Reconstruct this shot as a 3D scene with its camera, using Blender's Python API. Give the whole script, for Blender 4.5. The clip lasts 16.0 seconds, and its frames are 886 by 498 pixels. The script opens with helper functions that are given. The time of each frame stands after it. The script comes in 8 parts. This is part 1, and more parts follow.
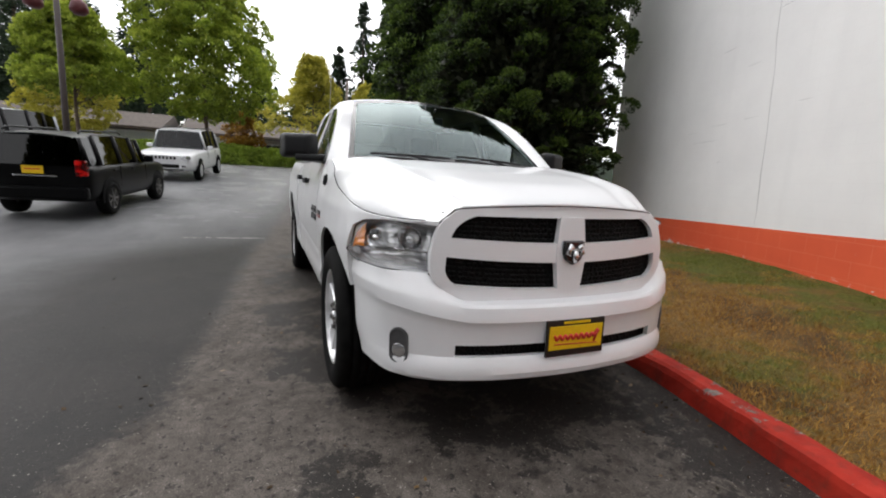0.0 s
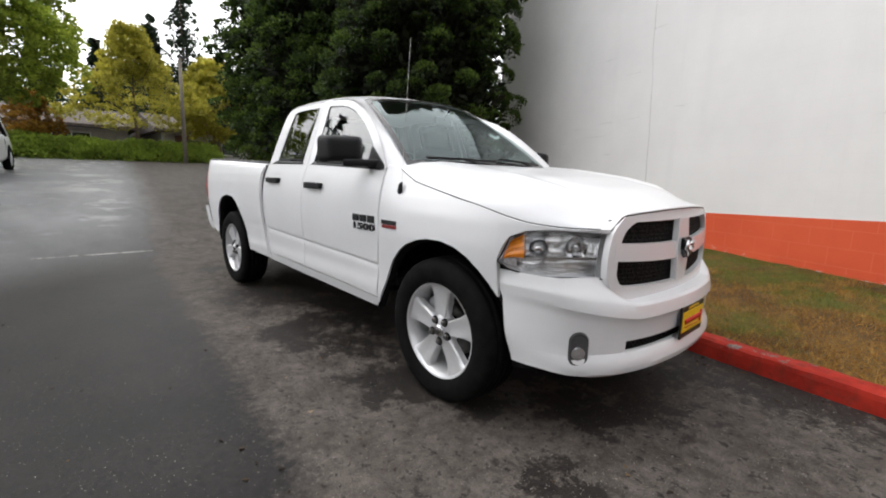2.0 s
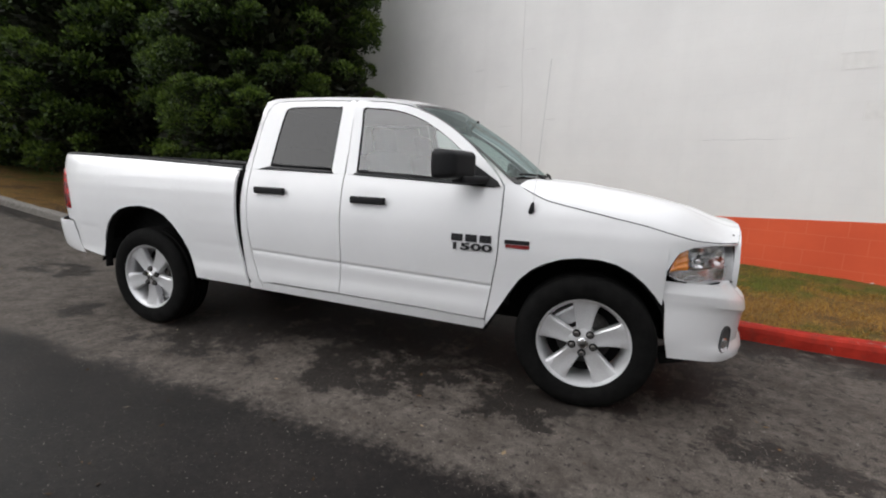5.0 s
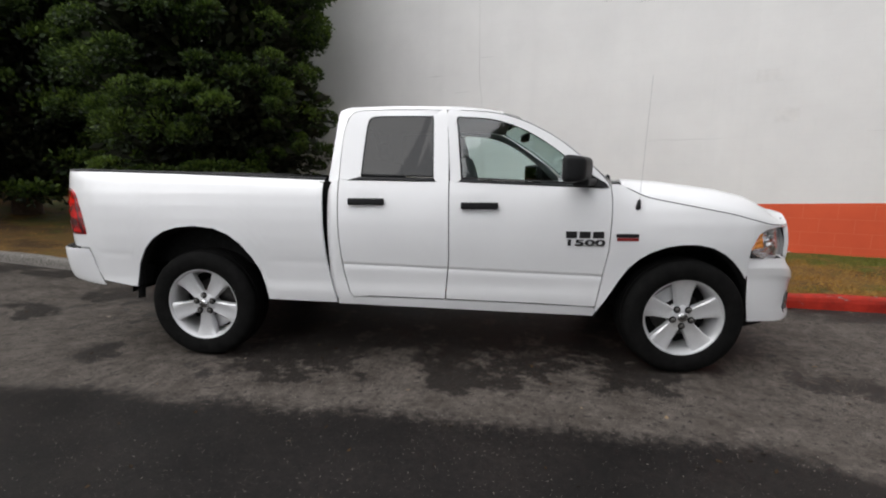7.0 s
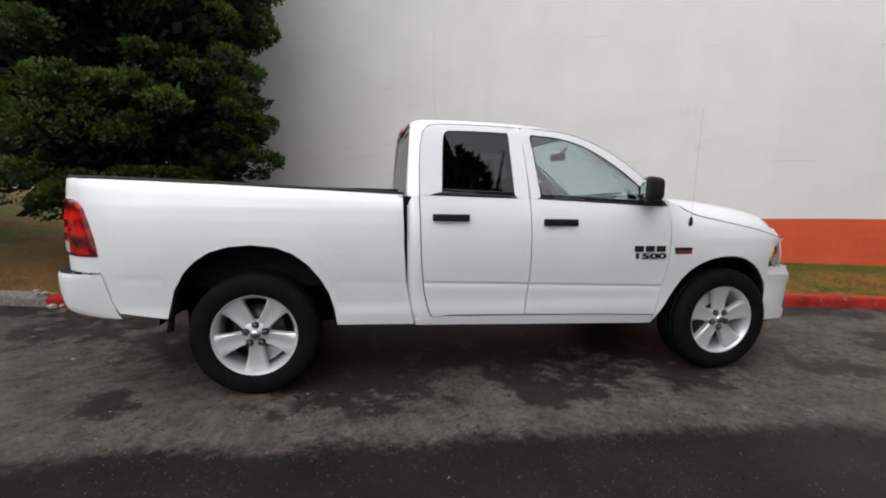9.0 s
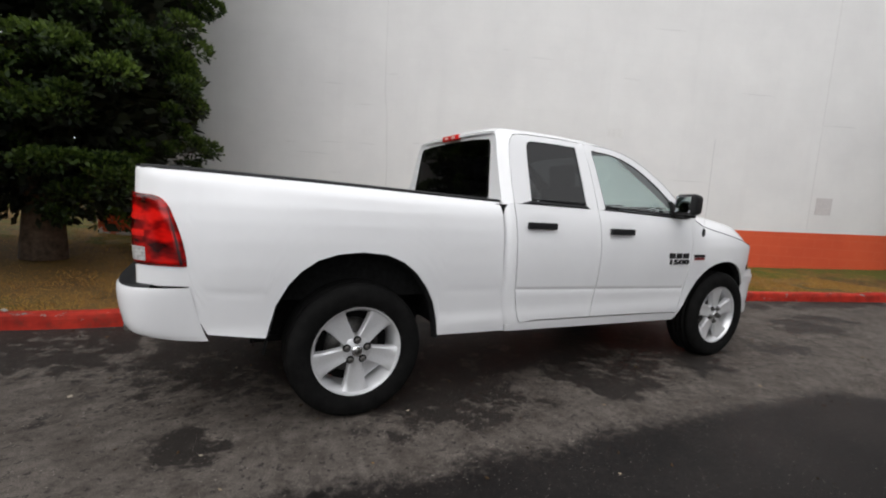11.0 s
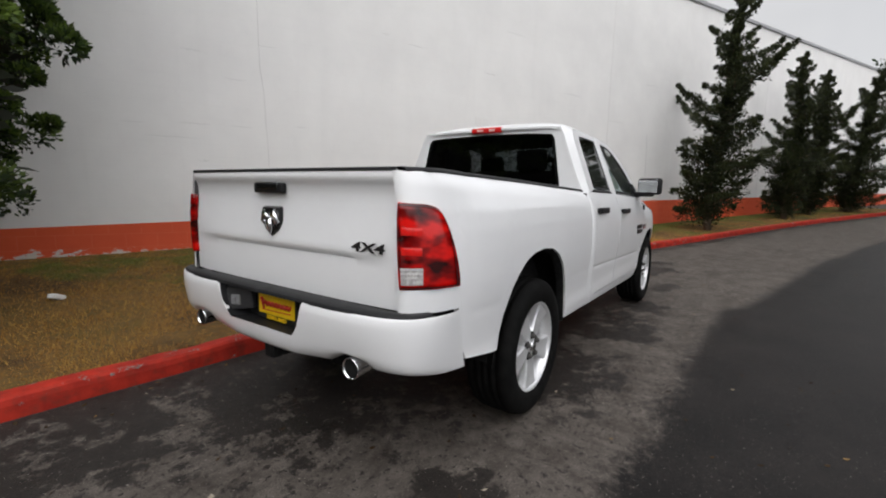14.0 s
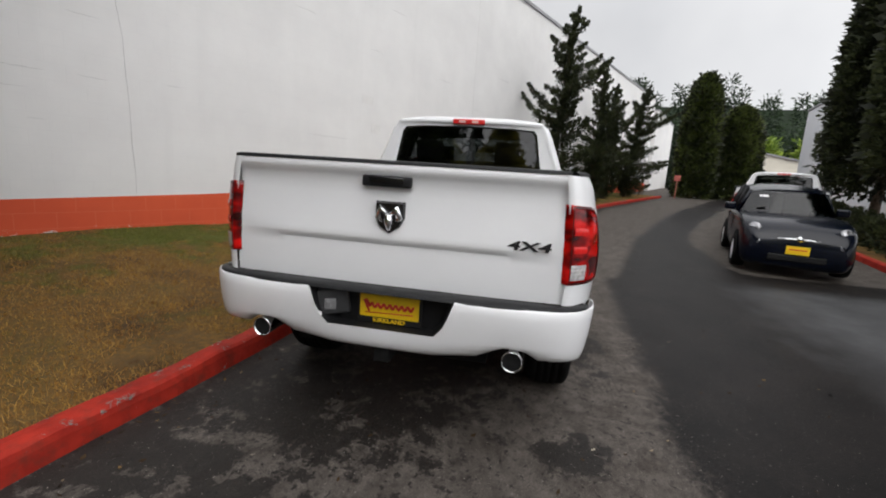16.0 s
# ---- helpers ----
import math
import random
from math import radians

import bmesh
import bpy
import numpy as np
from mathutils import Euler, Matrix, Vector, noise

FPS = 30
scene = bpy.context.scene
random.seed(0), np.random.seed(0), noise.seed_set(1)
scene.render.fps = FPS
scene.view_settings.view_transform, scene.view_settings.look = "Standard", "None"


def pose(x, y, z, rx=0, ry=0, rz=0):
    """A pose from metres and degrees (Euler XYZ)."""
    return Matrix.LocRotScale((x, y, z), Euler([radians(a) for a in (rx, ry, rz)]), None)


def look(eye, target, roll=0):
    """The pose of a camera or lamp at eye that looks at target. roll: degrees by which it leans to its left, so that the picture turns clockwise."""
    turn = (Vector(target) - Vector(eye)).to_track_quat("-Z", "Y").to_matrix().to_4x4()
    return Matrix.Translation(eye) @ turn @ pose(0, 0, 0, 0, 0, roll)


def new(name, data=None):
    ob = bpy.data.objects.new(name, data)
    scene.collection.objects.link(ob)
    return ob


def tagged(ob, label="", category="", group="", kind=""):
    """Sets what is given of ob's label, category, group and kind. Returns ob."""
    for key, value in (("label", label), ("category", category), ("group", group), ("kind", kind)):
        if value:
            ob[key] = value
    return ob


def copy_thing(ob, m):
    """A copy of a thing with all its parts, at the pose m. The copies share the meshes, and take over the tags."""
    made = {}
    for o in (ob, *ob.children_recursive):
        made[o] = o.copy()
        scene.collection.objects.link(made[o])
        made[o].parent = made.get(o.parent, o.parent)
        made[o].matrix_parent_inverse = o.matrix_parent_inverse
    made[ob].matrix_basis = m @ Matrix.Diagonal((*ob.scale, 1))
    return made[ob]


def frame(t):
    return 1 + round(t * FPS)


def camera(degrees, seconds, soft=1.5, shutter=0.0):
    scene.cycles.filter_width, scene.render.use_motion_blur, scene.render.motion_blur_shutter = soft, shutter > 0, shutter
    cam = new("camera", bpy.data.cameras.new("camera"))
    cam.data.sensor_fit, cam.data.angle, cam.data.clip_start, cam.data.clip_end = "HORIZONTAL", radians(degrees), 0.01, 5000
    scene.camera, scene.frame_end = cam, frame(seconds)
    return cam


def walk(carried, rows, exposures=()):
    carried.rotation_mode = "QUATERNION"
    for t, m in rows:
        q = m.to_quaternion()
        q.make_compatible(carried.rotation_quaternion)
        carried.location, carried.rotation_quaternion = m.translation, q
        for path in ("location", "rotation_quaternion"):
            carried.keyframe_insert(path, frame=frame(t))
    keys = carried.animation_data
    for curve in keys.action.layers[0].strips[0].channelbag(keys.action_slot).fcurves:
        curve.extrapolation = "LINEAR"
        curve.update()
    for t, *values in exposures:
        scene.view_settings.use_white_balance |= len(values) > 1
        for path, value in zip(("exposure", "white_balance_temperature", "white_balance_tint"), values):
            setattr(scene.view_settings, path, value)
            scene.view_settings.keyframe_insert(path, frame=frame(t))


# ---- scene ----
cam = camera(91.1, 16.0, soft=2.0)
PATH = [
    (0, (6.124, -1.324, 1.231), (4.296, -0.57, 0.93), 2.7),
    (0.5, (5.99, -1.694, 1.274), (4.247, -0.772, 0.936), 1.8),
    (1, (5.813, -2.01, 1.272), (4.137, -0.976, 0.923), 1.5),
    (1.5, (5.588, -2.29, 1.265), (4.033, -1.076, 0.935), 2.3),
    (2, (5.329, -2.56, 1.29), (3.879, -1.222, 0.96), 1.3),
    (2.5, (5.05, -2.761, 1.299), (3.737, -1.292, 0.956), 1.0),
    (3, (4.768, -2.971, 1.307), (3.605, -1.377, 0.976), 0.5),
    (3.2, (4.655, -3.05, 1.286), (3.516, -1.435, 0.983), 0.9),
    (5.3, (3.338, -3.709, 1.404), (2.769, -1.822, 1.063), 1.5),
    (5.5, (3.201, -3.781, 1.399), (2.653, -1.886, 1.066), 0.7),
    (6, (2.859, -3.898, 1.378), (2.41, -1.971, 1.082), 0.9),
    (6.5, (2.486, -3.965, 1.381), (2.171, -2.012, 1.089), 1.5),
    (7, (2.122, -4.051, 1.39), (1.957, -2.084, 1.067), 0.2),
    (7.5, (1.77, -4.07, 1.384), (1.751, -2.096, 1.064), 0.4),
    (8, (1.414, -4.089, 1.396), (1.583, -2.113, 1.137), -0.6),
    (8.5, (1.064, -4.021, 1.398), (1.293, -2.054, 1.123), -0.0),
    (9, (0.724, -3.938, 1.399), (1.077, -1.986, 1.137), 1.3),
    (9.5, (0.353, -3.854, 1.381), (0.841, -1.941, 1.06), 0.9),
    (10, (-0.011, -3.728, 1.382), (0.602, -1.85, 1.071), 2.1),
    (10.2, (-0.155, -3.686, 1.382), (0.496, -1.816, 1.102), 2.2),
    (12.3, (-1.55, -2.88, 1.349), (-0.275, -1.36, 1.097), 3.9),
    (12.5, (-1.657, -2.782, 1.366), (-0.356, -1.287, 1.098), 3.1),
    (13, (-1.962, -2.525, 1.378), (-0.541, -1.144, 1.106), 1.7),
    (13.5, (-2.237, -2.264, 1.372), (-0.695, -1.017, 1.116), 1.4),
    (14, (-2.453, -1.951, 1.356), (-0.819, -0.829, 1.091), 1.2),
    (14.5, (-2.673, -1.621, 1.356), (-0.915, -0.716, 1.052), 2.0),
    (15, (-2.833, -1.291, 1.371), (-1.033, -0.472, 1.074), 1.3),
    (15.5, (-2.976, -0.991, 1.407), (-1.094, -0.366, 1.144), 4.4),
    (16, (-3.078, -0.65, 1.402), (-1.145, -0.266, 1.065), 3.7),
]
# the camera closes down a little as the white side fills its view
EXPOSURES = [(0, 0.24), (1, 0.29), (2, 0.27), (3.2, 0.20), (5.5, 0.04), (9, -0.04), (13.5, -0.02), (16, 0.02)]
walk(cam, [(t, look(eye, target, roll)) for t, eye, target, roll in PATH], exposures=EXPOSURES)

# ---------------------------------------------------------------- light
world = bpy.data.worlds.new("overcast_sky")
scene.world = world
world.use_nodes = True
wn, wl = world.node_tree.nodes, world.node_tree.links
wn.clear()
SUN_EL, SUN_AZ = radians(46), radians(-70)
sky = wn.new("ShaderNodeTexSky")
sky.sky_type, sky.sun_disc, sky.sun_elevation, sky.sun_rotation = "NISHITA", False, SUN_EL, SUN_AZ
sky.air_density, sky.dust_density = 1.0, 3.0
hsv = wn.new("ShaderNodeHueSaturation")
hsv.inputs["Saturation"].default_value = 0.12
wl.new(sky.outputs[0], hsv.inputs["Color"])
clouds = wn.new("ShaderNodeTexNoise")
clouds.inputs["Scale"].default_value, clouds.inputs["Detail"].default_value = 2.2, 4
cr = wn.new("ShaderNodeValToRGB")
cr.color_ramp.elements[0].position, cr.color_ramp.elements[0].color = 0.3, (5.2, 5.3, 5.6, 1)
cr.color_ramp.elements[1].position, cr.color_ramp.elements[1].color = 0.75, (7.6, 7.6, 7.7, 1)
wl.new(clouds.outputs["Fac"], cr.inputs["Fac"])
mixw = wn.new("ShaderNodeMix")
mixw.data_type = "RGBA"
mixw.inputs["Factor"].default_value = 0.78
# an overcast dome: the zenith is brighter than the horizon
wtc, wsep, wgrad = wn.new("ShaderNodeTexCoord"), wn.new("ShaderNodeSeparateXYZ"), wn.new("ShaderNodeMapRange")
wl.new(wtc.outputs["Generated"], wsep.inputs[0])
wgrad.inputs["From Min"].default_value, wgrad.inputs["From Max"].default_value = 0.3, 1.0
wgrad.inputs["To Min"].default_value, wgrad.inputs["To Max"].default_value = 1.05, 1.75
wl.new(wsep.outputs["Z"], wgrad.inputs["Value"])
wl.new(hsv.outputs[0], mixw.inputs[6])
wl.new(cr.outputs[0], mixw.inputs[7])
bg = wn.new("ShaderNodeBackground")
bg.inputs["Strength"].default_value = 0.153
wmul = wn.new("ShaderNodeVectorMath")
wmul.operation = "SCALE"
wl.new(mixw.outputs[2], wmul.inputs[0])
# brighter towards the hidden sun
wdot, wside, wboth = wn.new("ShaderNodeVectorMath"), wn.new("ShaderNodeMapRange"), wn.new("ShaderNodeMath")
wdot.operation, wboth.operation = "DOT_PRODUCT", "MULTIPLY"
wdot.inputs[1].default_value = (-0.75, -0.3, 0.0)
wl.new(wtc.outputs["Generated"], wdot.inputs[0])
wside.inputs["From Min"].default_value, wside.inputs["From Max"].default_value = -1.0, 1.0
wside.inputs["To Min"].default_value, wside.inputs["To Max"].default_value = 0.48, 2.0
wl.new(wdot.outputs["Value"], wside.inputs["Value"])
wl.new(wgrad.outputs[0], wboth.inputs[0])
wl.new(wside.outputs[0], wboth.inputs[1])
wl.new(wboth.outputs[0], wmul.inputs["Scale"])
wl.new(wmul.outputs[0], bg.inputs["Color"])
wout = wn.new("ShaderNodeOutputWorld")
wl.new(bg.outputs[0], wout.inputs[0])

sun = new("sun", bpy.data.lights.new("sun", "SUN"))
sun.data.energy, sun.data.angle, sun.data.color = 0.7, radians(60), (1.0, 0.97, 0.93)
sun.matrix_world = look((-21, -14, 26), (0, 0, 0))


# ---------------------------------------------------------------- materials
class Mat:
    """A small builder round one node material."""

    def __init__(self, name, color=(0.5, 0.5, 0.5), rough=0.6, metal=0.0, spec=0.5, coat=0.0):
        self.m = bpy.data.materials.new(name)
        self.m.use_nodes = True
        self.n, self.l = self.m.node_tree.nodes, self.m.node_tree.links
        self.b = self.n["Principled BSDF"]
        self.set("Base Color", (*color, 1))
        self.set("Roughness", rough)
        self.set("Metallic", metal)
        self.set("Specular IOR Level", spec)
        self.set("Coat Weight", coat)
        self.set("Coat Roughness", 0.04)
        self.tc = self.n.new("ShaderNodeTexCoord")

    def set(self, key, value):
        self.b.inputs[key].default_value = value

    def put(self, key, socket):
        self.l.new(socket, self.b.inputs[key])

    def noise(self, scale, detail=4, rough=0.6, stretch=None, coord="Object"):
        node = self.n.new("ShaderNodeTexNoise")
        node.inputs["Scale"].default_value, node.inputs["Detail"].default_value = scale, detail
        node.inputs["Roughness"].default_value = rough
        src = self.tc.outputs[coord]
        if stretch:
            mp = self.n.new("ShaderNodeMapping")
            mp.inputs["Scale"].default_value = stretch
            self.l.new(src, mp.inputs[0])
            src = mp.outputs[0]
        self.l.new(src, node.inputs["Vector"])
        return node.outputs["Fac"]

    def ramp(self, fac, *stops):
        node = self.n.new("ShaderNodeValToRGB")
        el = node.color_ramp.elements
        while len(el) < len(stops):
            el.new(0.5)
        for e, (p, c) in zip(el, stops):
            e.position, e.color = p, (*c, 1) if len(c) == 3 else c
        self.l.new(fac, node.inputs["Fac"])
        return node.outputs["Color"]

    def step(self, fac, lo, hi):
        node = self.n.new("ShaderNodeMapRange")
        node.inputs["From Min"].default_value, node.inputs["From Max"].default_value = lo, hi
        self.l.new(fac, node.inputs["Value"])
        return node.outputs[0]

    def mix(self, fac, a, b, mode="MIX"):
        node = self.n.new("ShaderNodeMix")
        node.data_type, node.blend_type = "RGBA", mode
        for socket, v in ((node.inputs["Factor"], fac), (node.inputs[6], a), (node.inputs[7], b)):
            if isinstance(v, (int, float)):
                socket.default_value = v
            elif isinstance(v, tuple):
                socket.default_value = (*v, 1)
            else:
                self.l.new(v, socket)
        return node.outputs[2]

    def math(self, op, a, b=0.0):
        node = self.n.new("ShaderNodeMath")
        node.operation = op
        for socket, v in ((node.inputs[0], a), (node.inputs[1], b)):
            if isinstance(v, (int, float)):
                socket.default_value = v
            else:
                self.l.new(v, socket)
        return node.outputs[0]

    def attr(self, name):
        node = self.n.new("ShaderNodeAttribute")
        node.attribute_name = name
        return node.outputs["Fac"]

    def island(self):
        return self.n.new("ShaderNodeNewGeometry").outputs["Random Per Island"]

    def bump(self, height, strength=0.3, distance=0.01):
        node = self.n.new("ShaderNodeBump")
        node.inputs["Strength"].default_value, node.inputs["Distance"].default_value = strength, distance
        self.l.new(height, node.inputs["Height"])
        self.l.new(node.outputs[0], self.b.inputs["Normal"])


def simple(name, color, rough=0.5, metal=0.0, grain=60, vary=0.12, bump=0.0, spec=0.5, coat=0.0):
    k = Mat(name, color, rough, metal, spec, coat)
    lo = tuple(c * (1 - vary) for c in color)
    hi = tuple(min(1, c * (1 + vary)) for c in color)
    n = k.noise(grain, 3)
    k.put("Base Color", k.ramp(n, (0.3, lo), (0.7, hi)))
    if bump:
        k.bump(n, bump, 0.004)
    return k.m


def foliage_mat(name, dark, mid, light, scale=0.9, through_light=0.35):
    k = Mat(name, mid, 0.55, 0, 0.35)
    # paler tips: young leaves, and light from above put into the colour
    col = k.ramp(k.math("ADD", k.math("MULTIPLY", k.island(), 0.45), k.math("MULTIPLY", k.attr("lit_tips"), 0.55)), (0.12, dark), (0.5, mid), (0.9, light))
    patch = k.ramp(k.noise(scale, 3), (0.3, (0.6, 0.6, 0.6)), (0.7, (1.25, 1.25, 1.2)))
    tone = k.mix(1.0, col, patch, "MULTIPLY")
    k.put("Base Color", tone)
    tl, mx = k.n.new("ShaderNodeBsdfTranslucent"), k.n.new("ShaderNodeMixShader")
    k.l.new(tone, tl.inputs["Color"])
    mx.inputs[0].default_value = through_light
    k.l.new(k.b.outputs[0], mx.inputs[1])
    k.l.new(tl.outputs[0], mx.inputs[2])
    k.l.new(mx.outputs[0], k.n["Material Output"].inputs["Surface"])
    return k.m


# asphalt: worn grey lane beside the kerb, newer black road, damp stains, painted shade under the pickup
k = Mat("asphalt", (0.05, 0.05, 0.05), 0.8, 0, 0.16)
lane = k.attr("lane")
lot = k.attr("lot")
wob = k.math("ADD", k.math("MULTIPLY", k.math("SUBTRACT", k.noise(16, 8, 0.75), 0.5), 0.65), k.math("MULTIPLY", k.math("SUBTRACT", k.noise(1.2, 3, 0.5), 0.5), 0.4))
edge = k.step(k.math("ADD", lane, wob), -0.08, 0.08)
grit = k.noise(170, 3, 0.75)
old = k.ramp(k.noise(14, 6, 0.75), (0.28, (0.034, 0.029, 0.025)), (0.46, (0.072, 0.062, 0.054)), (0.68, (0.108, 0.095, 0.083)))
dark = k.ramp(k.noise(24, 7, 0.75), (0.3, (0.0034, 0.0028, 0.0026)), (0.7, (0.0150, 0.0125, 0.0116)))
dark = k.mix(1.0, dark, k.ramp(k.noise(1.7, 6, 0.65), (0.34, (0.55, 0.55, 0.55)), (0.66, (1.35, 1.33, 1.30))), "MULTIPLY")
old = k.mix(1.0, old, k.ramp(k.noise(3.4, 7, 0.7), (0.34, (0.62, 0.60, 0.58)), (0.55, (1.0, 1.0, 1.0)), (0.72, (1.22, 1.20, 1.18))), "MULTIPLY")
col = k.mix(edge, dark, old)
# paler grey further out on the road: sky sheen put into the colour
grey = k.ramp(k.noise(2.0, 7, 0.7), (0.3, (0.030, 0.030, 0.031)), (0.7, (0.072, 0.072, 0.074)))
beyond = k.step(k.math("ADD", lane, k.math("MULTIPLY", k.math("SUBTRACT", k.noise(3.0, 6, 0.7), 0.5), 1.2)), -1.5, -2.4)
col = k.mix(beyond, col, grey)
damp_shade = k.attr("damp_shade")
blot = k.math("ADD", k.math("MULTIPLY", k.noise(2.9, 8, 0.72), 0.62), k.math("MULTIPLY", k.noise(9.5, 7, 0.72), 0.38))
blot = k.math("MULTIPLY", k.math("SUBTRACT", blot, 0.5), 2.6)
# covers real damp and the shade painted under the pickup alike
stain_and_shade = k.step(k.math("ADD", blot, damp_shade), 0.09, 0.17)
damp = k.math("MULTIPLY", stain_and_shade, edge)
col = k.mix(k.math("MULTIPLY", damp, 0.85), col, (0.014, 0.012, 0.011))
spots = k.math("MULTIPLY", k.step(k.noise(24, 4, 0.6), 0.60, 0.63), edge)
col = k.mix(k.math("MULTIPLY", spots, 0.8), col, (0.013, 0.012, 0.011))
# grey lot, raised in colour to carry the sky sheen of its wet surface
lotc = k.ramp(k.noise(1.2, 8, 0.7, (0.35, 1, 1)), (0.3, (0.13, 0.13, 0.134)), (0.7, (0.27, 0.269, 0.273)))
col = k.mix(k.math("MULTIPLY", lot, 0.8), col, lotc)
peb = k.step(k.noise(80, 2, 0.5), 0.685, 0.72)
col = k.mix(k.math("MULTIPLY", peb, 0.75), col, (0.27, 0.25, 0.22))
k.put("Base Color", k.mix(0.75, col, k.ramp(grit, (0.32, (0.30, 0.30, 0.30)), (0.68, (1.75, 1.75, 1.75))), "MULTIPLY"))
film = k.step(k.noise(0.8, 6, 0.6), 0.42, 0.6)
wet = k.math("MAXIMUM", k.math("MULTIPLY", damp, 0.4), k.math("MAXIMUM", k.math("MULTIPLY", film, lot), k.math("MULTIPLY", k.math("SUBTRACT", 1.0, edge), 0.55)))
k.put("Roughness", k.ramp(wet, (0.0, (0.78,) * 3), (1.0, (0.28,) * 3)))
k.put("Specular IOR Level", k.ramp(wet, (0.0, (0.16,) * 3), (0.6, (0.13,) * 3), (1.0, (0.42,) * 3)))
k.bump(k.mix(0.5, grit, k.noise(45, 4)), 0.30, 0.008)
k.l.new(k.ramp(wet, (0.0, (0.38,) * 3), (0.9, (0.08,) * 3)), k.b.inputs["Normal"].links[0].from_node.inputs["Strength"])
ASPHALT = k.m

k = Mat("verge_soil", (0.12, 0.09, 0.05), 0.95, 0, 0.1)
n1 = k.noise(1.0, 5, 0.65)
bare = k.mix(k.step(k.noise(25, 5), 0.35, 0.65), k.ramp(n1, (0.38, (0.05, 0.026, 0.014)), (0.5, (0.20, 0.11, 0.03)), (0.65, (0.12, 0.085, 0.022))), (0.10, 0.065, 0.03))
turf = k.ramp(k.noise(30, 5), (0.3, (0.034, 0.045, 0.010)), (0.7, (0.115, 0.125, 0.028)))
inner = k.math("MULTIPLY", k.math("SUBTRACT", k.attr("inner"), 0.52), 0.32)
speck = k.math("MULTIPLY", k.math("SUBTRACT", k.noise(3.2, 6, 0.7), 0.5), 0.85)
k.put("Base Color", k.mix(k.math("MULTIPLY", k.step(k.math("ADD", k.math("ADD", k.noise(0.75, 4, 0.6), speck), inner), 0.50, 0.68), 0.9), bare, turf))
k.bump(k.noise(40, 6), 0.8, 0.03)
SOIL = k.m

k = Mat("grass_blades", (0.15, 0.13, 0.05), 0.7, 0, 0.2)
n1 = k.noise(1.0, 5, 0.65)
dry = k.ramp(k.island(), (0, (0.19, 0.086, 0.020)), (0.5, (0.33, 0.168, 0.036)), (1, (0.50, 0.29, 0.072)))
green = k.ramp(k.island(), (0, (0.070, 0.092, 0.014)), (0.6, (0.125, 0.142, 0.022)), (1, (0.21, 0.20, 0.040)))
inner = k.math("MULTIPLY", k.math("SUBTRACT", k.attr("inner"), 0.52), 0.32)
speck = k.math("MULTIPLY", k.math("SUBTRACT", k.noise(3.2, 6, 0.7), 0.5), 0.85)
k.put("Base Color", k.mix(k.step(k.math("ADD", k.math("ADD", k.noise(0.75, 4, 0.6), speck), inner), 0.50, 0.68), dry, green))
GRASS = k.m

# wall: white-painted block with a red band at its foot
def wall_mat(name, lo, hi, band=False):
    k = Mat(name, hi, 0.75, 0, 0.3)
    br = k.n.new("ShaderNodeTexBrick")
    br.inputs["Scale"].default_value = 1.0
    br.inputs["Brick Width"].default_value, br.inputs["Row Height"].default_value = 0.406, 0.203
    br.inputs["Mortar Size"].default_value, br.inputs["Mortar Smooth"].default_value = 0.006, 0.6
    mp = k.n.new("ShaderNodeMapping")
    mp.inputs["Rotation"].default_value = (radians(90), 0, 0)
    k.l.new(k.tc.outputs["Object"], mp.inputs[0])
    k.l.new(mp.outputs[0], br.inputs["Vector"])
    base = k.ramp(k.noise(0.8, 6, 0.6), (0.3, lo), (0.7, hi))
    streak = k.step(k.noise(3.0, 5, 0.6, (1.0, 1.0, 0.06)), 0.55, 0.75)
    base = k.mix(k.math("MULTIPLY", streak, 0.08), base, tuple(c * 0.72 for c in lo))
    base = k.mix(k.math("MULTIPLY", k.step(br.outputs["Fac"], 0.3, 1.0), 0.035), base, (0.35, 0.34, 0.33))
    if band:
        base = k.mix(k.math("MULTIPLY", k.step(br.outputs["Fac"], 0.3, 1.0), 0.22), base, (0.82, 0.24, 0.13))
        chip = k.step(k.noise(5, 7, 0.7, (1, 1, 1.6)), 0.68, 0.71)
        base = k.mix(k.math("MULTIPLY", chip, 0.7), base, (0.5, 0.33, 0.28))
        # paint peeling off near the ground
        sep = k.n.new("ShaderNodeSeparateXYZ")
        k.l.new(k.tc.outputs["Object"], sep.inputs[0])
        foot = k.n.new("ShaderNodeMapRange")
        foot.inputs["From Min"].default_value, foot.inputs["From Max"].default_value = 0.0, 7.0
        foot.inputs["To Min"].default_value, foot.inputs["To Max"].default_value = 0.43, 0.29
        k.l.new(sep.outputs["X"], foot.inputs["Value"])
        foot = foot.outputs[0]
        peel = k.math("ADD", k.noise(4, 7, 0.7, (1, 1, 2.2)), k.math("MULTIPLY", k.math("SUBTRACT", foot, sep.outputs["Z"]), 1.6))
        base = k.mix(k.step(peel, 0.65, 0.68), base, (0.62, 0.58, 0.55))
    k.put("Base Color", base)
    h = k.mix(0.25, k.math("SUBTRACT", 1.0, br.outputs["Fac"]), k.noise(50, 4))
    k.bump(h, 0.13, 0.006)
    return k.m


WALL = wall_mat("white_block_paint", (0.72, 0.71, 0.70), (0.80, 0.79, 0.775))
BAND = wall_mat("red_band_paint", (0.60, 0.085, 0.034), (0.72, 0.115, 0.045), True)
METAL_GREY = simple("grey_metal", (0.3, 0.3, 0.31), 0.5, 0.4, 20)

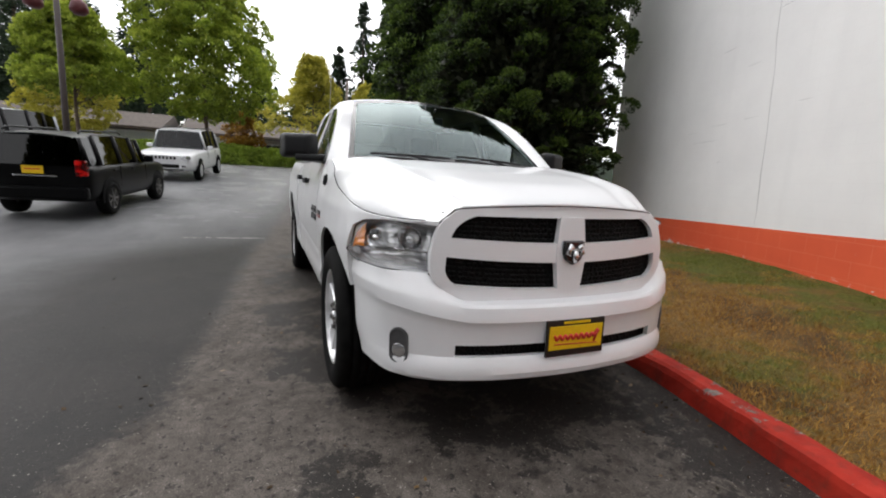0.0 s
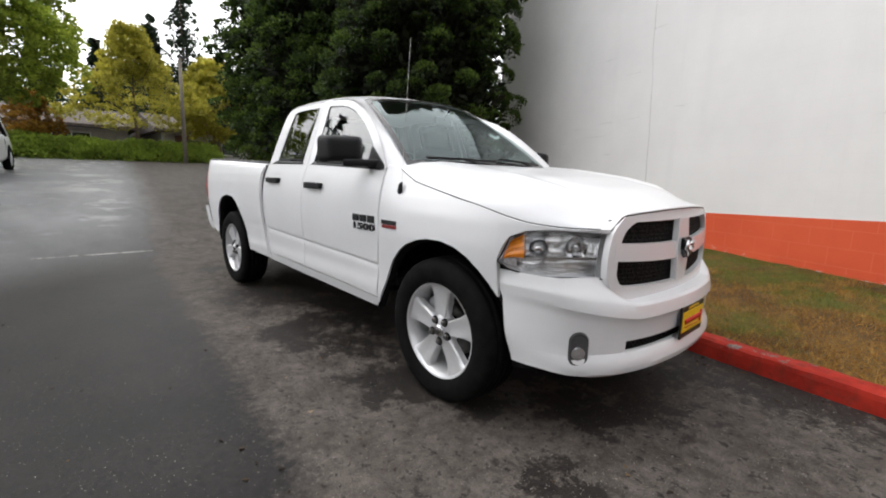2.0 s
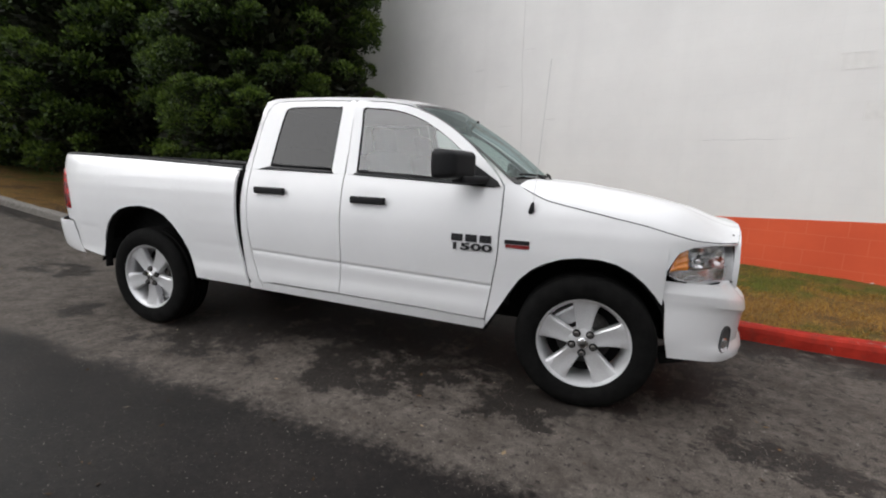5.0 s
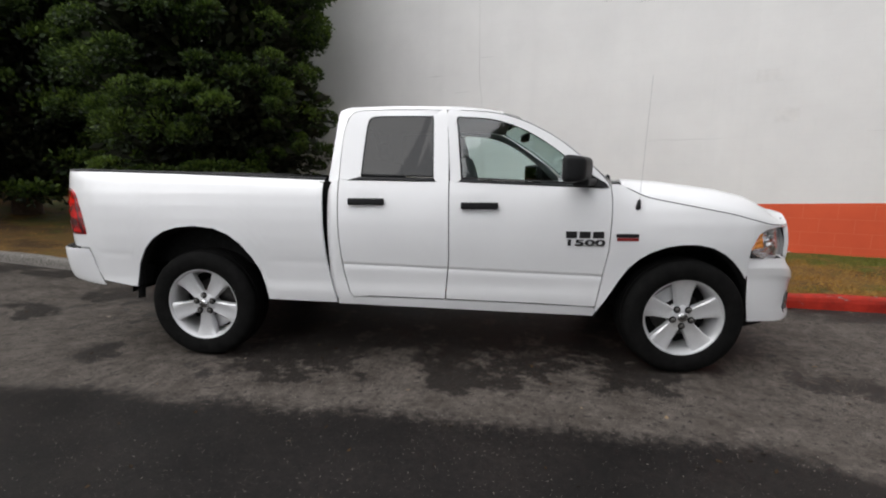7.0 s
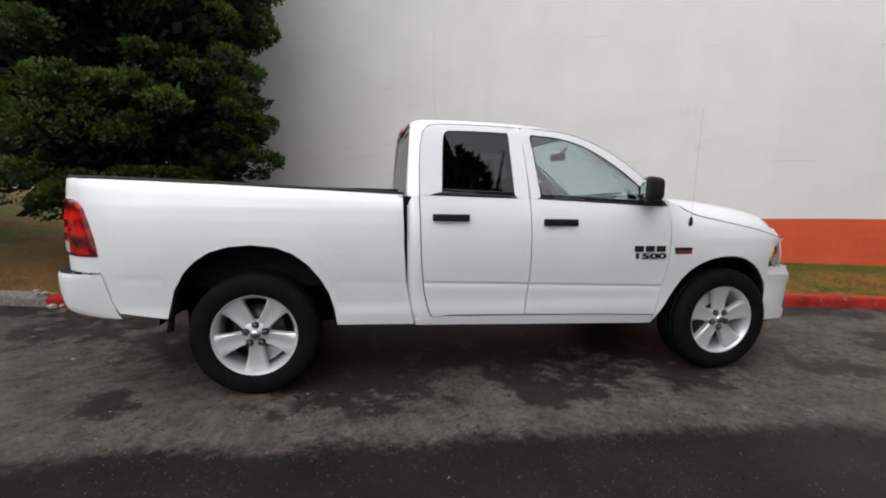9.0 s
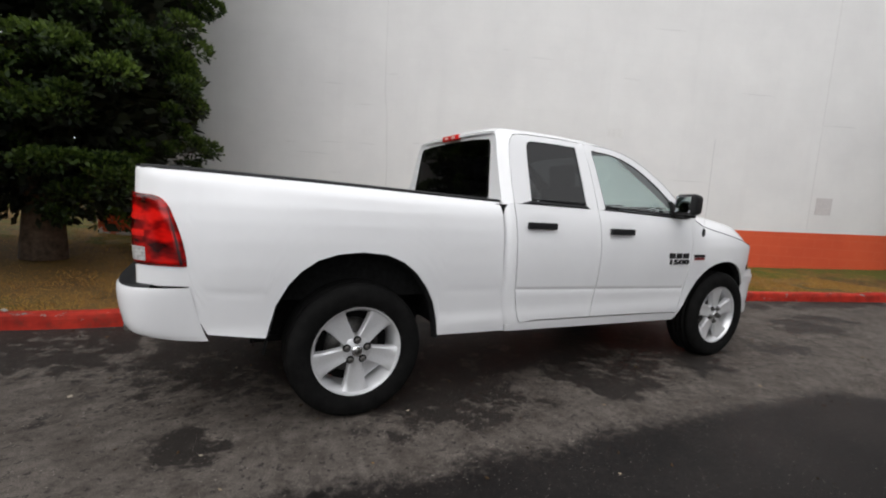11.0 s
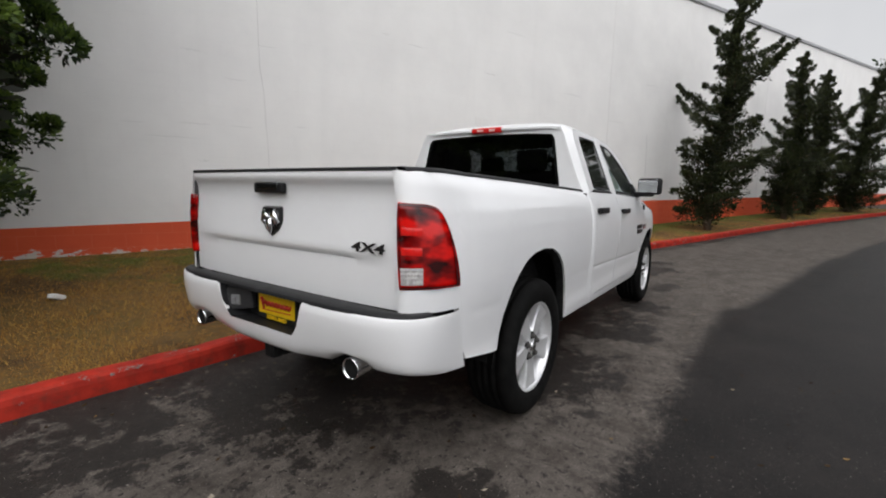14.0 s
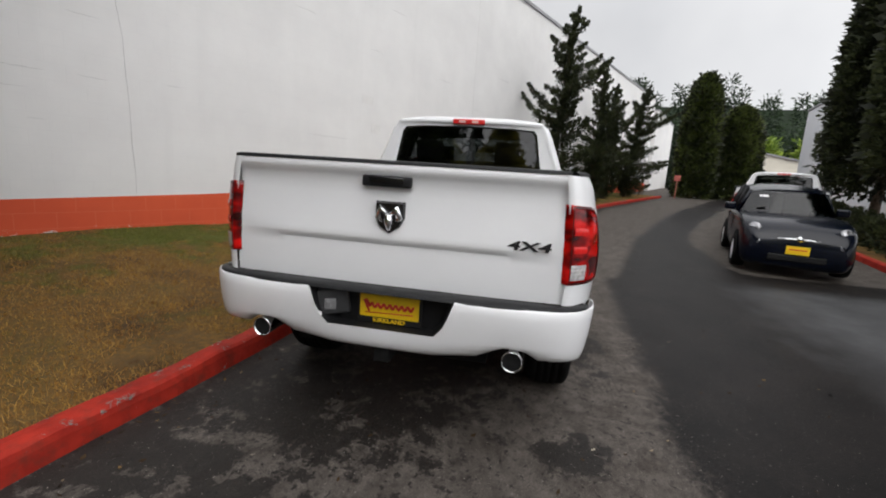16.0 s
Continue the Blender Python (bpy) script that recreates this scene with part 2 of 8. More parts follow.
k = Mat("red_kerb_paint", (0.4, 0.05, 0.03), 0.7, 0, 0.15)
paint = k.ramp(k.noise(6, 6), (0.3, (0.21, 0.013, 0.008)), (0.7, (0.42, 0.030, 0.016)))
bare = k.ramp(k.noise(40, 5), (0.3, (0.09, 0.085, 0.075)), (0.7, (0.26, 0.24, 0.22)))
painted = k.attr("paint")
arris = k.math("MULTIPLY", k.attr("arris"), 0.055)
worn = k.step(k.math("ADD", k.math("ADD", k.noise(6.5, 8, 0.74), arris), k.math("MULTIPLY", k.math("SUBTRACT", 1.0, painted), 0.6)), 0.625, 0.65)
dirt = k.mix(k.math("MULTIPLY", k.step(k.noise(11, 7, 0.7), 0.5, 0.7), 0.55), paint, (0.09, 0.03, 0.02))
k.put("Base Color", k.mix(worn, dirt, bare))
k.bump(k.mix(0.6, k.noise(30, 6), worn), 0.5, 0.012)
KERB = k.m

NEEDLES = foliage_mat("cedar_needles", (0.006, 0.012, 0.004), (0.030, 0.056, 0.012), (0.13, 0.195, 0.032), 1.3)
# inner dead leaves, near black: the shade inside a crown put into colour
INNER = foliage_mat("crown_core_shade", (0.008, 0.010, 0.005), (0.014, 0.018, 0.008), (0.022, 0.026, 0.012), 1.0, 0.05)
PINE = foliage_mat("pine_needles", (0.011, 0.015, 0.007), (0.028, 0.036, 0.014), (0.060, 0.070, 0.026))
MAPLE = foliage_mat("maple_leaves", (0.13, 0.18, 0.022), (0.26, 0.34, 0.040), (0.43, 0.49, 0.075), 0.5, 0.5)
MAPLE_YELLOW = foliage_mat("yellowing_leaves", (0.24, 0.23, 0.025), (0.40, 0.37, 0.05), (0.52, 0.47, 0.09), 0.5, 0.5)
ORANGE = foliage_mat("orange_leaves", (0.20, 0.09, 0.015), (0.33, 0.16, 0.025), (0.42, 0.26, 0.05), 0.5)
# fir tones lightened, with the haze of distance put into the colour
FIR = foliage_mat("fir_needles", (0.012, 0.024, 0.013), (0.028, 0.048, 0.024), (0.05, 0.078, 0.034), 0.4)
HEDGE = foliage_mat("hedge_leaves", (0.032, 0.046, 0.012), (0.068, 0.092, 0.022), (0.12, 0.145, 0.040), 0.6, 0.2)
BARK = simple("bark", (0.10, 0.07, 0.05), 0.95, 0, 12, 0.5, 0.8)


# ---------------------------------------------------------------- building helpers
def mesh_ob(name, verts, faces, mat, parent=None, label="", smooth=False):
    me = bpy.data.meshes.new(name)
    me.from_pydata([tuple(v) for v in verts], [], [tuple(f) for f in faces])
    me.update()
    if mat:
        me.materials.append(mat)
    if smooth:
        me.polygons.foreach_set("use_smooth", [True] * len(me.polygons))
    ob = new(name, me)
    if parent:
        ob.parent = parent
    if label:
        ob["label"] = label
    return ob


def part(name, bm, mat, parent=None, label="", smooth=False, recalc=True):
    """Links a bmesh as one mesh object under a thing or a part."""
    if recalc:
        bmesh.ops.recalc_face_normals(bm, faces=bm.faces)
    me = bpy.data.meshes.new(name)
    bm.to_mesh(me)
    bm.free()
    me.materials.append(mat)
    if smooth:
        me.polygons.foreach_set("use_smooth", [True] * len(me.polygons))
    ob = new(name, me)
    if parent:
        ob.parent = parent
    if label:
        ob["label"] = label
    return ob


def add_box(bm, c, s, rot=None, bevel=0.0, seg=2):
    """A box of size s centred at c, with rounded edges."""
    m = Matrix.Translation(c) @ (rot.to_4x4() if rot else Matrix.Identity(4)) @ Matrix.Diagonal((*s, 1))
    r = bmesh.ops.create_cube(bm, size=1, matrix=m)
    if bevel:
        es = list({e for v in r["verts"] for e in v.link_edges})
        bmesh.ops.bevel(bm, geom=es, offset=bevel, segments=seg, affect="EDGES", profile=0.6)


def add_tube(bm, path, radii, n=10, cap=True):
    """A round tube along a path of points."""
    rings = []
    pts = [Vector(p) for p in path]
    for i, p in enumerate(pts):
        d = (pts[min(i + 1, len(pts) - 1)] - pts[max(i - 1, 0)]).normalized()
        a = d.orthogonal().normalized() if i == 0 else (rings_a - d * rings_a.dot(d)).normalized()
        rings_a = a
        b = d.cross(a)
        r = radii[i] if isinstance(radii, (list, tuple)) else radii
        rings.append([bm.verts.new(p + r * (math.cos(q) * a + math.sin(q) * b)) for q in [2 * math.pi * j / n for j in range(n)]])
    for r0, r1 in zip(rings, rings[1:]):
        for j in range(n):
            bm.faces.new((r0[j], r0[(j + 1) % n], r1[(j + 1) % n], r1[j]))
    if cap:
        bm.faces.new(rings[0][::-1])
        bm.faces.new(rings[-1])


def ground_z(x, y):
    """Height of the paved ground: it climbs behind the pickup and gently ahead of it."""
    x = np.asarray(x, float)
    s = lambda d: np.where(d > 0, d * d / (d + 1.5), 0.0)
    return 0.094 * s(np.clip(-2.0 - x, 0, 21)) + 0.038 * s(np.clip(x - 4.0, 0, 40))


def gz(x, y=0.0):
    return float(ground_z(x, y))


def poly_at(pts, x):
    return np.interp(x, [p[0] for p in pts], [p[1] for p in pts])


KERB_LINE = [(-23.5, 7.0), (-22, 5.5), (-19.5, 4.15), (-16.5, 3.2), (-11.8, 2.2), (-9.4, 1.95), (-6.4, 1.66), (-4.4, 1.54), (-3, 1.48), (-2, 1.40), (-1, 1.31), (0, 1.24), (2, 1.17), (3.4, 1.12), (4.1, 1.05), (4.6, 0.94),
             (5.2, 0.79), (6.2, 0.55), (7, 0.28), (8.6, -0.35), (9.8, -0.82), (11.5, -1.5), (13.7, -2.35), (17, -3.75), (22.2, -6.2), (27, -8.6)]
ROAD_EDGE = [(-30, 1.6), (-11, -0.3), (-4, -1.15), (-1.2, -1.54), (0.5, -1.63), (2.2, -1.70), (3.6, -1.86), (5.2, -2.4), (8, -3.08), (10.4, -3.95), (14, -5.3), (18.7, -7.3), (30, -13)]
STRIP_EDGE = [(0, -3.9), (6, -4.3), (8, -4.4), (10, -4.9), (14, -6.6), (20, -9.6), (30, -14.6)]
WALL_A, WALL_DIR = Vector((2.1, 4.974, 0)), Vector((1, -0.4265, 0)).normalized()
WALL_OUT = Vector((WALL_DIR.y, -WALL_DIR.x, 0))


def wall_y(x):
    return 4.974 - 0.4265 * (x - 2.1)


# ---------------------------------------------------------------- ground
def axis(*spans):
    out = []
    for a, b, n in spans:
        out += list(np.linspace(a, b, n, endpoint=False))
    return np.array(out + [spans[-1][1]])


# soaked places, and the pickup's shade painted on the ground beneath it: centre, half lengths
DAMP_AND_SHADE = [(0.62, -0.86, 0.62, 0.52), (2.15, -1.02, 0.55, 0.36), (3.30, -0.80, 0.55, 0.46), (1.6, 0.0, 2.9, 0.80), (4.15, -0.05, 0.42, 0.62), (-0.75, 0.45, 0.65, 0.75), (-1.9, 0.75, 0.7, 0.5), (4.6, -1.1, 0.35, 0.22), (6.2, -0.7, 0.8, 0.35), (-0.9, -1.0, 0.25, 0.16), (-2.6, -0.1, 0.5, 0.3)]


def damp_shade_field(x, y):
    """How readily the lane turns dark: high on the soaked places, under the pickup and along the kerb."""
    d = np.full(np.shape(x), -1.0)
    for cx, cy, hx, hy in DAMP_AND_SHADE:
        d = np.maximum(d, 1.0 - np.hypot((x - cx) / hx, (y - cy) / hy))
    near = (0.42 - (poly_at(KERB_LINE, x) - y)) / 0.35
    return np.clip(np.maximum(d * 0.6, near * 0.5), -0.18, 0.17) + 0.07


gx = axis((-900, -60, 8), (-60, -12, 40), (-12, 10, 150), (10, 45, 50), (45, 900, 8))
gy = axis((-900, -40, 8), (-40, -8, 25), (-8, 8, 110), (8, 40, 20), (40, 900, 8))
GX, GY = np.meshgrid(gx, gy, indexing="ij")
GZ = ground_z(GX, GY)
nx, ny = len(gx), len(gy)
idx = np.arange(nx * ny).reshape(nx, ny)
quads = np.stack([idx[:-1, :-1], idx[1:, :-1], idx[1:, 1:], idx[:-1, 1:]], -1).reshape(-1, 4)
ground = mesh_ob("ground", np.stack([GX, GY, GZ], -1).reshape(-1, 3).tolist(), quads.tolist(), ASPHALT, smooth=True)
at = ground.data.attributes.new("lane", "FLOAT", "POINT")
at.data.foreach_set("value", np.clip(np.maximum(GY - poly_at(ROAD_EDGE, GX), np.minimum(poly_at(STRIP_EDGE, GX) - GY, 2 * (GX - 5.2))), -3, 3).reshape(-1).astype(np.float32))
at = ground.data.attributes.new("damp_shade", "FLOAT", "POINT")
at.data.foreach_set("value", damp_shade_field(GX, GY).reshape(-1).astype(np.float32))
at = ground.data.attributes.new("lot", "FLOAT", "POINT")
at.data.foreach_set("value", (np.clip((-0.5 - GX + 1.2 * np.sin(GY * 0.9 + GX * 0.4)) / 7.0, 0, 1) * np.clip(0.4 + poly_at(ROAD_EDGE, GX) - GY, 0, 1)).reshape(-1).astype(np.float32))
tagged(ground, "worn grey asphalt lane beside newer black road, damp in patches", "asphalt", kind="structure")


# ---------------------------------------------------------------- kerb
def resample(pts, step):
    pts = [Vector((*p, 0)) for p in pts]
    out = []
    for i in range(len(pts) - 1):
        p0, p1, p2, p3 = pts[max(i - 1, 0)], pts[i], pts[i + 1], pts[min(i + 2, len(pts) - 1)]
        n = max(2, int((p2 - p1).length / step))
        for j in range(n):
            t = j / n
            out.append(0.5 * ((2 * p1) + (p2 - p0) * t + (2 * p0 - 5 * p1 + 4 * p2 - p3) * t * t + (3 * p1 - p0 - 3 * p2 + p3) * t ** 3))
    return out + [pts[-1]]


KERB_PTS = resample(KERB_LINE, 0.12)


def make_kerb():
    prof = [(0.0, -0.05), (0.012, 0.085), (0.022, 0.118), (0.045, 0.132), (0.10, 0.136), (0.15, 0.134), (0.165, 0.115), (0.17, -0.05)]
    verts, faces, paint, arris = [], [], [], []
    for i, p in enumerate(KERB_PTS):
        d = (KERB_PTS[min(i + 1, len(KERB_PTS) - 1)] - KERB_PTS[max(i - 1, 0)]).normalized()
        nrm = Vector((-d.y, d.x, 0))
        for off, h in prof:
            w = 0.010 * noise.noise(Vector((p.x * 2.3, p.y * 2.3, h * 9))) + 0.006 * noise.noise(Vector((p.x * 9, off * 30, h * 20)))
            chip = 0.03 * max(0, noise.noise(Vector((p.x * 3.1, 7, 2))) - 0.35) if 0.01 < off < 0.06 else 0
            q = p + nrm * (off + w + chip)
            verts.append((q.x, q.y, gz(p.x) + h + (w - chip if h > 0 else 0)))
            paint.append(1.0 if -2.75 < p.x < 30 else 0.0)
            arris.append({0.022: 0.8, 0.045: 1.0, 0.10: 0.35, 0.15: 0.9, 0.165: 1.3}.get(off, 0.0))
    m = len(prof)
    for i in range(len(KERB_PTS) - 1):
        for j in range(m - 1):
            faces.append((i * m + j, (i + 1) * m + j, (i + 1) * m + j + 1, i * m + j + 1))
    ob = mesh_ob("kerb", verts, faces, KERB, smooth=False)
    at = ob.data.attributes.new("paint", "FLOAT", "POINT")
    at.data.foreach_set("value", np.array(paint, np.float32))
    at = ob.data.attributes.new("arris", "FLOAT", "POINT")
    at.data.foreach_set("value", np.array(arris, np.float32))
    tagged(ob, "chipped red-painted concrete kerb along the grass verge", "kerb", kind="structure")


make_kerb()


# ---------------------------------------------------------------- verge
def verge_z(x, y):
    ky = poly_at(KERB_LINE, x) + 0.16
    wy = np.where(x > -4.2, 4.974 - 0.4265 * (x - 2.1), 9.0)
    f = np.clip((y - ky) / np.maximum(wy - ky, 0.3), 0, 1.2)
    rise = np.interp(x, [-6, -2, 0, 2, 4, 6, 7.6, 10, 12, 30], [0.12, 0.15, 0.20, 0.27, 0.22, 0.15, 0.08, 0.05, 0.05, 0.05])
    return ground_z(x, y) + 0.11 + rise * (0.65 * f + 0.35 * f * f)


def cedar_bed(x, y):
    """Bare earth round the trunk of the cedar beside the wall, 1 at its middle."""
    return np.exp(-(((x + 3.4) / 2.1) ** 2 + ((y - 4.1) / 1.5) ** 2) ** 2)


def inner_part(x, y):
    """How far in from the trampled kerb edge, 0 to 1; the foot of the wall is bare again."""
    wide = np.maximum(np.where(x > -2.9, 4.974 - 0.4265 * (x - 2.1), 5.0) - poly_at(KERB_LINE, x), 0.5)
    f = np.clip((y - poly_at(KERB_LINE, x) - 0.17) / wide, 0, 1)
    return np.interp(f, [0, 0.35, 0.55, 0.82, 1.0], [0.25, 0.20, 0.45, 0.95, 0.7]) - 1.2 * cedar_bed(x, y) + 0.28 * np.clip((x - 1.5) / 2.0, 0, 1)


def make_verge():
    xs = axis((-22, -5, 50), (-5, 9, 130), (9, 27, 60))
    verts, faces = [], []
    nv = 22
    for x in xs:
        ky = float(poly_at(KERB_LINE, x)) + 0.155
        wy = wall_y(x) + 0.15 if x > -2.9 else 16.0
        for j in range(nv + 1):
            f = (j / nv) ** (1.0 if x > -2.9 else 1.8)
            y = ky + f * (wy - ky)
            z = float(verge_z(np.array(x), np.array(y))) + 0.018 * noise.noise(Vector((x * 1.9, y * 1.9, 0))) + 0.008 * noise.noise(Vector((x * 7, y * 7, 3)))
            verts.append((x, y, z))
    m = nv + 1
    for i in range(len(xs) - 1):
        for j in range(nv):
            faces.append((i * m + j, (i + 1) * m + j, (i + 1) * m + j + 1, i * m + j + 1))
    ob = mesh_ob("grass_verge_soil", verts, faces, SOIL, smooth=True)
    vx, vy = np.array(verts)[:, 0], np.array(verts)[:, 1]
    at = ob.data.attributes.new("inner", "FLOAT", "POINT")
    at.data.foreach_set("value", inner_part(vx, vy).astype(np.float32))
    tagged(ob, "bare brown soil under the dry grass verge", "verge", kind="structure")
    rng = np.random.default_rng(5)
    n = 180000
    x = np.concatenate([rng.uniform(-4, 9.5, int(n * 0.8)), rng.uniform(-20, 26, n - int(n * 0.8))])
    ky = poly_at(KERB_LINE, x) + 0.17
    wy = np.where(x > -2.9, 4.974 - 0.4265 * (x - 2.1) - 0.05, 9.0)
    y = ky + rng.uniform(0, 1, n) ** 1.25 * (wy - ky)
    keep = np.array([noise.noise(Vector((a * 0.9, b * 0.9, 4))) + 0.5 * noise.noise(Vector((a * 3.1, b * 3.1, 9))) for a, b in zip(x, y)]) > -0.42
    keep &= rng.uniform(0, 1, n) > 0.9 * cedar_bed(x, y)
    x, y = x[keep], y[keep]
    n = len(x)
    z = verge_z(x, y) - 0.005
    a = rng.uniform(0, 2 * np.pi, n)
    h = rng.uniform(0.015, 0.045, n)
    lean = rng.uniform(0.2, 1.3, n) * h
    la = rng.uniform(0, 2 * np.pi, n)
    w = rng.uniform(0.0014, 0.0032, n)
    base = np.stack([x, y, z], -1)
    side = np.stack([np.cos(a) * w, np.sin(a) * w, np.zeros(n)], -1)
    tip = base + np.stack([np.cos(la) * lean, np.sin(la) * lean, h], -1)
    v = np.stack([base - side, base + side, tip], 1).reshape(-1, 3)
    f = np.arange(3 * n).reshape(-1, 3)
    ob = mesh_ob("grass", v.tolist(), f.tolist(), GRASS)
    # greener away from the trampled kerb edge
    at = ob.data.attributes.new("inner", "FLOAT", "POINT")
    at.data.foreach_set("value", np.repeat(inner_part(x, y), 3).astype(np.float32))
    tagged(ob, "short dry yellow-brown lawn grass with green patches", "grass", kind="stuff")


make_verge()


# ---------------------------------------------------------------- building wall
def make_building():
    """The long white block wall with its red foot band; it follows the gentle climb of the ground."""
    s0, s1, deep = -5.45, 37.0, 14.0
    base = Matrix.Translation(WALL_A) @ Matrix.Rotation(math.atan2(WALL_DIR.y, WALL_DIR.x), 4, "Z")

    def band_top(s):
        return float(np.interp(s, [-6, -4, -1.5, 1, 3, 5, 7, 10, 38], [0.64, 0.70, 0.775, 0.845, 0.925, 1.02, 1.09, 1.16, 1.80]))

    def slab(name, z0, z1, proud, mat, label):
        bm = bmesh.new()
        rows = []
        ss = [s0, -4, -1.5, 1, 3, 5, 7, 10, 14, 22, 30, s1]
        for s in ss:
            rows.append([bm.verts.new((s, y, z(s))) for y, z in ((-proud, z0), (-proud, z1), (0.3, z1), (0.3, z0))])
        for r0, r1 in zip(rows, rows[1:]):
            for j in range(4):
                bm.faces.new((r0[j], r1[j], r1[(j + 1) % 4], r0[(j + 1) % 4]))
        bm.faces.new(rows[0])
        bm.faces.new(rows[-1][::-1])
        # end wall that runs back from the corner
        r = bmesh.ops.create_cube(bm, size=1, matrix=Matrix.Translation((s0 + 0.15 - proud / 2, deep / 2 + 0.3, (z0(s0) + z1(s0)) / 2)) @ Matrix.Diagonal((0.3 + proud, deep, z1(s0) - z0(s0), 1)))
        ob = part(name, bm, mat, None, label)
        ob.matrix_world = base
        return ob

    low = slab("wall_foot", lambda s: -0.6, lambda s: band_top(s), 0.004, BAND, "")
    tagged(low, "red-painted foot band of the white block wall", "wall", kind="structure")
    up = slab("wall_north", lambda s: band_top(s), lambda s: 6.97 + 0.04 * s, 0.0, WALL, "")
    tagged(up, "tall white-painted concrete block wall with faint joints", "wall", kind="structure")
    bm = bmesh.new()
    rows = []
    for s in (s0 - 0.05, 0, 10, 20, s1 + 0.05):
        z = 6.97 + 0.04 * s
        rows.append([bm.verts.new((s, y, zz)) for y, zz in ((-0.05, z - 0.07), (-0.05, z + 0.03), (0.35, z + 0.03), (0.35, z - 0.0))])
    for r0, r1 in zip(rows, rows[1:]):
        for j in range(4):
            bm.faces.new((r0[j], r1[j], r1[(j + 1) % 4], r0[(j + 1) % 4]))
    ob = part("roof_flashing", bm, METAL_GREY)
    ob.matrix_world = base
    tagged(ob, "thin grey metal flashing along the wall top", "flashing", kind="structure")
    # control joints, patched block and a small plate on the wall
    for s, nm in ((9.1, "control_joint"), (18.5, "control_joint")):
        bm = bmesh.new()
        add_box(bm, (s, -0.001, (band_top(s) + 7.4) / 2), (0.012, 0.006, 7.4 - band_top(s)))
        ob = part(nm, bm, simple("joint_sealant", (0.69, 0.68, 0.67), 0.8))
        ob.matrix_world = base
        tagged(ob, "grey sealant joint running up the white wall", "joint", group="wall joints")
    for s, z, w, h in ((9.4, 1.72, 0.36, 0.36),):
        bm = bmesh.new()
        add_box(bm, (s, -0.004, z), (w, 0.012, h), None, 0.004)
        ob = part("wall_cover_plate", bm, simple("cover_plate", (0.60, 0.57, 0.56), 0.6))
        ob.matrix_world = base
        tagged(ob, "faded square cover plate on the white wall", "cover plate")
    CRACK = simple("mortar_crack", (0.42, 0.41, 0.40), 0.9)
    for s, z, w in ((3.6, 2.02, 1.1), (6.3, 2.06, 0.9), (7.6, 3.9, 0.7), (4.9, 4.0, 0.4), (2.3, 4.35, 0.16), (3.0, 4.25, 0.5), (-0.4, 3.1, 0.35), (5.6, 5.0, 0.6), (9.5, 3.4, 0.8), (11, 4.6, 0.9), (-1.84, 2.29, 0.28), (-1.36, 2.11, 0.76), (-1.04, 2.34, 0.46), (-0.33, 2.35, 0.33), (-0.92, 1.76, 0.18), (-1.02, 3.46, 0.29), (0.09, 3.71, 0.31), (0.64, 2.43, 0.22)):
        bm = bmesh.new()
        pts = [(s + w * (q / 8 - 0.5), -0.001, z + 0.006 * math.sin(q * 2.1 + s)) for q in range(9)]
        add_tube(bm, pts, [0.0005 + 0.0022 * math.sin(math.pi * q / 8) for q in range(9)], 4)
        ob = part("wall_crack", bm, CRACK)
        ob.matrix_world = base
        tagged(ob, "hairline crack along a mortar joint of the wall", "crack", group="wall cracks")
    bm = bmesh.new()
    path = [(0.097, 0.85), (0.092, 1.05), (0.085, 1.25), (0.080, 1.55), (0.062, 2.05), (0.045, 2.55), (0.022, 2.95), (-0.02, 3.35), (-0.03, 4.2), (-0.05, 5.4)]
    add_tube(bm, [(a + 0.008 * math.sin(b * 7), -0.001, b) for a, b in path], [0.0012, 0.002, 0.0045, 0.0045, 0.002, 0.0035, 0.002, 0.003, 0.0025, 0.001], 4)
    ob = part("wall_crack", bm, CRACK)
    ob.matrix_world = base
    tagged(ob, "thin uneven crack running up the white wall", "crack", group="wall cracks")
    for s, z, w, h in ((4.94, 2.33, 0.30, 0.22), (4.66, 2.92, 0.34, 0.19)):
        bm = bmesh.new()
        for (cx, cz, sx, sz) in ((0, h / 2, w, 0.006), (0, -h / 2, w, 0.006), (-w / 2, 0, 0.006, h), (w / 2, 0, 0.006, h)):
            add_box(bm, (s + cx, -0.001, z + cz), (sx, 0.005, sz))
        add_box(bm, (s, 0.0, z), (w * 0.9, 0.003, h * 0.85))
        ob = part("patched_block", bm, simple("patch_paint", (0.73, 0.718, 0.70), 0.7, 0, 9, 0.05))
        ob.matrix_world = base
        tagged(ob, "patched block outline in the white wall", "wall patch", group="wall patches")


make_building()


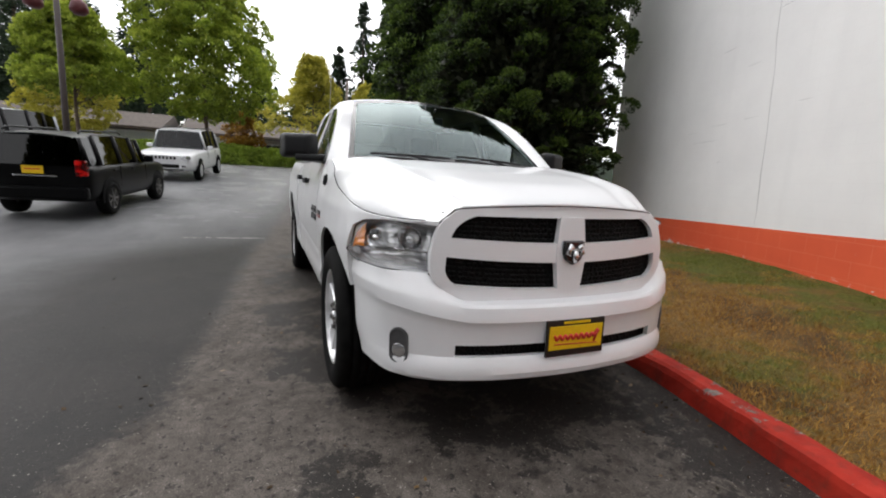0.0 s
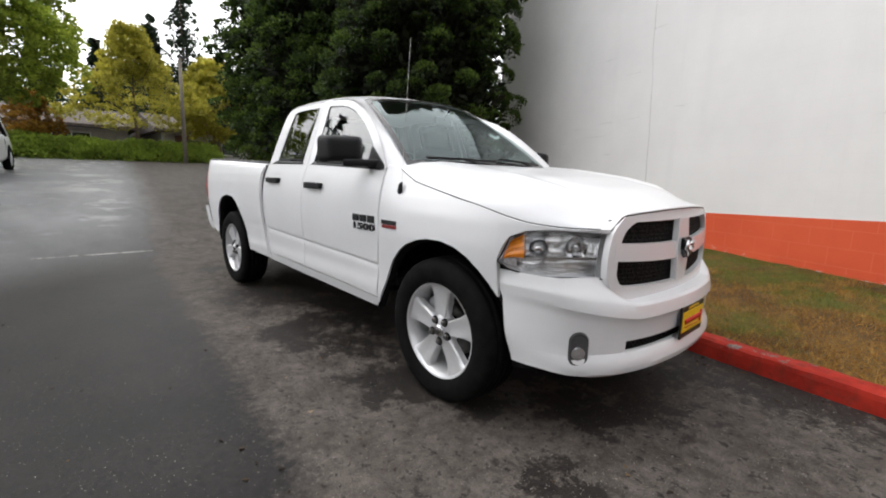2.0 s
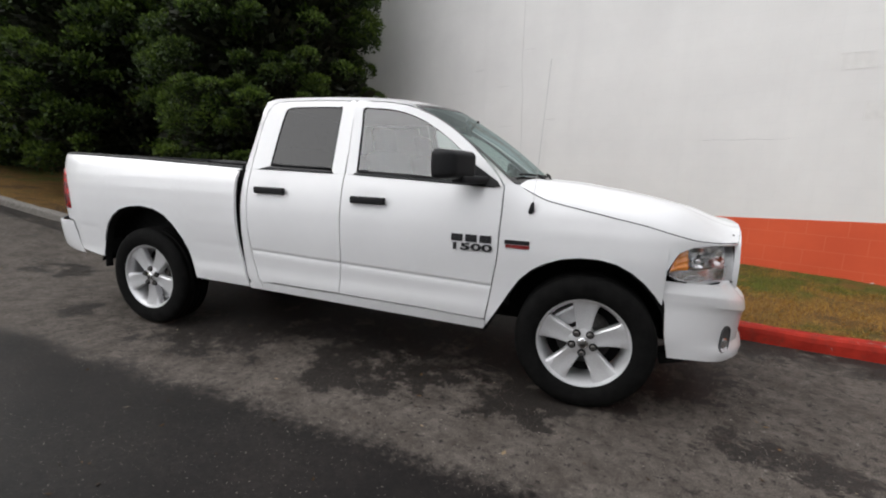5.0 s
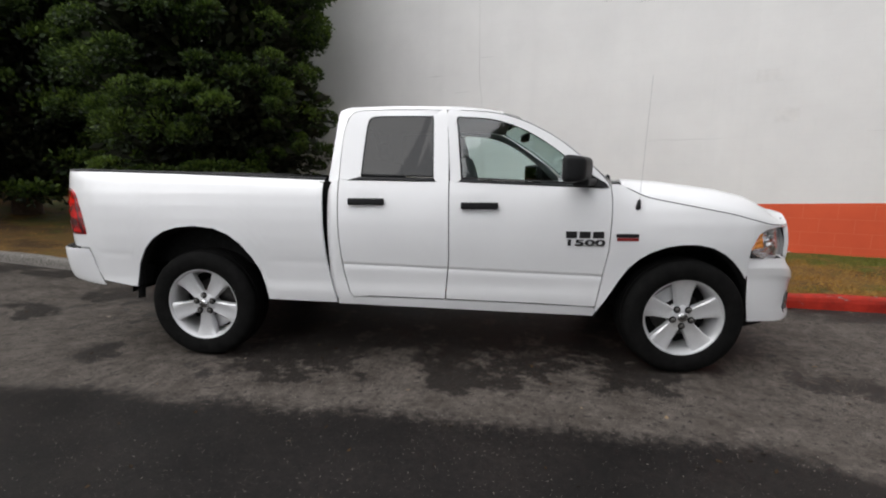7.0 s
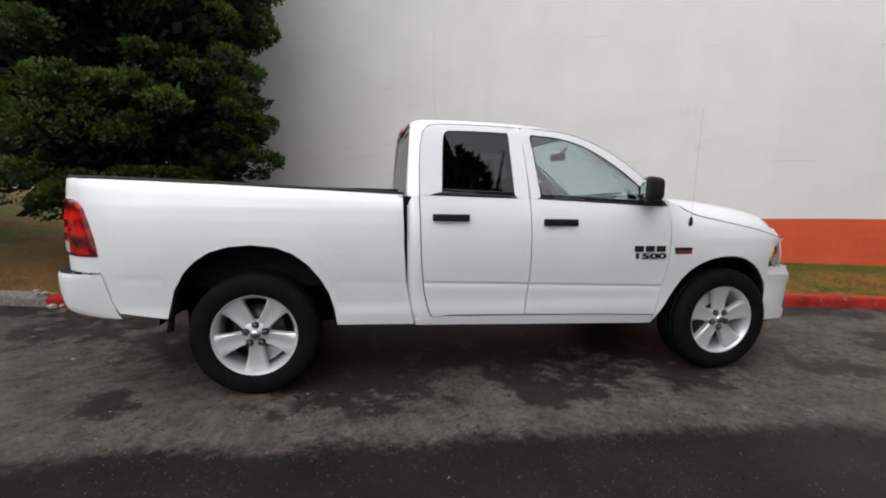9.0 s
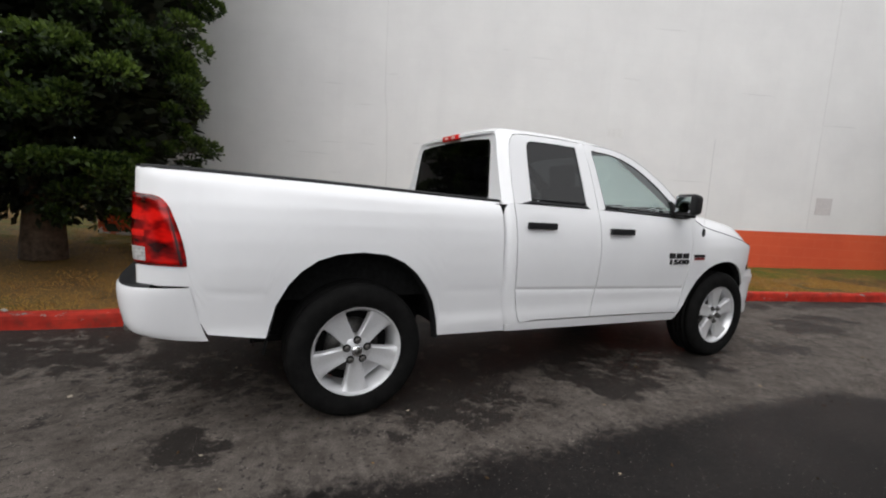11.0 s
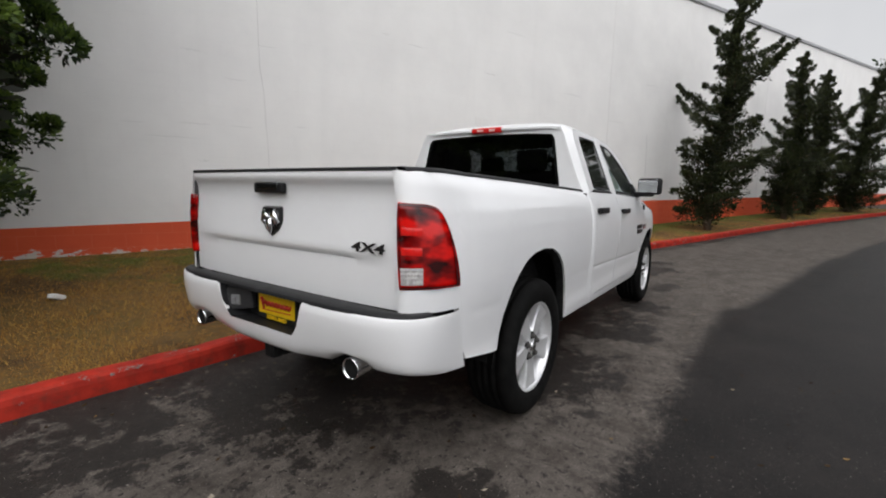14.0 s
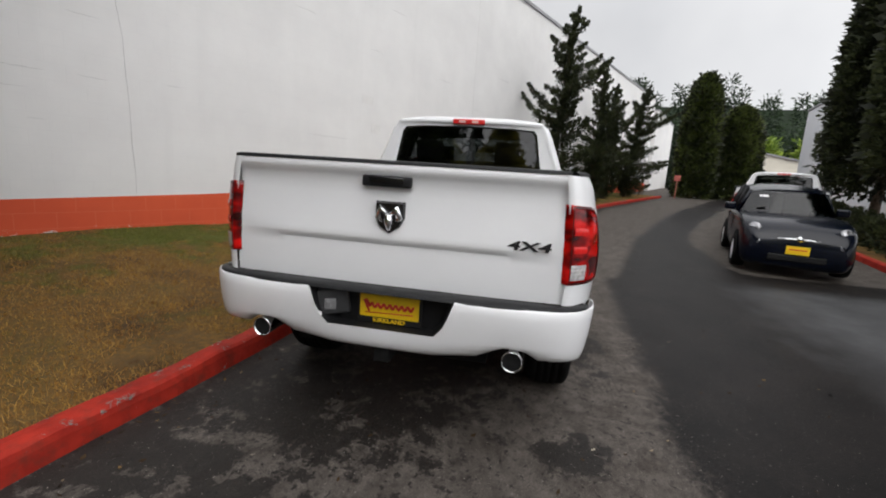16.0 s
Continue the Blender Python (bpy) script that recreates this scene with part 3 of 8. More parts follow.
# ---------------------------------------------------------------- plants
def leaves(name, centers, normals, per, spread, length, width, mat, parent, seed=1, droop=0.0):
    """One mesh of many small leaves in tufts round the given centres."""
    rng = np.random.default_rng(seed)
    c = np.repeat(np.asarray(centers, float), per, 0)
    nrm = np.repeat(np.asarray(normals, float), per, 0)
    n = len(c)
    r = np.clip(rng.normal(size=(n, 3)), -1.7, 1.7)
    sp = np.repeat(np.broadcast_to(np.asarray(spread, float), (len(centers),)), per)[:, None]
    pos = c + r * sp * 0.45
    d = nrm * 0.8 + r * 0.55 + np.array([0, 0, -droop])
    d /= np.linalg.norm(d, axis=1)[:, None] + 1e-9
    side = np.cross(d, rng.normal(size=(n, 3)))
    side /= np.linalg.norm(side, axis=1)[:, None] + 1e-9
    L = (length * rng.uniform(0.6, 1.3, n))[:, None]
    W = (width * rng.uniform(0.6, 1.3, n))[:, None]
    v = np.stack([pos, pos + d * L * 0.5 + side * W, pos + d * L, pos + d * L * 0.5 - side * W], 1).reshape(-1, 3)
    f = np.arange(4 * n).reshape(-1, 4)
    ob = mesh_ob(name, v.tolist(), f.tolist(), mat, parent)
    # young tips and the shade inside each tuft, both put into the tone
    g = np.clip(0.5 + 0.42 * (r * nrm).sum(1) / (np.linalg.norm(nrm, axis=1) + 1e-9), 0, 1)
    at = ob.data.attributes.new("lit_tips", "FLOAT", "POINT")
    at.data.foreach_set("value", np.repeat(g, 4).astype(np.float32))
    return ob


def crown_points(n, base, height, rx, profile, rng, inner=0.35, lumps=0.22):
    """Tuft centres and outward normals over an uneven crown round a vertical axis."""
    t = rng.uniform(0, 1, n) ** 0.85
    a = rng.uniform(0, 2 * np.pi, n)
    prof = np.interp(t, [p[0] for p in profile], [p[1] for p in profile])
    bump = np.array([noise.noise(Vector((math.cos(q) * 1.8 + base[0], math.sin(q) * 1.8 + base[1], w * height * 0.55))) for q, w in zip(a, t)])
    bump2 = np.array([noise.noise(Vector((math.cos(q) * 5 + base[0], math.sin(q) * 5, w * height * 1.7))) for q, w in zip(a, t)])
    r = rx * prof * (1 + 0.8 * lumps * bump + 0.8 * lumps * bump2) * (1 - inner * rng.uniform(0, 1, n) ** 2.2)
    pts = np.stack([base[0] + r * np.cos(a), base[1] + r * np.sin(a), base[2] + t * height], -1)
    nr = np.stack([np.cos(a), np.sin(a), np.full(n, 0.25)], -1)
    return pts, nr


def clumps(name, centers, normals, per, radius, length, width, mat, parent, seed=1):
    """One mesh of rounded sprays: the leaves of each sit on the outer side of its own small dome."""
    rng = np.random.default_rng(seed)
    m = len(centers)
    size = np.repeat(radius * rng.uniform(0.45, 1.4, m), per)[:, None]
    squash = np.repeat(rng.uniform(0.4, 0.85, m), per)
    c = np.repeat(np.asarray(centers, float), per, 0)
    nrm = np.repeat(np.asarray(normals, float), per, 0)
    nrm /= np.linalg.norm(nrm, axis=1)[:, None]
    n = len(c)
    g = rng.normal(size=(n, 3))
    d = nrm * 0.75 + g * 0.75
    d /= np.linalg.norm(d, axis=1)[:, None] + 1e-9
    flat = d.copy()
    flat[:, 2] *= squash
    pos = c + flat * size * (rng.uniform(0.35, 1.0, n) ** 0.5)[:, None]
    leaf = d + rng.normal(size=(n, 3)) * 0.45 + np.array([0, 0, 0.25])
    leaf /= np.linalg.norm(leaf, axis=1)[:, None] + 1e-9
    side = np.cross(leaf, rng.normal(size=(n, 3)))
    side /= np.linalg.norm(side, axis=1)[:, None] + 1e-9
    L = (length * rng.uniform(0.6, 1.4, n))[:, None]
    W = (width * rng.uniform(0.6, 1.4, n))[:, None]
    v = np.stack([pos, pos + leaf * L * 0.5 + side * W, pos + leaf * L, pos + leaf * L * 0.5 - side * W], 1).reshape(-1, 3)
    ob = mesh_ob(name, v.tolist(), np.arange(4 * n).reshape(-1, 4).tolist(), mat, parent)
    # young tips plus lit tops and dark undersides put into colour; some sprays are younger
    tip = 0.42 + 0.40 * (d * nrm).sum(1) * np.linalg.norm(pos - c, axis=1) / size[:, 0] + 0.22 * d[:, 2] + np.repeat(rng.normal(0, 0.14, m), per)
    at = ob.data.attributes.new("lit_tips", "FLOAT", "POINT")
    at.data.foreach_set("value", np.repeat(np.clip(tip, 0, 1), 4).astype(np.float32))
    return ob


def trunk(parent, x, y, z, h, r, mat=None, lean=0.0):
    bm = bmesh.new()
    path = [(x + lean * t * t + 0.05 * math.sin(5 * t), y + 0.04 * math.sin(7 * t + 1), z - 0.1 + h * t) for t in [i / 8 for i in range(9)]]
    add_tube(bm, path, [r * (1.35 if i == 0 else 1.0 - 0.1 * i) for i in range(9)], 10)
    return part("trunk", bm, mat or BARK, parent, smooth=True)


def limbs(parent, x, y, z0, z1, reach, n, r, rng, up=0.3):
    for i in range(n):
        a = rng.uniform(0, 2 * math.pi)
        z = z0 + (z1 - z0) * (i + 0.5) / n
        k = reach * rng.uniform(0.6, 1.0)
        bm = bmesh.new()
        add_tube(bm, [(x, y, z), (x + 0.5 * k * math.cos(a), y + 0.5 * k * math.sin(a), z + up * k * 0.35), (x + k * math.cos(a), y + k * math.sin(a), z + up * k)], [r, r * 0.6, r * 0.15], 6)
        part("limb", bm, BARK, parent, smooth=True)


def conifer(x, y, z, h, rx, seed, label, tufts, per, leaf, mat=None, skirt=1.2, clump=0.22):
    rng = np.random.default_rng(seed)
    tree = tagged(new("cedar_tree"), label, "tree", group="cedars beside the wall")
    trunk(tree, x, y, z, h * 0.9, 0.2)
    limbs(tree, x, y, z + skirt, z + h * 0.8, rx * 0.8, 12, 0.05, rng)
    prof = [(0, 0.5), (0.04, 0.80), (0.10, 0.97), (0.2, 1.0), (0.45, 0.9), (0.7, 0.62), (0.9, 0.28), (1, 0.04)]
    p, nr = crown_points(tufts, (x, y, z + skirt), h - skirt, rx, prof, rng, 0.42, 0.32)
    nr[:, 2] += 0.45
    # dark core added behind the sprays, so that no sky shows through
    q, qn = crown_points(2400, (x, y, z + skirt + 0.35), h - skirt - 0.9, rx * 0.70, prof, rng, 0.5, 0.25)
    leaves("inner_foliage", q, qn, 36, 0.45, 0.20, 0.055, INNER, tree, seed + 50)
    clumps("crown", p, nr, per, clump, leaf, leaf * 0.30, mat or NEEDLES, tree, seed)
    return tree


def broadleaf(x, y, z, h, rx, seed, mat, label, tufts=420, per=26, leaf=0.2, skirt=1.6, prof=None, group="street trees", clump=0.42):
    rng = np.random.default_rng(seed)
    tree = tagged(new("maple_tree"), label, "tree", group=group)
    trunk(tree, x, y, z, h * 0.75, 0.11)
    limbs(tree, x, y, z + skirt * 0.8, z + h * 0.75, rx * 0.8, 10, 0.035, rng, 0.8)
    prof = prof or [(0, 0.4), (0.15, 0.85), (0.35, 1.0), (0.6, 0.85), (0.85, 0.45), (1, 0.08)]
    p, nr = crown_points(tufts, (x, y, z + skirt), h - skirt, rx, prof, rng, 0.75, 0.5)
    nr[:, 2] += 0.35
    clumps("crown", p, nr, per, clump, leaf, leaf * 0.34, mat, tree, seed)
    return tree


def far_fir(x, y, z, h, rx, seed, per=16):
    rng = np.random.default_rng(seed)
    tree = tagged(new("fir_tree"), "tall dark fir far behind the lot", "tree", group="far firs")
    trunk(tree, x, y, z, h * 0.97, 0.25)
    P, N, S = [], [], []
    tiers = 26
    for i in range(tiers):
        q = (i + rng.uniform(-0.3, 0.3)) / tiers
        reach = rx * (1.02 - q) ** 0.85 * rng.uniform(0.75, 1.1)
        for j in range(7):
            a = rng.uniform(0, 2 * math.pi)
            k = reach * rng.uniform(0.55, 1.1)
            m = max(2, int(k / 0.45))
            for w in np.linspace(0.15, 1.0, m):
                P.append((x + k * w * math.cos(a), y + k * w * math.sin(a), z + 1.2 + q * (h - 1.2) - 0.30 * k * w * w))
                N.append((math.cos(a), math.sin(a), -0.35))
                S.append(0.10 + 0.10 * reach)
    leaves("crown", P, N, per, np.array(S), 0.48, 0.085, FIR, tree, seed)
    return tree


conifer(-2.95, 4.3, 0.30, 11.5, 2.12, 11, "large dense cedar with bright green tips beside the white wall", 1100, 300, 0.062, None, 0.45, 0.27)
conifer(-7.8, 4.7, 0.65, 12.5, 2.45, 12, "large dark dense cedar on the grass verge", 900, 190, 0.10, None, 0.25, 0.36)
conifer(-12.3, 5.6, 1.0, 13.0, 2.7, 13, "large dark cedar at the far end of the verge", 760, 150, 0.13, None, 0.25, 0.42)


# ---------------------------------------------------------------- vehicle materials
def paint_mat(name, color, rough=0.32, coat=1.0):
    k = Mat(name, color, rough, 0, 0.5 * min(1.0, coat * 1.5), coat)
    n = k.noise(1.6, 4)
    k.put("Base Color", k.ramp(n, (0.3, tuple(c * 0.95 for c in color)), (0.7, color)))
    film = k.noise(7, 6, 0.7)
    k.put("Coat Roughness", k.ramp(film, (0.3, (0.02,) * 3), (0.75, (0.09,) * 3)))
    return k.m


def glass_mat(name, tint, gloss=1.0, base=0.055):
    m = bpy.data.materials.new(name)
    m.use_nodes = True
    n, l = m.node_tree.nodes, m.node_tree.links
    n.clear()
    out = n.new("ShaderNodeOutputMaterial")
    mix = n.new("ShaderNodeMixShader")
    tr, gl, fr = n.new("ShaderNodeBsdfTransparent"), n.new("ShaderNodeBsdfGlossy"), n.new("ShaderNodeLayerWeight")
    pw, ml = n.new("ShaderNodeMath"), n.new("ShaderNodeMath")
    pw.operation, ml.operation = "POWER", "MULTIPLY_ADD"
    pw.inputs[1].default_value, ml.inputs[1].default_value, ml.inputs[2].default_value = 4.0, 0.85, base
    tr.inputs["Color"].default_value = (*tint, 1)
    gl.inputs["Roughness"].default_value = 0.015
    gl.inputs["Color"].default_value = (*gloss, 1) if isinstance(gloss, tuple) else (gloss, gloss, gloss, 1)
    fr.inputs["Blend"].default_value = 0.5
    l.new(fr.outputs["Facing"], pw.inputs[0])
    l.new(pw.outputs[0], ml.inputs[0])
    l.new(ml.outputs[0], mix.inputs[0])
    l.new(tr.outputs[0], mix.inputs[1])
    l.new(gl.outputs[0], mix.inputs[2])
    l.new(mix.outputs[0], out.inputs[0])
    return m


WHITE = paint_mat("white_car_paint", (0.79, 0.79, 0.80), 0.34, 0.6)
BLACKPLASTIC = simple("black_plastic", (0.012, 0.012, 0.013), 0.5, 0, 220, 0.3, 0.15, 0.22)
GLOSSBLACK = simple("gloss_black", (0.008, 0.008, 0.008), 0.15, 0, 20, 0.1)
UNDER = simple("underbody", (0.010, 0.010, 0.010), 0.9, 0, 30, 0.4, 0.0, 0.1)
CHROME = simple("chrome", (0.75, 0.75, 0.76), 0.08, 1.0, 6, 0.05)
ALLOY = simple("silver_alloy", (0.66, 0.66, 0.67), 0.30, 0.45, 90, 0.05)
BADGE = simple("dark_badge_chrome", (0.03, 0.03, 0.032), 0.3, 0.5, 60, 0.2)
DARKSTEEL = simple("brake_steel", (0.12, 0.115, 0.11), 0.45, 0.8, 60, 0.3)
GLASS = glass_mat("clear_green_glass", (0.82, 0.92, 0.90), 1.0, 0.10)
SCREENGLASS = glass_mat("windshield_glass", (0.60, 0.72, 0.70), (0.52, 0.60, 0.60), 0.10)
PRIVACY = glass_mat("privacy_glass", (0.05, 0.05, 0.053), 0.8, 0.055)
LENS = glass_mat("clear_lens", (0.95, 0.95, 0.95), 1.0, 0.05)
INTERIOR = simple("grey_interior", (0.075, 0.075, 0.08), 0.8, 0, 120, 0.2, 0.2)
HEADLINER = simple("headliner", (0.35, 0.35, 0.34), 0.9, 0, 150, 0.1)
AMBER = simple("amber_lens", (0.95, 0.27, 0.02), 0.2, 0, 60, 0.25, 0.2, 0.5, 0.6)
k = Mat("red_lens", (0.35, 0.008, 0.008), 0.15, 0, 0.35, 0.15)
k.put("Base Color", k.ramp(k.noise(8, 2, 0.5, (1, 1, 1.8)), (0.36, (0.030, 0.001, 0.001)), (0.5, (0.22, 0.002, 0.002)), (0.64, (0.62, 0.006, 0.004))))
REDLENS = k.m
REFLECTOR = Mat("lamp_reflector", (0.7, 0.7, 0.7), 0.27, 0.82)
# streaks of dark and bright metal: reflected surroundings put into the colour
REFLECTOR.put("Base Color", REFLECTOR.ramp(REFLECTOR.noise(7, 1, 0.4, (1, 1, 3.5)), (0.34, (0.40, 0.40, 0.41)), (0.43, (0.84, 0.84, 0.85)), (0.58, (0.98, 0.98, 0.98))))
REFLECTOR.bump(REFLECTOR.noise(9, 1, 0.4, (1, 1, 3.0)), 0.45, 0.03)
REFLECTOR = REFLECTOR.m
CLEARPLASTIC = simple("clear_ribbed_lens", (0.55, 0.53, 0.52), 0.2, 0.3, 50, 0.3, 0.4)
k = Mat("tyre_rubber", (0.015, 0.015, 0.015), 0.8, 0, 0.08)
k.put("Base Color", k.ramp(k.noise(18, 5), (0.3, (0.0035, 0.0035, 0.0035)), (0.7, (0.009, 0.0088, 0.0085))))
k.bump(k.noise(70, 3), 0.25, 0.004)
RUBBER = k.m
k = Mat("grille_mesh", (0.008, 0.008, 0.008), 0.6, 0, 0.12)
vor = k.n.new("ShaderNodeTexVoronoi")
vor.inputs["Scale"].default_value = 70
k.l.new(k.tc.outputs["Object"], vor.inputs["Vector"])
k.put("Base Color", k.ramp(vor.outputs["Distance"], (0.2, (0.001, 0.001, 0.001)), (0.55, (0.008, 0.008, 0.008))))
k.bump(vor.outputs["Distance"], 1.0, 0.008)
MESHBLACK = k.m
PLATE_YELLOW = simple("yellow_plate", (0.80, 0.52, 0.01), 0.4, 0, 30, 0.06)
PLATE_RED = simple("red_print", (0.55, 0.03, 0.02), 0.45)
PLATE_BLACK = simple("plate_frame_black", (0.012, 0.012, 0.012), 0.4)
MIRRORGLASS = simple("mirror_glass", (0.8, 0.82, 0.84), 0.02, 1.0, 4, 0.02)


# ---------------------------------------------------------------- surface helpers
def grid_bm(rows, skip=None, flange=None, bm=None, close=False):
    """A sheet from rows of points; flange: a vector by which its open edges turn inwards."""
    own = bm is None
    bm = bm or bmesh.new()
    vs = [[bm.verts.new(p) for p in r] for r in rows]
    made = []
    for i in range(len(vs) - 1):
        for j in range(len(vs[0]) - 1 + (1 if close else 0)):
            if skip and skip(i, j):
                continue
            a, b, c, d = vs[i][j], vs[i][(j + 1) % len(vs[0])], vs[i + 1][(j + 1) % len(vs[0])], vs[i + 1][j]
            if (a.co - c.co).length > 1e-5 and (b.co - d.co).length > 1e-5:
                made.append(bm.faces.new((a, b, c, d)))
    if flange is not None:
        es = [e for e in {e for f in made for e in f.edges} if len(e.link_faces) == 1]
        r = bmesh.ops.extrude_edge_only(bm, edges=es)
        bmesh.ops.translate(bm, verts=[v for v in r["geom"] if isinstance(v, bmesh.types.BMVert)], vec=flange)
    lone = [v for v in bm.verts if not v.link_faces]
    bmesh.ops.delete(bm, geom=lone, context="VERTS")
    return bm


def lerp(a, b, t):
    return a + (b - a) * t


def along(pts, t):
    """The point at fraction t (0 to 1) of the vertices of a polyline, of any dimension."""
    q = t * (len(pts) - 1)
    i = min(int(q), len(pts) - 2)
    return tuple(lerp(a, b, q - i) for a, b in zip(pts[i], pts[i + 1]))


def smooth_line(pts, n):
    """n + 1 points on a smooth curve through pts."""
    out = []
    P = [Vector(p) for p in pts]
    for j in range(n + 1):
        q = j / n * (len(P) - 1)
        i = min(int(q), len(P) - 2)
        t = q - i
        p0, p1, p2, p3 = P[max(i - 1, 0)], P[i], P[i + 1], P[min(i + 2, len(P) - 1)]
        out.append(0.5 * ((2 * p1) + (p2 - p0) * t + (2 * p0 - 5 * p1 + 4 * p2 - p3) * t * t + (3 * p1 - p0 - 3 * p2 + p3) * t ** 3))
    return out


def ring_bm(outer, inner, cols=3, flange=None, closed=False, bm=None):
    """A strip between two polylines of the same length."""
    rows = [[Vector(o).lerp(Vector(i), c / cols) for c in range(cols + 1)] for o, i in zip(outer, inner)]
    if closed:
        rows.append(rows[0])
    return grid_bm(rows, None, flange, bm)


def sharp(ob, angle=35):
    """Smooth shading, but for edges sharper than the angle."""
    me = ob.data
    bm = bmesh.new()
    bm.from_mesh(me)
    bmesh.ops.remove_doubles(bm, verts=bm.verts, dist=0.0004)
    for f in bm.faces:
        f.smooth = True
    for e in bm.edges:
        e.smooth = not (len(e.link_faces) == 2 and e.calc_face_angle(0) > radians(angle))
    bm.to_mesh(me)
    bm.free()
    return ob


# ---------------------------------------------------------------- pickup body lines
ZS = [0.36, 0.42, 0.48, 0.55, 0.62, 0.75, 0.86, 0.95, 1.08, 1.18, 1.27, 1.36, 1.60, 1.83, 1.88, 1.92]
YS = [0.925, 0.945, 0.962, 0.972, 0.968, 0.982, 0.994, 1.0, 0.998, 0.985, 0.962, 0.928, 0.838, 0.748, 0.722, 0.68]
YS_BED = [0.925, 0.945, 0.962, 0.972, 0.968, 0.982, 0.994, 1.0, 0.998, 0.99, 0.972, 0.935, 0.85, 0.85, 0.85, 0.85]
YS_TAIL = [0.925, 0.945, 0.962, 0.972, 0.968, 0.982, 0.994, 1.0, 0.998, 0.994, 0.986, 0.972, 0.94, 0.94, 0.94, 0.94]
YS_FEN = [0.925, 0.945, 0.962, 0.972, 0.968, 0.982, 0.994, 1.0, 0.990, 0.962, 0.915, 0.85, 0.8, 0.8, 0.8, 0.8]
NOSE = ([3.5, 3.7, 3.85, 3.97, 4.03, 4.10, 4.20, 4.30, 4.385], [0.0, 0.006, 0.019, 0.042, 0.060, 0.092, 0.147, 0.228, 0.335])
TAIL = ([-1.125, -1.10, -1.06, -1.0, -0.92, -0.8, -0.62], [0.158, 0.124, 0.092, 0.060, 0.034, 0.012, 0.0])


def cab_w(x, z):
    return float(np.interp(z, ZS, YS))


def bed_w(x, z):
    back = min(1.0, max(0.0, (-0.70 - x) / 0.3))
    return lerp(float(np.interp(z, ZS, YS_BED)), float(np.interp(z, ZS, YS_TAIL)), back) - float(np.interp(x, *TAIL))


def fen_w(x, z):
    blend = min(1.0, max(0.0, (x - 3.0) / 0.25))
    w = lerp(float(np.interp(z, ZS, YS)), float(np.interp(z, ZS, YS_FEN)), blend)
    return w - float(np.interp(x, *NOSE))


ARCH_R = [(-0.535, 0.45), (-0.52, 0.55), (-0.475, 0.73), (-0.41, 0.85), (-0.34, 0.925), (-0.25, 0.985), (-0.14, 1.018), (0.0, 1.03), (0.15, 1.015), (0.26, 0.97), (0.35, 0.90), (0.43, 0.80), (0.485, 0.70), (0.52, 0.58), (0.535, 0.45)]
ARCH_F = [(2.945, 0.40), (2.975, 0.46), (3.04, 0.585), (3.10, 0.69), (3.16, 0.77), (3.23, 0.84), (3.30, 0.885), (3.40, 0.925), (3.50, 0.943), (3.61, 0.945), (3.71, 0.925), (3.80, 0.88), (3.87, 0.825), (3.93, 0.76), (3.965, 0.715)]


def side_panel(name, s, xs, zlo, zhi, half, nv, left=None, right=None, parent=None, mat=None, label="", skip=None, flange=0.022):
    """A body panel over columns xs between two edges, on the body surface; left/right: seam lines x(z)."""
    rows = []
    x0, x1 = xs[0], xs[-1]
    for x in xs:
        u = (x - x0) / (x1 - x0)
        a, b = zlo(x), zhi(x)
        row = []
        for j in range(nv + 1):
            v = j / nv
            z = lerp(a, b, v)
            xx = x
            if left:
                xx += (left(z) - x0) * max(0.0, 1 - 7 * u)
            if right:
                xx += (right(z) - x1) * max(0.0, 1 - 7 * (1 - u))
            row.append((xx, s * half(xx, z), z))
        rows.append(row)
    bm = grid_bm(rows, skip, Vector((0, -s * flange, 0)))
    return sharp(part(name, bm, mat or WHITE, parent, label), 40)


def line(pts):
    """x at a height z, along a seam."""
    zz = [p[1] for p in pts]
    xx = [p[0] for p in pts]
    if zz[0] > zz[-1]:
        zz, xx = zz[::-1], xx[::-1]
    return lambda z: float(np.interp(z, zz, xx))


def edge_of(pts):
    return lambda x: float(np.interp(x, [p[0] for p in pts], [p[1] for p in pts]))


def text_part(name, body, size, depth, m, mat, parent, label="", stretch=1.0):
    cu = bpy.data.curves.new(name, "FONT")
    cu.body, cu.size, cu.extrude, cu.align_x, cu.align_y = body, size, depth, "CENTER", "CENTER"
    cu.offset = size * 0.026
    tmp = bpy.data.objects.new(name, cu)
    scene.collection.objects.link(tmp)
    me = bpy.data.meshes.new_from_object(tmp.evaluated_get(bpy.context.evaluated_depsgraph_get()))
    bpy.data.objects.remove(tmp)
    me.transform(m @ Matrix.Diagonal((stretch, 1, 1, 1)))
    me.materials.clear()
    me.materials.append(mat)
    ob = new(name, me)
    ob.parent = parent
    if label:
        ob["label"] = label
    return ob


truck = tagged(new("pickup_truck"), "clean white four-door pickup truck parked beside a red kerb", "pickup truck")

BELT = edge_of([(1.0, 1.372), (1.9, 1.362), (3.03, 1.322)])
ROCK = edge_of([(1.08, 0.50), (1.25, 0.515), (1.9, 0.505), (2.6, 0.49), (2.97, 0.475)])
SEAM_R = line([(1.095, 1.37), (1.10, 1.10), (1.108, 0.91), (1.13, 0.70), (1.17, 0.545), (1.20, 0.50)])
SEAM_M = line([(1.90, 1.40), (1.905, 1.04), (1.905, 0.80), (1.88, 0.50)])
SEAM_F = line([(3.025, 1.34), (3.03, 1.21), (3.02, 0.90), (2.99, 0.70), (2.955, 0.47)])
GAP = 0.004


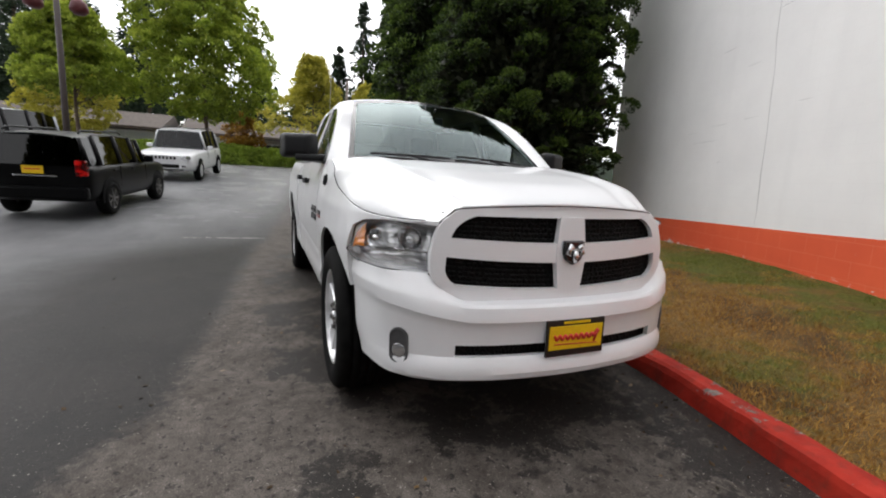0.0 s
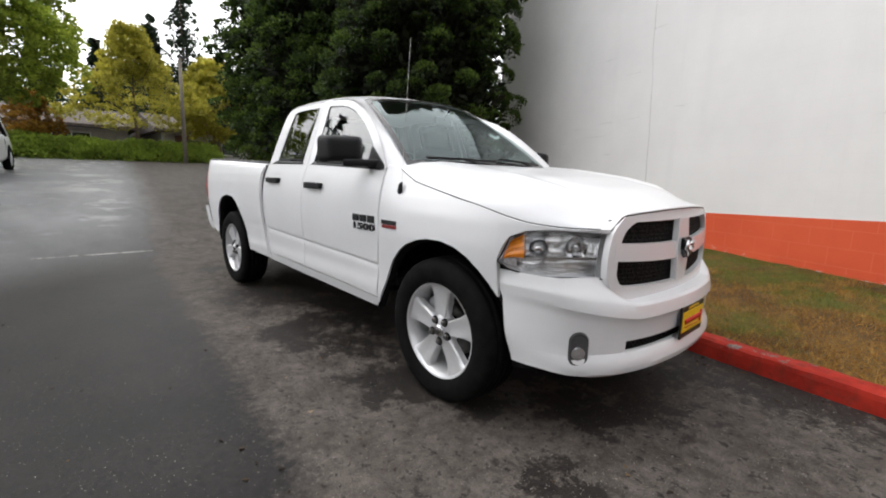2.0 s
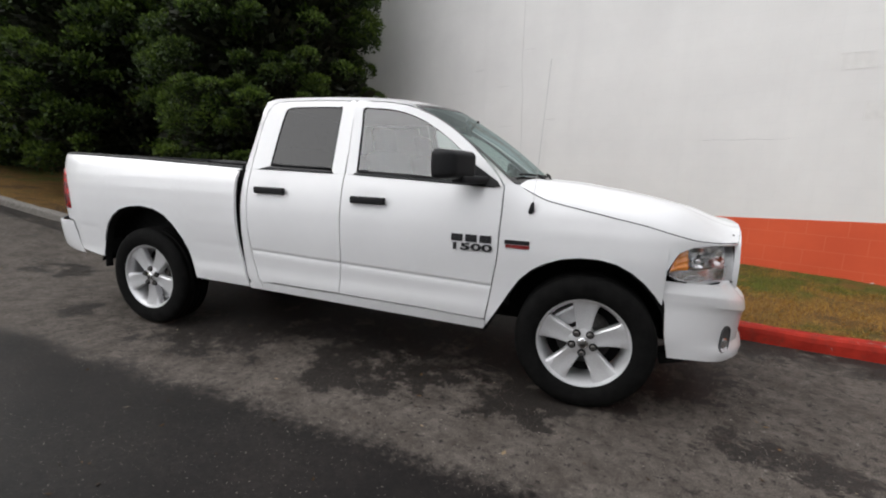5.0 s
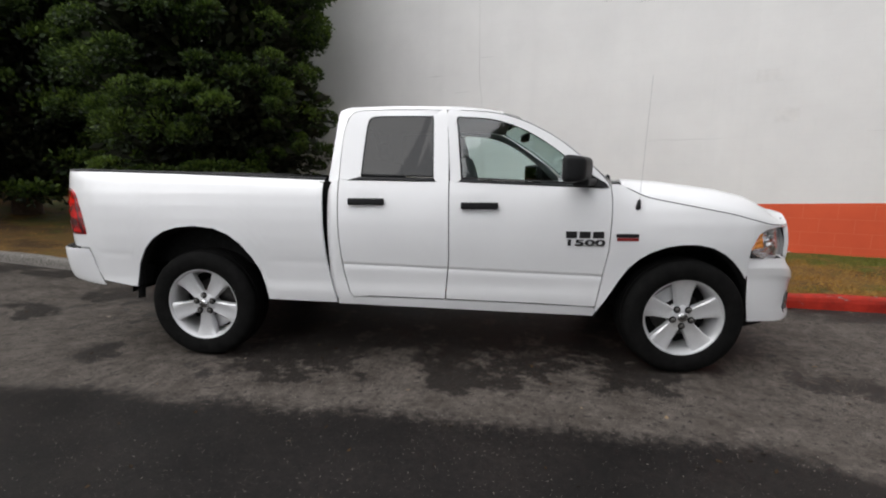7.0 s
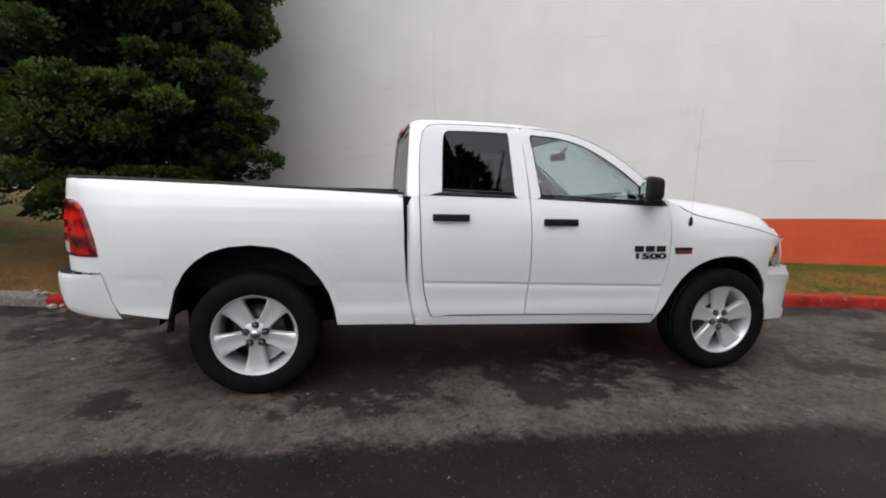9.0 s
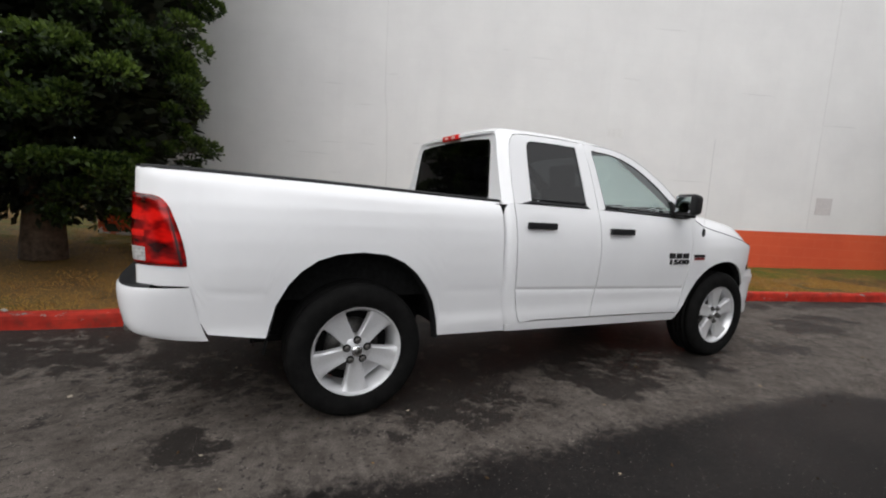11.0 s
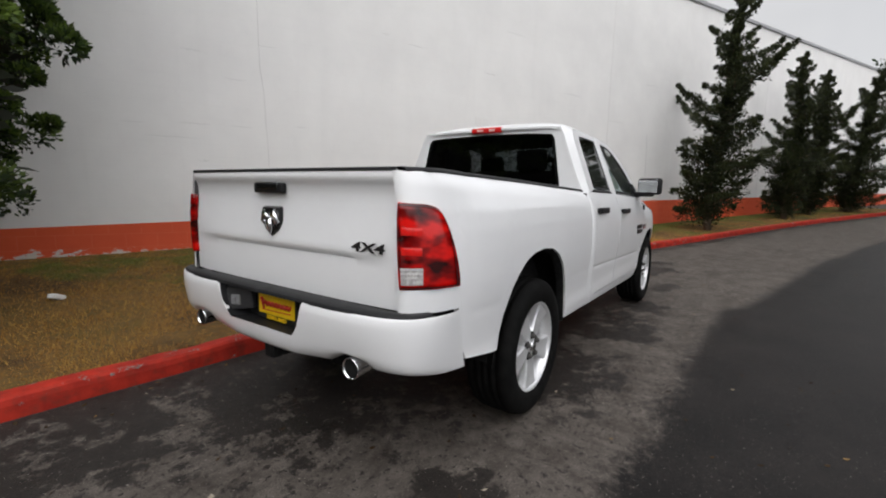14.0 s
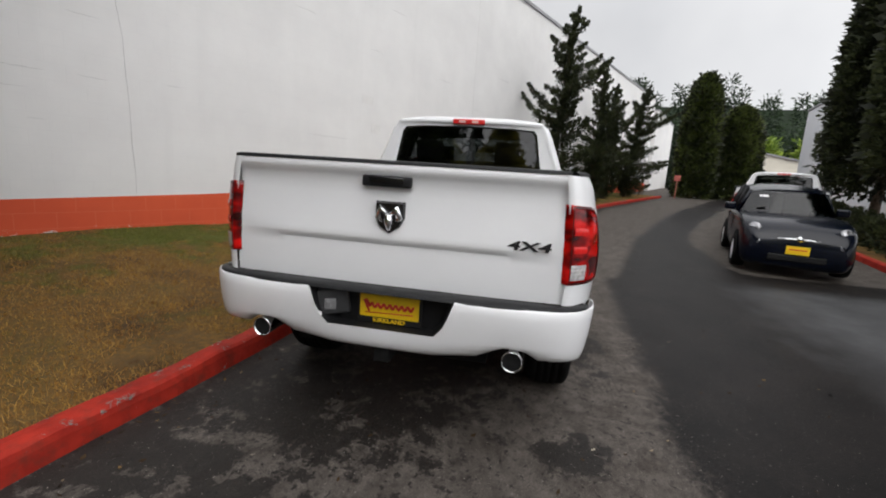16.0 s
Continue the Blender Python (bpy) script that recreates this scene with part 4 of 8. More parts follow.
def frame_outline(pts, s, out=0.0):
    return [Vector((x, s * (cab_w(x, z) + out), z)) for x, z in pts]


REAR_OUT = [(1.099, 1.372), (1.102, 1.55), (1.112, 1.72), (1.135, 1.82), (1.175, 1.868), (1.25, 1.884), (1.45, 1.889), (1.65, 1.888), (1.80, 1.885), (1.868, 1.882), (1.882, 1.70), (1.893, 1.55), (1.900, 1.362)]
REAR_IN = [(1.255, 1.405), (1.262, 1.55), (1.272, 1.72), (1.283, 1.80), (1.305, 1.832), (1.35, 1.842), (1.48, 1.845), (1.62, 1.845), (1.74, 1.842), (1.772, 1.835), (1.780, 1.70), (1.785, 1.55), (1.790, 1.392)]
FRONT_OUT = [(1.908, 1.362), (1.898, 1.55), (1.886, 1.72), (1.877, 1.882), (2.00, 1.878), (2.15, 1.868), (2.30, 1.842), (2.45, 1.790), (2.60, 1.712), (2.73, 1.622), (2.86, 1.512), (2.97, 1.405), (3.022, 1.322)]
FRONT_IN = [(1.985, 1.385), (1.970, 1.55), (1.955, 1.72), (1.945, 1.828), (2.02, 1.832), (2.15, 1.823), (2.28, 1.797), (2.42, 1.745), (2.55, 1.672), (2.68, 1.580), (2.79, 1.485), (2.89, 1.395), (2.955, 1.345)]

for s in (-1, 1):
    # fender with its arch; the front corner stops at the headlight
    top = edge_of([(3.02, 1.352), (3.10, 1.342), (3.16, 1.315), (3.22, 1.282), (3.30, 1.252), (3.47, 1.219), (3.84, 1.147), (4.02, 1.100), (4.12, 1.076), (4.25, 1.064), (4.36, 1.061)])
    low = edge_of([(2.90, 0.42)] + ARCH_F + [(3.9745, 0.702), (3.9755, 0.905), (4.0, 0.965), (4.03, 1.014), (4.10, 1.046), (4.20, 1.056), (4.30, 1.057), (4.36, 1.058)])
    xs = sorted({2.957, 2.965, 3.0, 3.02, 3.06, 3.13, 3.2, 3.26, 3.35, 3.45, 3.55, 3.66, 3.76, 3.84, 3.90, 3.95, 3.9745, 3.9755, 3.99, 4.01, 4.03, 4.06, 4.10, 4.15, 4.20, 4.25, 4.30, 4.35} | {round(p[0], 3) for p in ARCH_F[1:]})
    side_panel("front_fender", s, xs, low, top, fen_w, 12, left=lambda z: SEAM_F(z) + GAP, parent=truck)

    # doors
    for nm, x0, x1, L, R, outl, inl, glass, hx, hz in (("rear_door", 1.10, 1.90, SEAM_R, SEAM_M, REAR_OUT, REAR_IN, PRIVACY, 1.31, 1.222), ("front_door", 1.908, 3.02, SEAM_M, SEAM_F, FRONT_OUT, FRONT_IN, GLASS, 2.12, 1.198)):
        xs = list(np.linspace(x0, x1, 30))
        rows = []
        for x in xs:
            u = (x - x0) / (x1 - x0)
            a, b = ROCK(x) + 0.009, BELT(x)
            row = []
            zc = 0.765 - 0.030 * (x - 1.1)
            for z in list(np.linspace(a, zc - 0.022, 8)) + [zc - 0.012, zc - 0.004, zc + 0.004, zc + 0.012] + list(np.linspace(zc + 0.022, b, 14)):
                l, r = L(z) + GAP, R(z) - GAP
                xx = lerp(l, r, u)
                crease = 0.006 if abs(z - zc) < 0.006 else (0.003 if zc - 0.014 < z < zc else 0.0)
                dent = 0.012 * math.exp(-(((x - hx) / 0.11) ** 2 + ((z - hz) / 0.035) ** 2))
                row.append((xx, s * (cab_w(xx, z) - crease - dent), z))
            rows.append(row)
        bm = grid_bm(rows, None, Vector((0, -s * 0.022, 0)))
        inl = [(inl[0][0], outl[0][1] + 0.001)] + inl + [(inl[-1][0], outl[-1][1] + 0.003)]
        outl = [outl[0]] + [(outl[0][0], outl[0][1] + 0.02)] + outl[1:-1] + [(outl[-1][0] - 0.004, outl[-1][1] + 0.015)] + [outl[-1]]
        outl = [tuple(p) for p in smooth_line(outl, 56)]
        inl = [tuple(p) for p in smooth_line(inl, 56)]
        win = inl[4:-4]
        ring_bm(frame_outline(outl, s), frame_outline(inl, s, -0.004), 3, Vector((0, -s * 0.022, 0)), bm=bm)
        # sill strip between belt line and glass
        lower = [(lerp(outl[0][0] + 0.06, inl[-1][0] + 0.02, t / 10), lerp(outl[0][1], outl[-1][1], t / 10)) for t in range(11)]
        upper = [(lerp(win[0][0] - 0.004, win[-1][0], t / 10), lerp(win[0][1], win[-1][1], t / 10) - 0.008) for t in range(11)]
        door = sharp(part(nm, bm, WHITE, truck), 40)
        bm = ring_bm(frame_outline(lower, s, 0.003), frame_outline(upper, s, 0.001), 2, Vector((0, -s * 0.02, 0)))
        part("belt_trim", bm, BLACKPLASTIC, door, "black rubber belt trim", True)
        # black edge round the glass and the glass itself
        cx = sum(p[0] for p in win) / len(win)
        cz = sum(p[1] for p in win) / len(win)
        small = [(lerp(x, cx, 0.03), lerp(z, cz, 0.045)) for x, z in win]
        bm = ring_bm(frame_outline(win, s, -0.008), frame_outline(small, s, -0.010), 1, Vector((0, -s * 0.012, 0)), True)
        part("window_seal", bm, BLACKPLASTIC, door, "", True)
        m = len(win) - 1
        bot = [(lerp(win[0][0], win[-1][0], t / m), lerp(win[0][1], win[-1][1], t / m)) for t in range(m + 1)]
        bm = ring_bm(frame_outline(win, s, -0.012), frame_outline(bot, s, -0.012), 6)
        g = part("window_glass", bm, glass, door, "dark tinted glass" if glass is PRIVACY else "clear greenish glass", True)
        g.visible_shadow = False
        # handle
        bm = bmesh.new()
        add_box(bm, (hx, s * (cab_w(hx, hz) + 0.022), hz), (0.262, 0.026, 0.048), None, 0.011, 3)
        add_box(bm, (hx - 0.09, s * (cab_w(hx, hz) + 0.006), hz), (0.05, 0.03, 0.04), None, 0.006)
        add_box(bm, (hx + 0.10, s * (cab_w(hx, hz) + 0.006), hz), (0.04, 0.03, 0.04), None, 0.006)
        part("door_handle", bm, BLACKPLASTIC, door, "black plastic pull handle", True)
        if nm == "front_door":
            # sail and mirror
            bm = bmesh.new()
            sail = [(2.80, 1.335), (3.005, 1.328), (2.985, 1.36), (2.80, 1.475)]
            vs0 = [bm.verts.new((x, s * (cab_w(x, z) + 0.012), z)) for x, z in sail]
            vs1 = [bm.verts.new((x, s * (cab_w(x, z) - 0.02), z)) for x, z in sail]
            bm.faces.new(vs0)
            for i in range(4):
                bm.faces.new((vs0[i], vs0[(i + 1) % 4], vs1[(i + 1) % 4], vs1[i]))
            part("mirror_sail", bm, BLACKPLASTIC, door)
            bm = bmesh.new()
            hub, turn = Vector((2.755, s * 1.110, 1.45)), Matrix.Rotation(s * radians(28), 3, "Z")
            add_box(bm, hub, (0.135, 0.29, 0.178), turn, 0.045, 4)
            # the shell narrows towards its front
            for v in bm.verts:
                q = turn.transposed() @ (v.co - hub)
                f = max(0.0, (q.x + 0.03) / 0.10)
                v.co = hub + turn @ Vector((q.x, q.y * (1 - 0.34 * f) - s * 0.03 * f, q.z * (1 - 0.15 * f)))
            add_box(bm, (2.83, s * 1.0, 1.365), (0.11, 0.24, 0.05), Matrix.Rotation(s * radians(28), 3, "Z"), 0.02, 3)
            mir = part("side_mirror", bm, BLACKPLASTIC, truck, "black plastic door mirror", True)
            bm = bmesh.new()
            add_box(bm, Vector((2.755, s * 1.108, 1.45)) + Matrix.Rotation(s * radians(28), 3, "Z") @ Vector((-0.066, 0, 0)), (0.006, 0.235, 0.13), Matrix.Rotation(s * radians(28), 3, "Z"), 0.002)
            part("mirror_glass", bm, MIRRORGLASS, mir, "silver mirror glass")
            # badges on the door
            x, z = 2.850, 1.005
            for i in range(3):
                bm = bmesh.new()
                add_box(bm, (x + (i - 1) * 0.092, s * (cab_w(x, z) + 0.004), z), (0.074, 0.008, 0.046), None, 0.003)
                for q in (-1, 1):
                    add_box(bm, (x + (i - 1) * 0.092 + q * 0.018, s * (cab_w(x, z) + 0.008), z - 0.006), (0.018, 0.006, 0.018), None, 0.002)
                part("door_badge", bm, BADGE, door, "dark chrome badge block")
            rot = Matrix.Rotation(radians(90), 4, "X") if s < 0 else Matrix.Rotation(radians(180), 4, "Z") @ Matrix.Rotation(radians(90), 4, "X")
            text_part("model_number", "1500", 0.058, 0.004, Matrix.Translation((x, s * (cab_w(x, 0.95) + 0.004), 0.948)) @ rot, BADGE, door, "dark chrome number 1500", 2.4)

    # rocker under the doors
    side_panel("rocker_panel", s, list(np.linspace(1.075, 2.955, 24)), lambda x: lerp(0.452, 0.405, (x - 1.07) / 1.9), lambda x: ROCK(x) - 0.004, lambda x, z: cab_w(x, z) - 0.006, 4, left=None, right=None, parent=truck)

    # cab corner, roof rail and pillars in one pressing
    xs = list(np.linspace(1.012, 1.094, 6))
    side = []
    for x in xs:
        u = (x - 1.012) / 0.082
        side.append([(lerp(1.012 + 0.085 * max(0, (0.62 - z) / 0.2) ** 1.4, SEAM_R(z) - GAP, u), s * (cab_w(x, z) - 0.035 * (1 - u) ** 3), z) for z in np.linspace(0.455, 1.372, 20)])
    bm = grid_bm(side, None, Vector((0, -s * 0.03, 0)))
    inner = [(1.093, 1.372), (1.096, 1.55), (1.106, 1.72), (1.128, 1.825), (1.170, 1.876), (1.25, 1.892), (1.45, 1.897), (1.65, 1.896), (1.87, 1.890), (2.00, 1.886), (2.15, 1.876), (2.305, 1.850), (2.455, 1.798), (2.607, 1.719), (2.738, 1.628), (2.868, 1.518), (2.978, 1.411), (3.03, 1.335)]
    outer = [(1.012, 0.893, 1.372), (1.022, 0.815, 1.55), (1.034, 0.748, 1.72), (1.042, 0.71, 1.825), (1.052, 0.672, 1.892), (1.12, 0.650, 1.920), (1.40, 0.645, 1.929), (1.65, 0.645, 1.928), (1.87, 0.642, 1.922), (2.00, 0.640, 1.916), (2.14, 0.637, 1.903), (2.27, 0.632, 1.878), (2.40, 0.645, 1.800), (2.54, 0.672, 1.715), (2.68, 0.700, 1.622), (2.83, 0.733, 1.520), (2.96, 0.765, 1.425), (3.06, 0.80, 1.352)]
    ring_bm([Vector((x, s * y, z)) for x, y, z in outer], [Vector((x, s * cab_w(x, z), z)) for x, z in inner], 4, Vector((0, -s * 0.02, -0.004)), bm=bm)
    sharp(part("cab_side", bm, WHITE, truck), 45)

    # load bed side, with the bumper's corner left open below
    top = edge_of([(-1.13, 1.432), (-0.9, 1.432), (-0.2, 1.415), (0.45, 1.392), (0.99, 1.372)])
    low = edge_of([(-1.13, 0.850), (-0.886, 0.850), (-0.885, 0.832), (-0.862, 0.72), (-0.83, 0.645), (-0.80, 0.59), (-0.54, 0.552)] + ARCH_R[1:-1] + [(0.536, 0.475), (1.0, 0.462)])
    xs = sorted({-1.122, -1.112, -1.10, -1.08, -1.055, -1.025, -0.99, -0.95, -0.9, -0.886, -0.885, -0.862, -0.83, -0.80, -0.76, -0.7, -0.62, -0.545, 0.536, 0.6, 0.7, 0.8, 0.88, 0.94, 0.975} | {round(p[0], 3) for p in ARCH_R[1:-1]} | set(np.round(np.linspace(-0.5, 0.5, 12), 3)))

    def bed_half(x, z):
        crease = 0.004 * math.exp(-((z - (0.79 - 0.025 * x)) / 0.012) ** 2) * (1 if x < -0.5 or x > 0.55 else 0)
        roll = 0.05 * max(0.0, (z - (1.36 - 0.03 * (x + 1))) / 0.07) ** 2
        return bed_w(x, z) - crease - roll * (0.6 if x > -0.8 else lerp(0.12, 0.6, max(0.0, (x + 1.12) / 0.32)))
    side_panel("bed_side", s, xs, low, top, bed_half, 44, right=line([(0.978, 1.36), (0.985, 1.03), (1.002, 0.78), (1.030, 0.61), (1.066, 0.455)]), parent=truck, label="white load bed side")
    bm = bmesh.new()
    rows = []
    for x in np.linspace(-1.10, 0.99, 22):
        w = bed_half(x, top(x)) + 0.004
        z = top(x)
        rows.append([(x, s * yy, zz) for yy, zz in ((w, z - 0.002), (w - 0.002, z + 0.012), (w - 0.02, z + 0.018), (w - 0.10, z + 0.018), (w - 0.105, z - 0.02))])
    grid_bm(rows, bm=bm)
    part("bed_rail_cap", bm, BLACKPLASTIC, truck, "black plastic rail cap", True)
    # inner wall of the bed
    bm = bmesh.new()
    add_box(bm, (-0.05, s * 0.76, 1.06), (2.02, 0.02, 0.70))
    part("bed_liner_side", bm, UNDER, truck)

    # dark strip in the gap between bed and cab
    bm = bmesh.new()
    add_box(bm, (1.0, s * 0.89, 0.95), (0.10, 0.06, 0.82))
    part("gap_filler", bm, UNDER, truck)

    # wheel housings
    for xc, arch, r in ((0.0, ARCH_R, 0.585), (3.505, ARCH_F, 0.575)):
        bm = bmesh.new()
        rows = []
        for q in range(0, 19):
            a = radians(4 + 172 * q / 18)
            rows.append([(xc + r * math.cos(a), s * y, 0.455 + r * math.sin(a)) for y in (0.95 if xc < 1 else 0.86, 0.5)])
        grid_bm(rows, bm=bm)
        add_box(bm, (xc, s * 0.5, 0.75), (1.15, 0.02, 0.75))
        part("wheel_housing", bm, UNDER, truck, "", True)
        bm = bmesh.new()
        rows = []
        half = bed_w if xc < 1 else fen_w
        pts = arch if xc < 1 else ARCH_F + [(4.008, 0.65), (4.036, 0.52), (4.062, 0.40)]
        for x, z in pts:
            dx, dz = x - xc, z - 0.46
            L = math.hypot(dx, dz)
            w = half(min(max(x, -0.5), 3.96), max(z, 0.5))
            if x > 3.97:
                w = float(np.interp(z, [0.40, 0.52, 0.65, 0.70], [0.870, 0.896, 0.908, 0.915]))
            rows.append([(x + dx / L * d, s * (w + o), z + dz / L * d) for d, o in ((0.004, -0.012), (-0.012, -0.016), (-0.02, -0.06))])
        grid_bm(rows, bm=bm)
        part("arch_lip", bm, UNDER, truck, "", True)

# mud flap ends behind the rear wheels
for s in (-1, 1):
    bm = bmesh.new()
    add_box(bm, (-0.500, s * 0.90, 0.625), (0.025, 0.14, 0.15), Matrix.Rotation(radians(12), 3, "Y"), 0.01)
    part("splash_guard", bm, BLACKPLASTIC, truck)

# roof
rows = []
for i in range(25):
    u = i / 24
    row = []
    for j in range(21):
        w = -1 + 2 * j / 20
        xr = 1.045 + 0.02 * (1 - w * w) * 0 - 0.015 * (1 - w * w)
        xf = 2.275 + 0.17 * (1 - w * w)
        x = lerp(xr, xf, u)
        edge_z = float(np.interp(lerp(1.052, 2.27, u), [1.052, 1.12, 1.40, 1.87, 2.0, 2.14, 2.27], [1.892, 1.920, 1.929, 1.922, 1.916, 1.903, 1.878]))
        y = w * float(np.interp(lerp(1.052, 2.27, u), [1.052, 1.12, 1.4, 2.27], [0.672, 0.650, 0.645, 0.632]))
        crown = float(np.interp(u, [0, 0.06, 0.2, 0.7, 0.92, 1], [0.015, 0.028, 0.036, 0.034, 0.026, 0.018]))
        rib = 0.004 * math.exp(-((abs(w) - 0.55) / 0.05) ** 2) * (1 if 0.1 < u < 0.9 else 0)
        row.append((x, y, edge_z + crown * (1 - w ** 4) - rib))
    rows.append(row)
sharp(part("roof", grid_bm(rows, None, Vector((0, 0, -0.02))), WHITE, truck), 50)

# windshield and its black edge
def screen(w, v, off=0.0):
    hx, hy, hz = 2.285 + 0.17 * (1 - w * w), 0.625 * w, 1.868 + 0.032 * (1 - w * w)
    bx, by, bz = 3.055 + 0.17 * (1 - w * w), 0.795 * w, 1.352 + 0.012 * (1 - w * w)
    bow = 0.025 * math.sin(v * math.pi)
    return (lerp(hx, bx, v) + bow * 0.6 + off * 0.6, lerp(hy, by, v), lerp(hz, bz, v) + bow + off)


rows = [[screen(-1 + j / 10, i / 14) for j in range(21)] for i in range(15)]
ws = part("windshield", grid_bm(rows), SCREENGLASS, truck, "clear greenish windshield", True)
ws.visible_shadow = False
bm = bmesh.new()
for w0, w1, v0, v1 in ((-1, -0.955, 0, 1), (0.955, 1, 0, 1), (-1, 1, 0, 0.045), (-1, 1, 0.94, 1)):
    grid_bm([[screen(lerp(w0, w1, j / 8), lerp(v0, v1, i / 8), 0.002) for j in range(9)] for i in range(9)], bm=bm)
part("windshield_seal", bm, GLOSSBLACK, truck, "", True)

# cowl, hood
bm = grid_bm([[(3.03 + 0.17 * (1 - w * w) + d, 0.86 * w, z) for w in np.linspace(-1, 1, 17)] for d, z in ((-0.02, 1.335), (0.06, 1.325), (0.16, 1.30))])
cowl = part("cowl", bm, BLACKPLASTIC, truck, "black wiper cowl", True)
for y0, x0 in ((0.52, 3.10), (-0.10, 3.17)):
    bm = bmesh.new()
    pts = [screen(w, 0.965 - 0.03 * abs(t), 0.018) for t, w in ((0, (y0) / 0.8), (0.5, (y0 - 0.28) / 0.8), (1, (y0 - 0.56) / 0.8))]
    add_tube(bm, pts, 0.008, 6)
    add_tube(bm, [(x0 + 0.08, y0, 1.345), pts[1]], 0.009, 6)
    part("wiper", bm, BLACKPLASTIC, truck, "black wiper arm", True)

def nose_z(y):
    """Height of the hood's front edge above the grille."""
    a = abs(y)
    return max(1.064, 1.158 - 0.026 * (a / 0.55) ** 2 - 0.075 * max(0.0, (a - 0.55) / 0.085) ** 1.5)


HOOD_EDGE = edge_of([(3.08, 1.345), (3.16, 1.318), (3.22, 1.285), (3.30, 1.255), (3.47, 1.222), (3.84, 1.151), (4.02, 1.104), (4.12, 1.080), (4.25, 1.067), (4.40, 1.064)])
HOOD_RIDGE = edge_of([(3.05, 1.385), (3.2, 1.388), (3.45, 1.370), (3.84, 1.316), (4.05, 1.268), (4.2, 1.222), (4.33, 1.172), (4.46, 1.12)])
HOOD_MID = edge_of([(3.05, 1.372), (3.2, 1.378), (3.5, 1.358), (3.9, 1.304), (4.2, 1.240), (4.38, 1.190), (4.52, 1.14)])
rows = []
for i in range(31):
    u = i / 30
    row = []
    for j in range(41):
        w = -1 + 2 * j / 40
        a = abs(w)
        x_try = lerp(3.12 + 0.10 * (1 - w * w), 4.372, u)
        half = max(0.638, fen_w(x_try, HOOD_EDGE(x_try)) - 0.006)
        y = w * half
        x = lerp(3.105 + 0.11 * (1 - w * w), 4.478 - 0.235 * y * y, u)
        zr, ze, zm = HOOD_RIDGE(x), HOOD_EDGE(min(x, 4.38)), HOOD_MID(x)
        ze = min(ze, zr)
        z = float(np.interp(a, [0, 0.42, 0.50, 0.58, 0.70, 0.84, 0.94, 1.0], [zm, zm - 0.001, zm - 0.004, zr - 0.012, zr - 0.002, lerp(ze, zr, 0.82), lerp(ze, zr, 0.40), ze]))
        zf = nose_z(y)
        t = min(1.0, max(0.0, (u - 0.72) / 0.28))
        z = lerp(z, zf, t ** 1.9) + 0.005 * math.sin(math.pi * t)
        row.append((x, y, z))
    rows.append(row)
sharp(part("hood", grid_bm(rows, None, Vector((0, 0, -0.018))), WHITE, truck, "white hood with a raised middle"), 50)

# dark gaps round the hood
for s in (-1, 1):
    bm = bmesh.new()
    add_tube(bm, [(x, s * (fen_w(min(x, 4.372), HOOD_EDGE(x)) - 0.002), HOOD_EDGE(x) + 0.002) for x in np.linspace(3.14, 4.36, 25)], 0.0028, 5)
    part("hood_gap", bm, UNDER, truck)
bm = bmesh.new()
add_tube(bm, [(4.476 - 0.235 * y * y, y, nose_z(y) - 0.009) for y in np.linspace(-0.63, 0.63, 41)], 0.0042, 5)
part("hood_gap", bm, UNDER, truck)


# grille
def gx_at(y, off=0.0):
    return 4.487 - 0.20 * y * y + off


def bow(y, z):
    """The bars of the grille rise a little towards the headlights."""
    return (0.026 * (y / 0.6) ** 2 - 0.010) * max(0.0, min(1.0, (1.10 - z) / 0.15)) * max(0.0, min(1.0, (z - 0.70) / 0.06))


def gsheet(ys, zs, off, mat, name, parent, bm=None, flange=-0.03):
    """ys: functions of z giving the two sides."""
    rows = []
    for z in zs:
        a, b = ys(z)
        rows.append([(gx_at(lerp(a, b, j / 14), off - 0.06 * max(0, z - 0.91)), lerp(a, b, j / 14), z + bow(lerp(a, b, j / 14), z)) for j in range(15)])
    return grid_bm(rows, None, Vector((flange, 0, 0)), bm)


grille_out = edge_of([(0.705, 0.50), (0.715, 0.545), (0.735, 0.59), (0.775, 0.645), (0.82, 0.668), (0.90, 0.670), (0.98, 0.655), (1.04, 0.634), (1.08, 0.606), (1.10, 0.58)])
grille_in = edge_of([(0.772, 0.545), (0.80, 0.592), (0.84, 0.606), (0.90, 0.602), (0.985, 0.584), (1.03, 0.566), (1.07, 0.53), (1.10, 0.46)])
bm = bmesh.new()
YT = np.linspace(-0.585, 0.585, 41)
grid_bm([[(gx_at(y, -0.06 * max(0, z - 0.91)), y, z) for y in YT for z in [lerp(1.094, nose_z(y) - 0.011, v)]] for v in np.linspace(0, 1, 6)], None, Vector((-0.03, 0, 0)), bm)
gsheet(lambda z: (-grille_out(z), grille_out(z)), [0.705, 0.715, 0.725, 0.74, 0.755, 0.776], 0.0, WHITE, "", truck, bm)
gsheet(lambda z: (-grille_in(z) - 0.03, grille_in(z) + 0.03), [0.898, 0.915, 0.95, 0.97, 0.985], 0.003, WHITE, "", truck, bm)
for q in (-1, 1):
    gsheet(lambda z: (q * grille_in(z), q * grille_out(z)), list(np.linspace(0.772, 1.10, 16)), 0.002, WHITE, "", truck, bm)
gsheet(lambda z: (-0.060 - 0.025 * (1 - abs(z - 0.94) / 0.2), 0.060 + 0.025 * (1 - abs(z - 0.94) / 0.2)), list(np.linspace(0.772, 1.10, 8)), 0.008, WHITE, "", truck, bm)
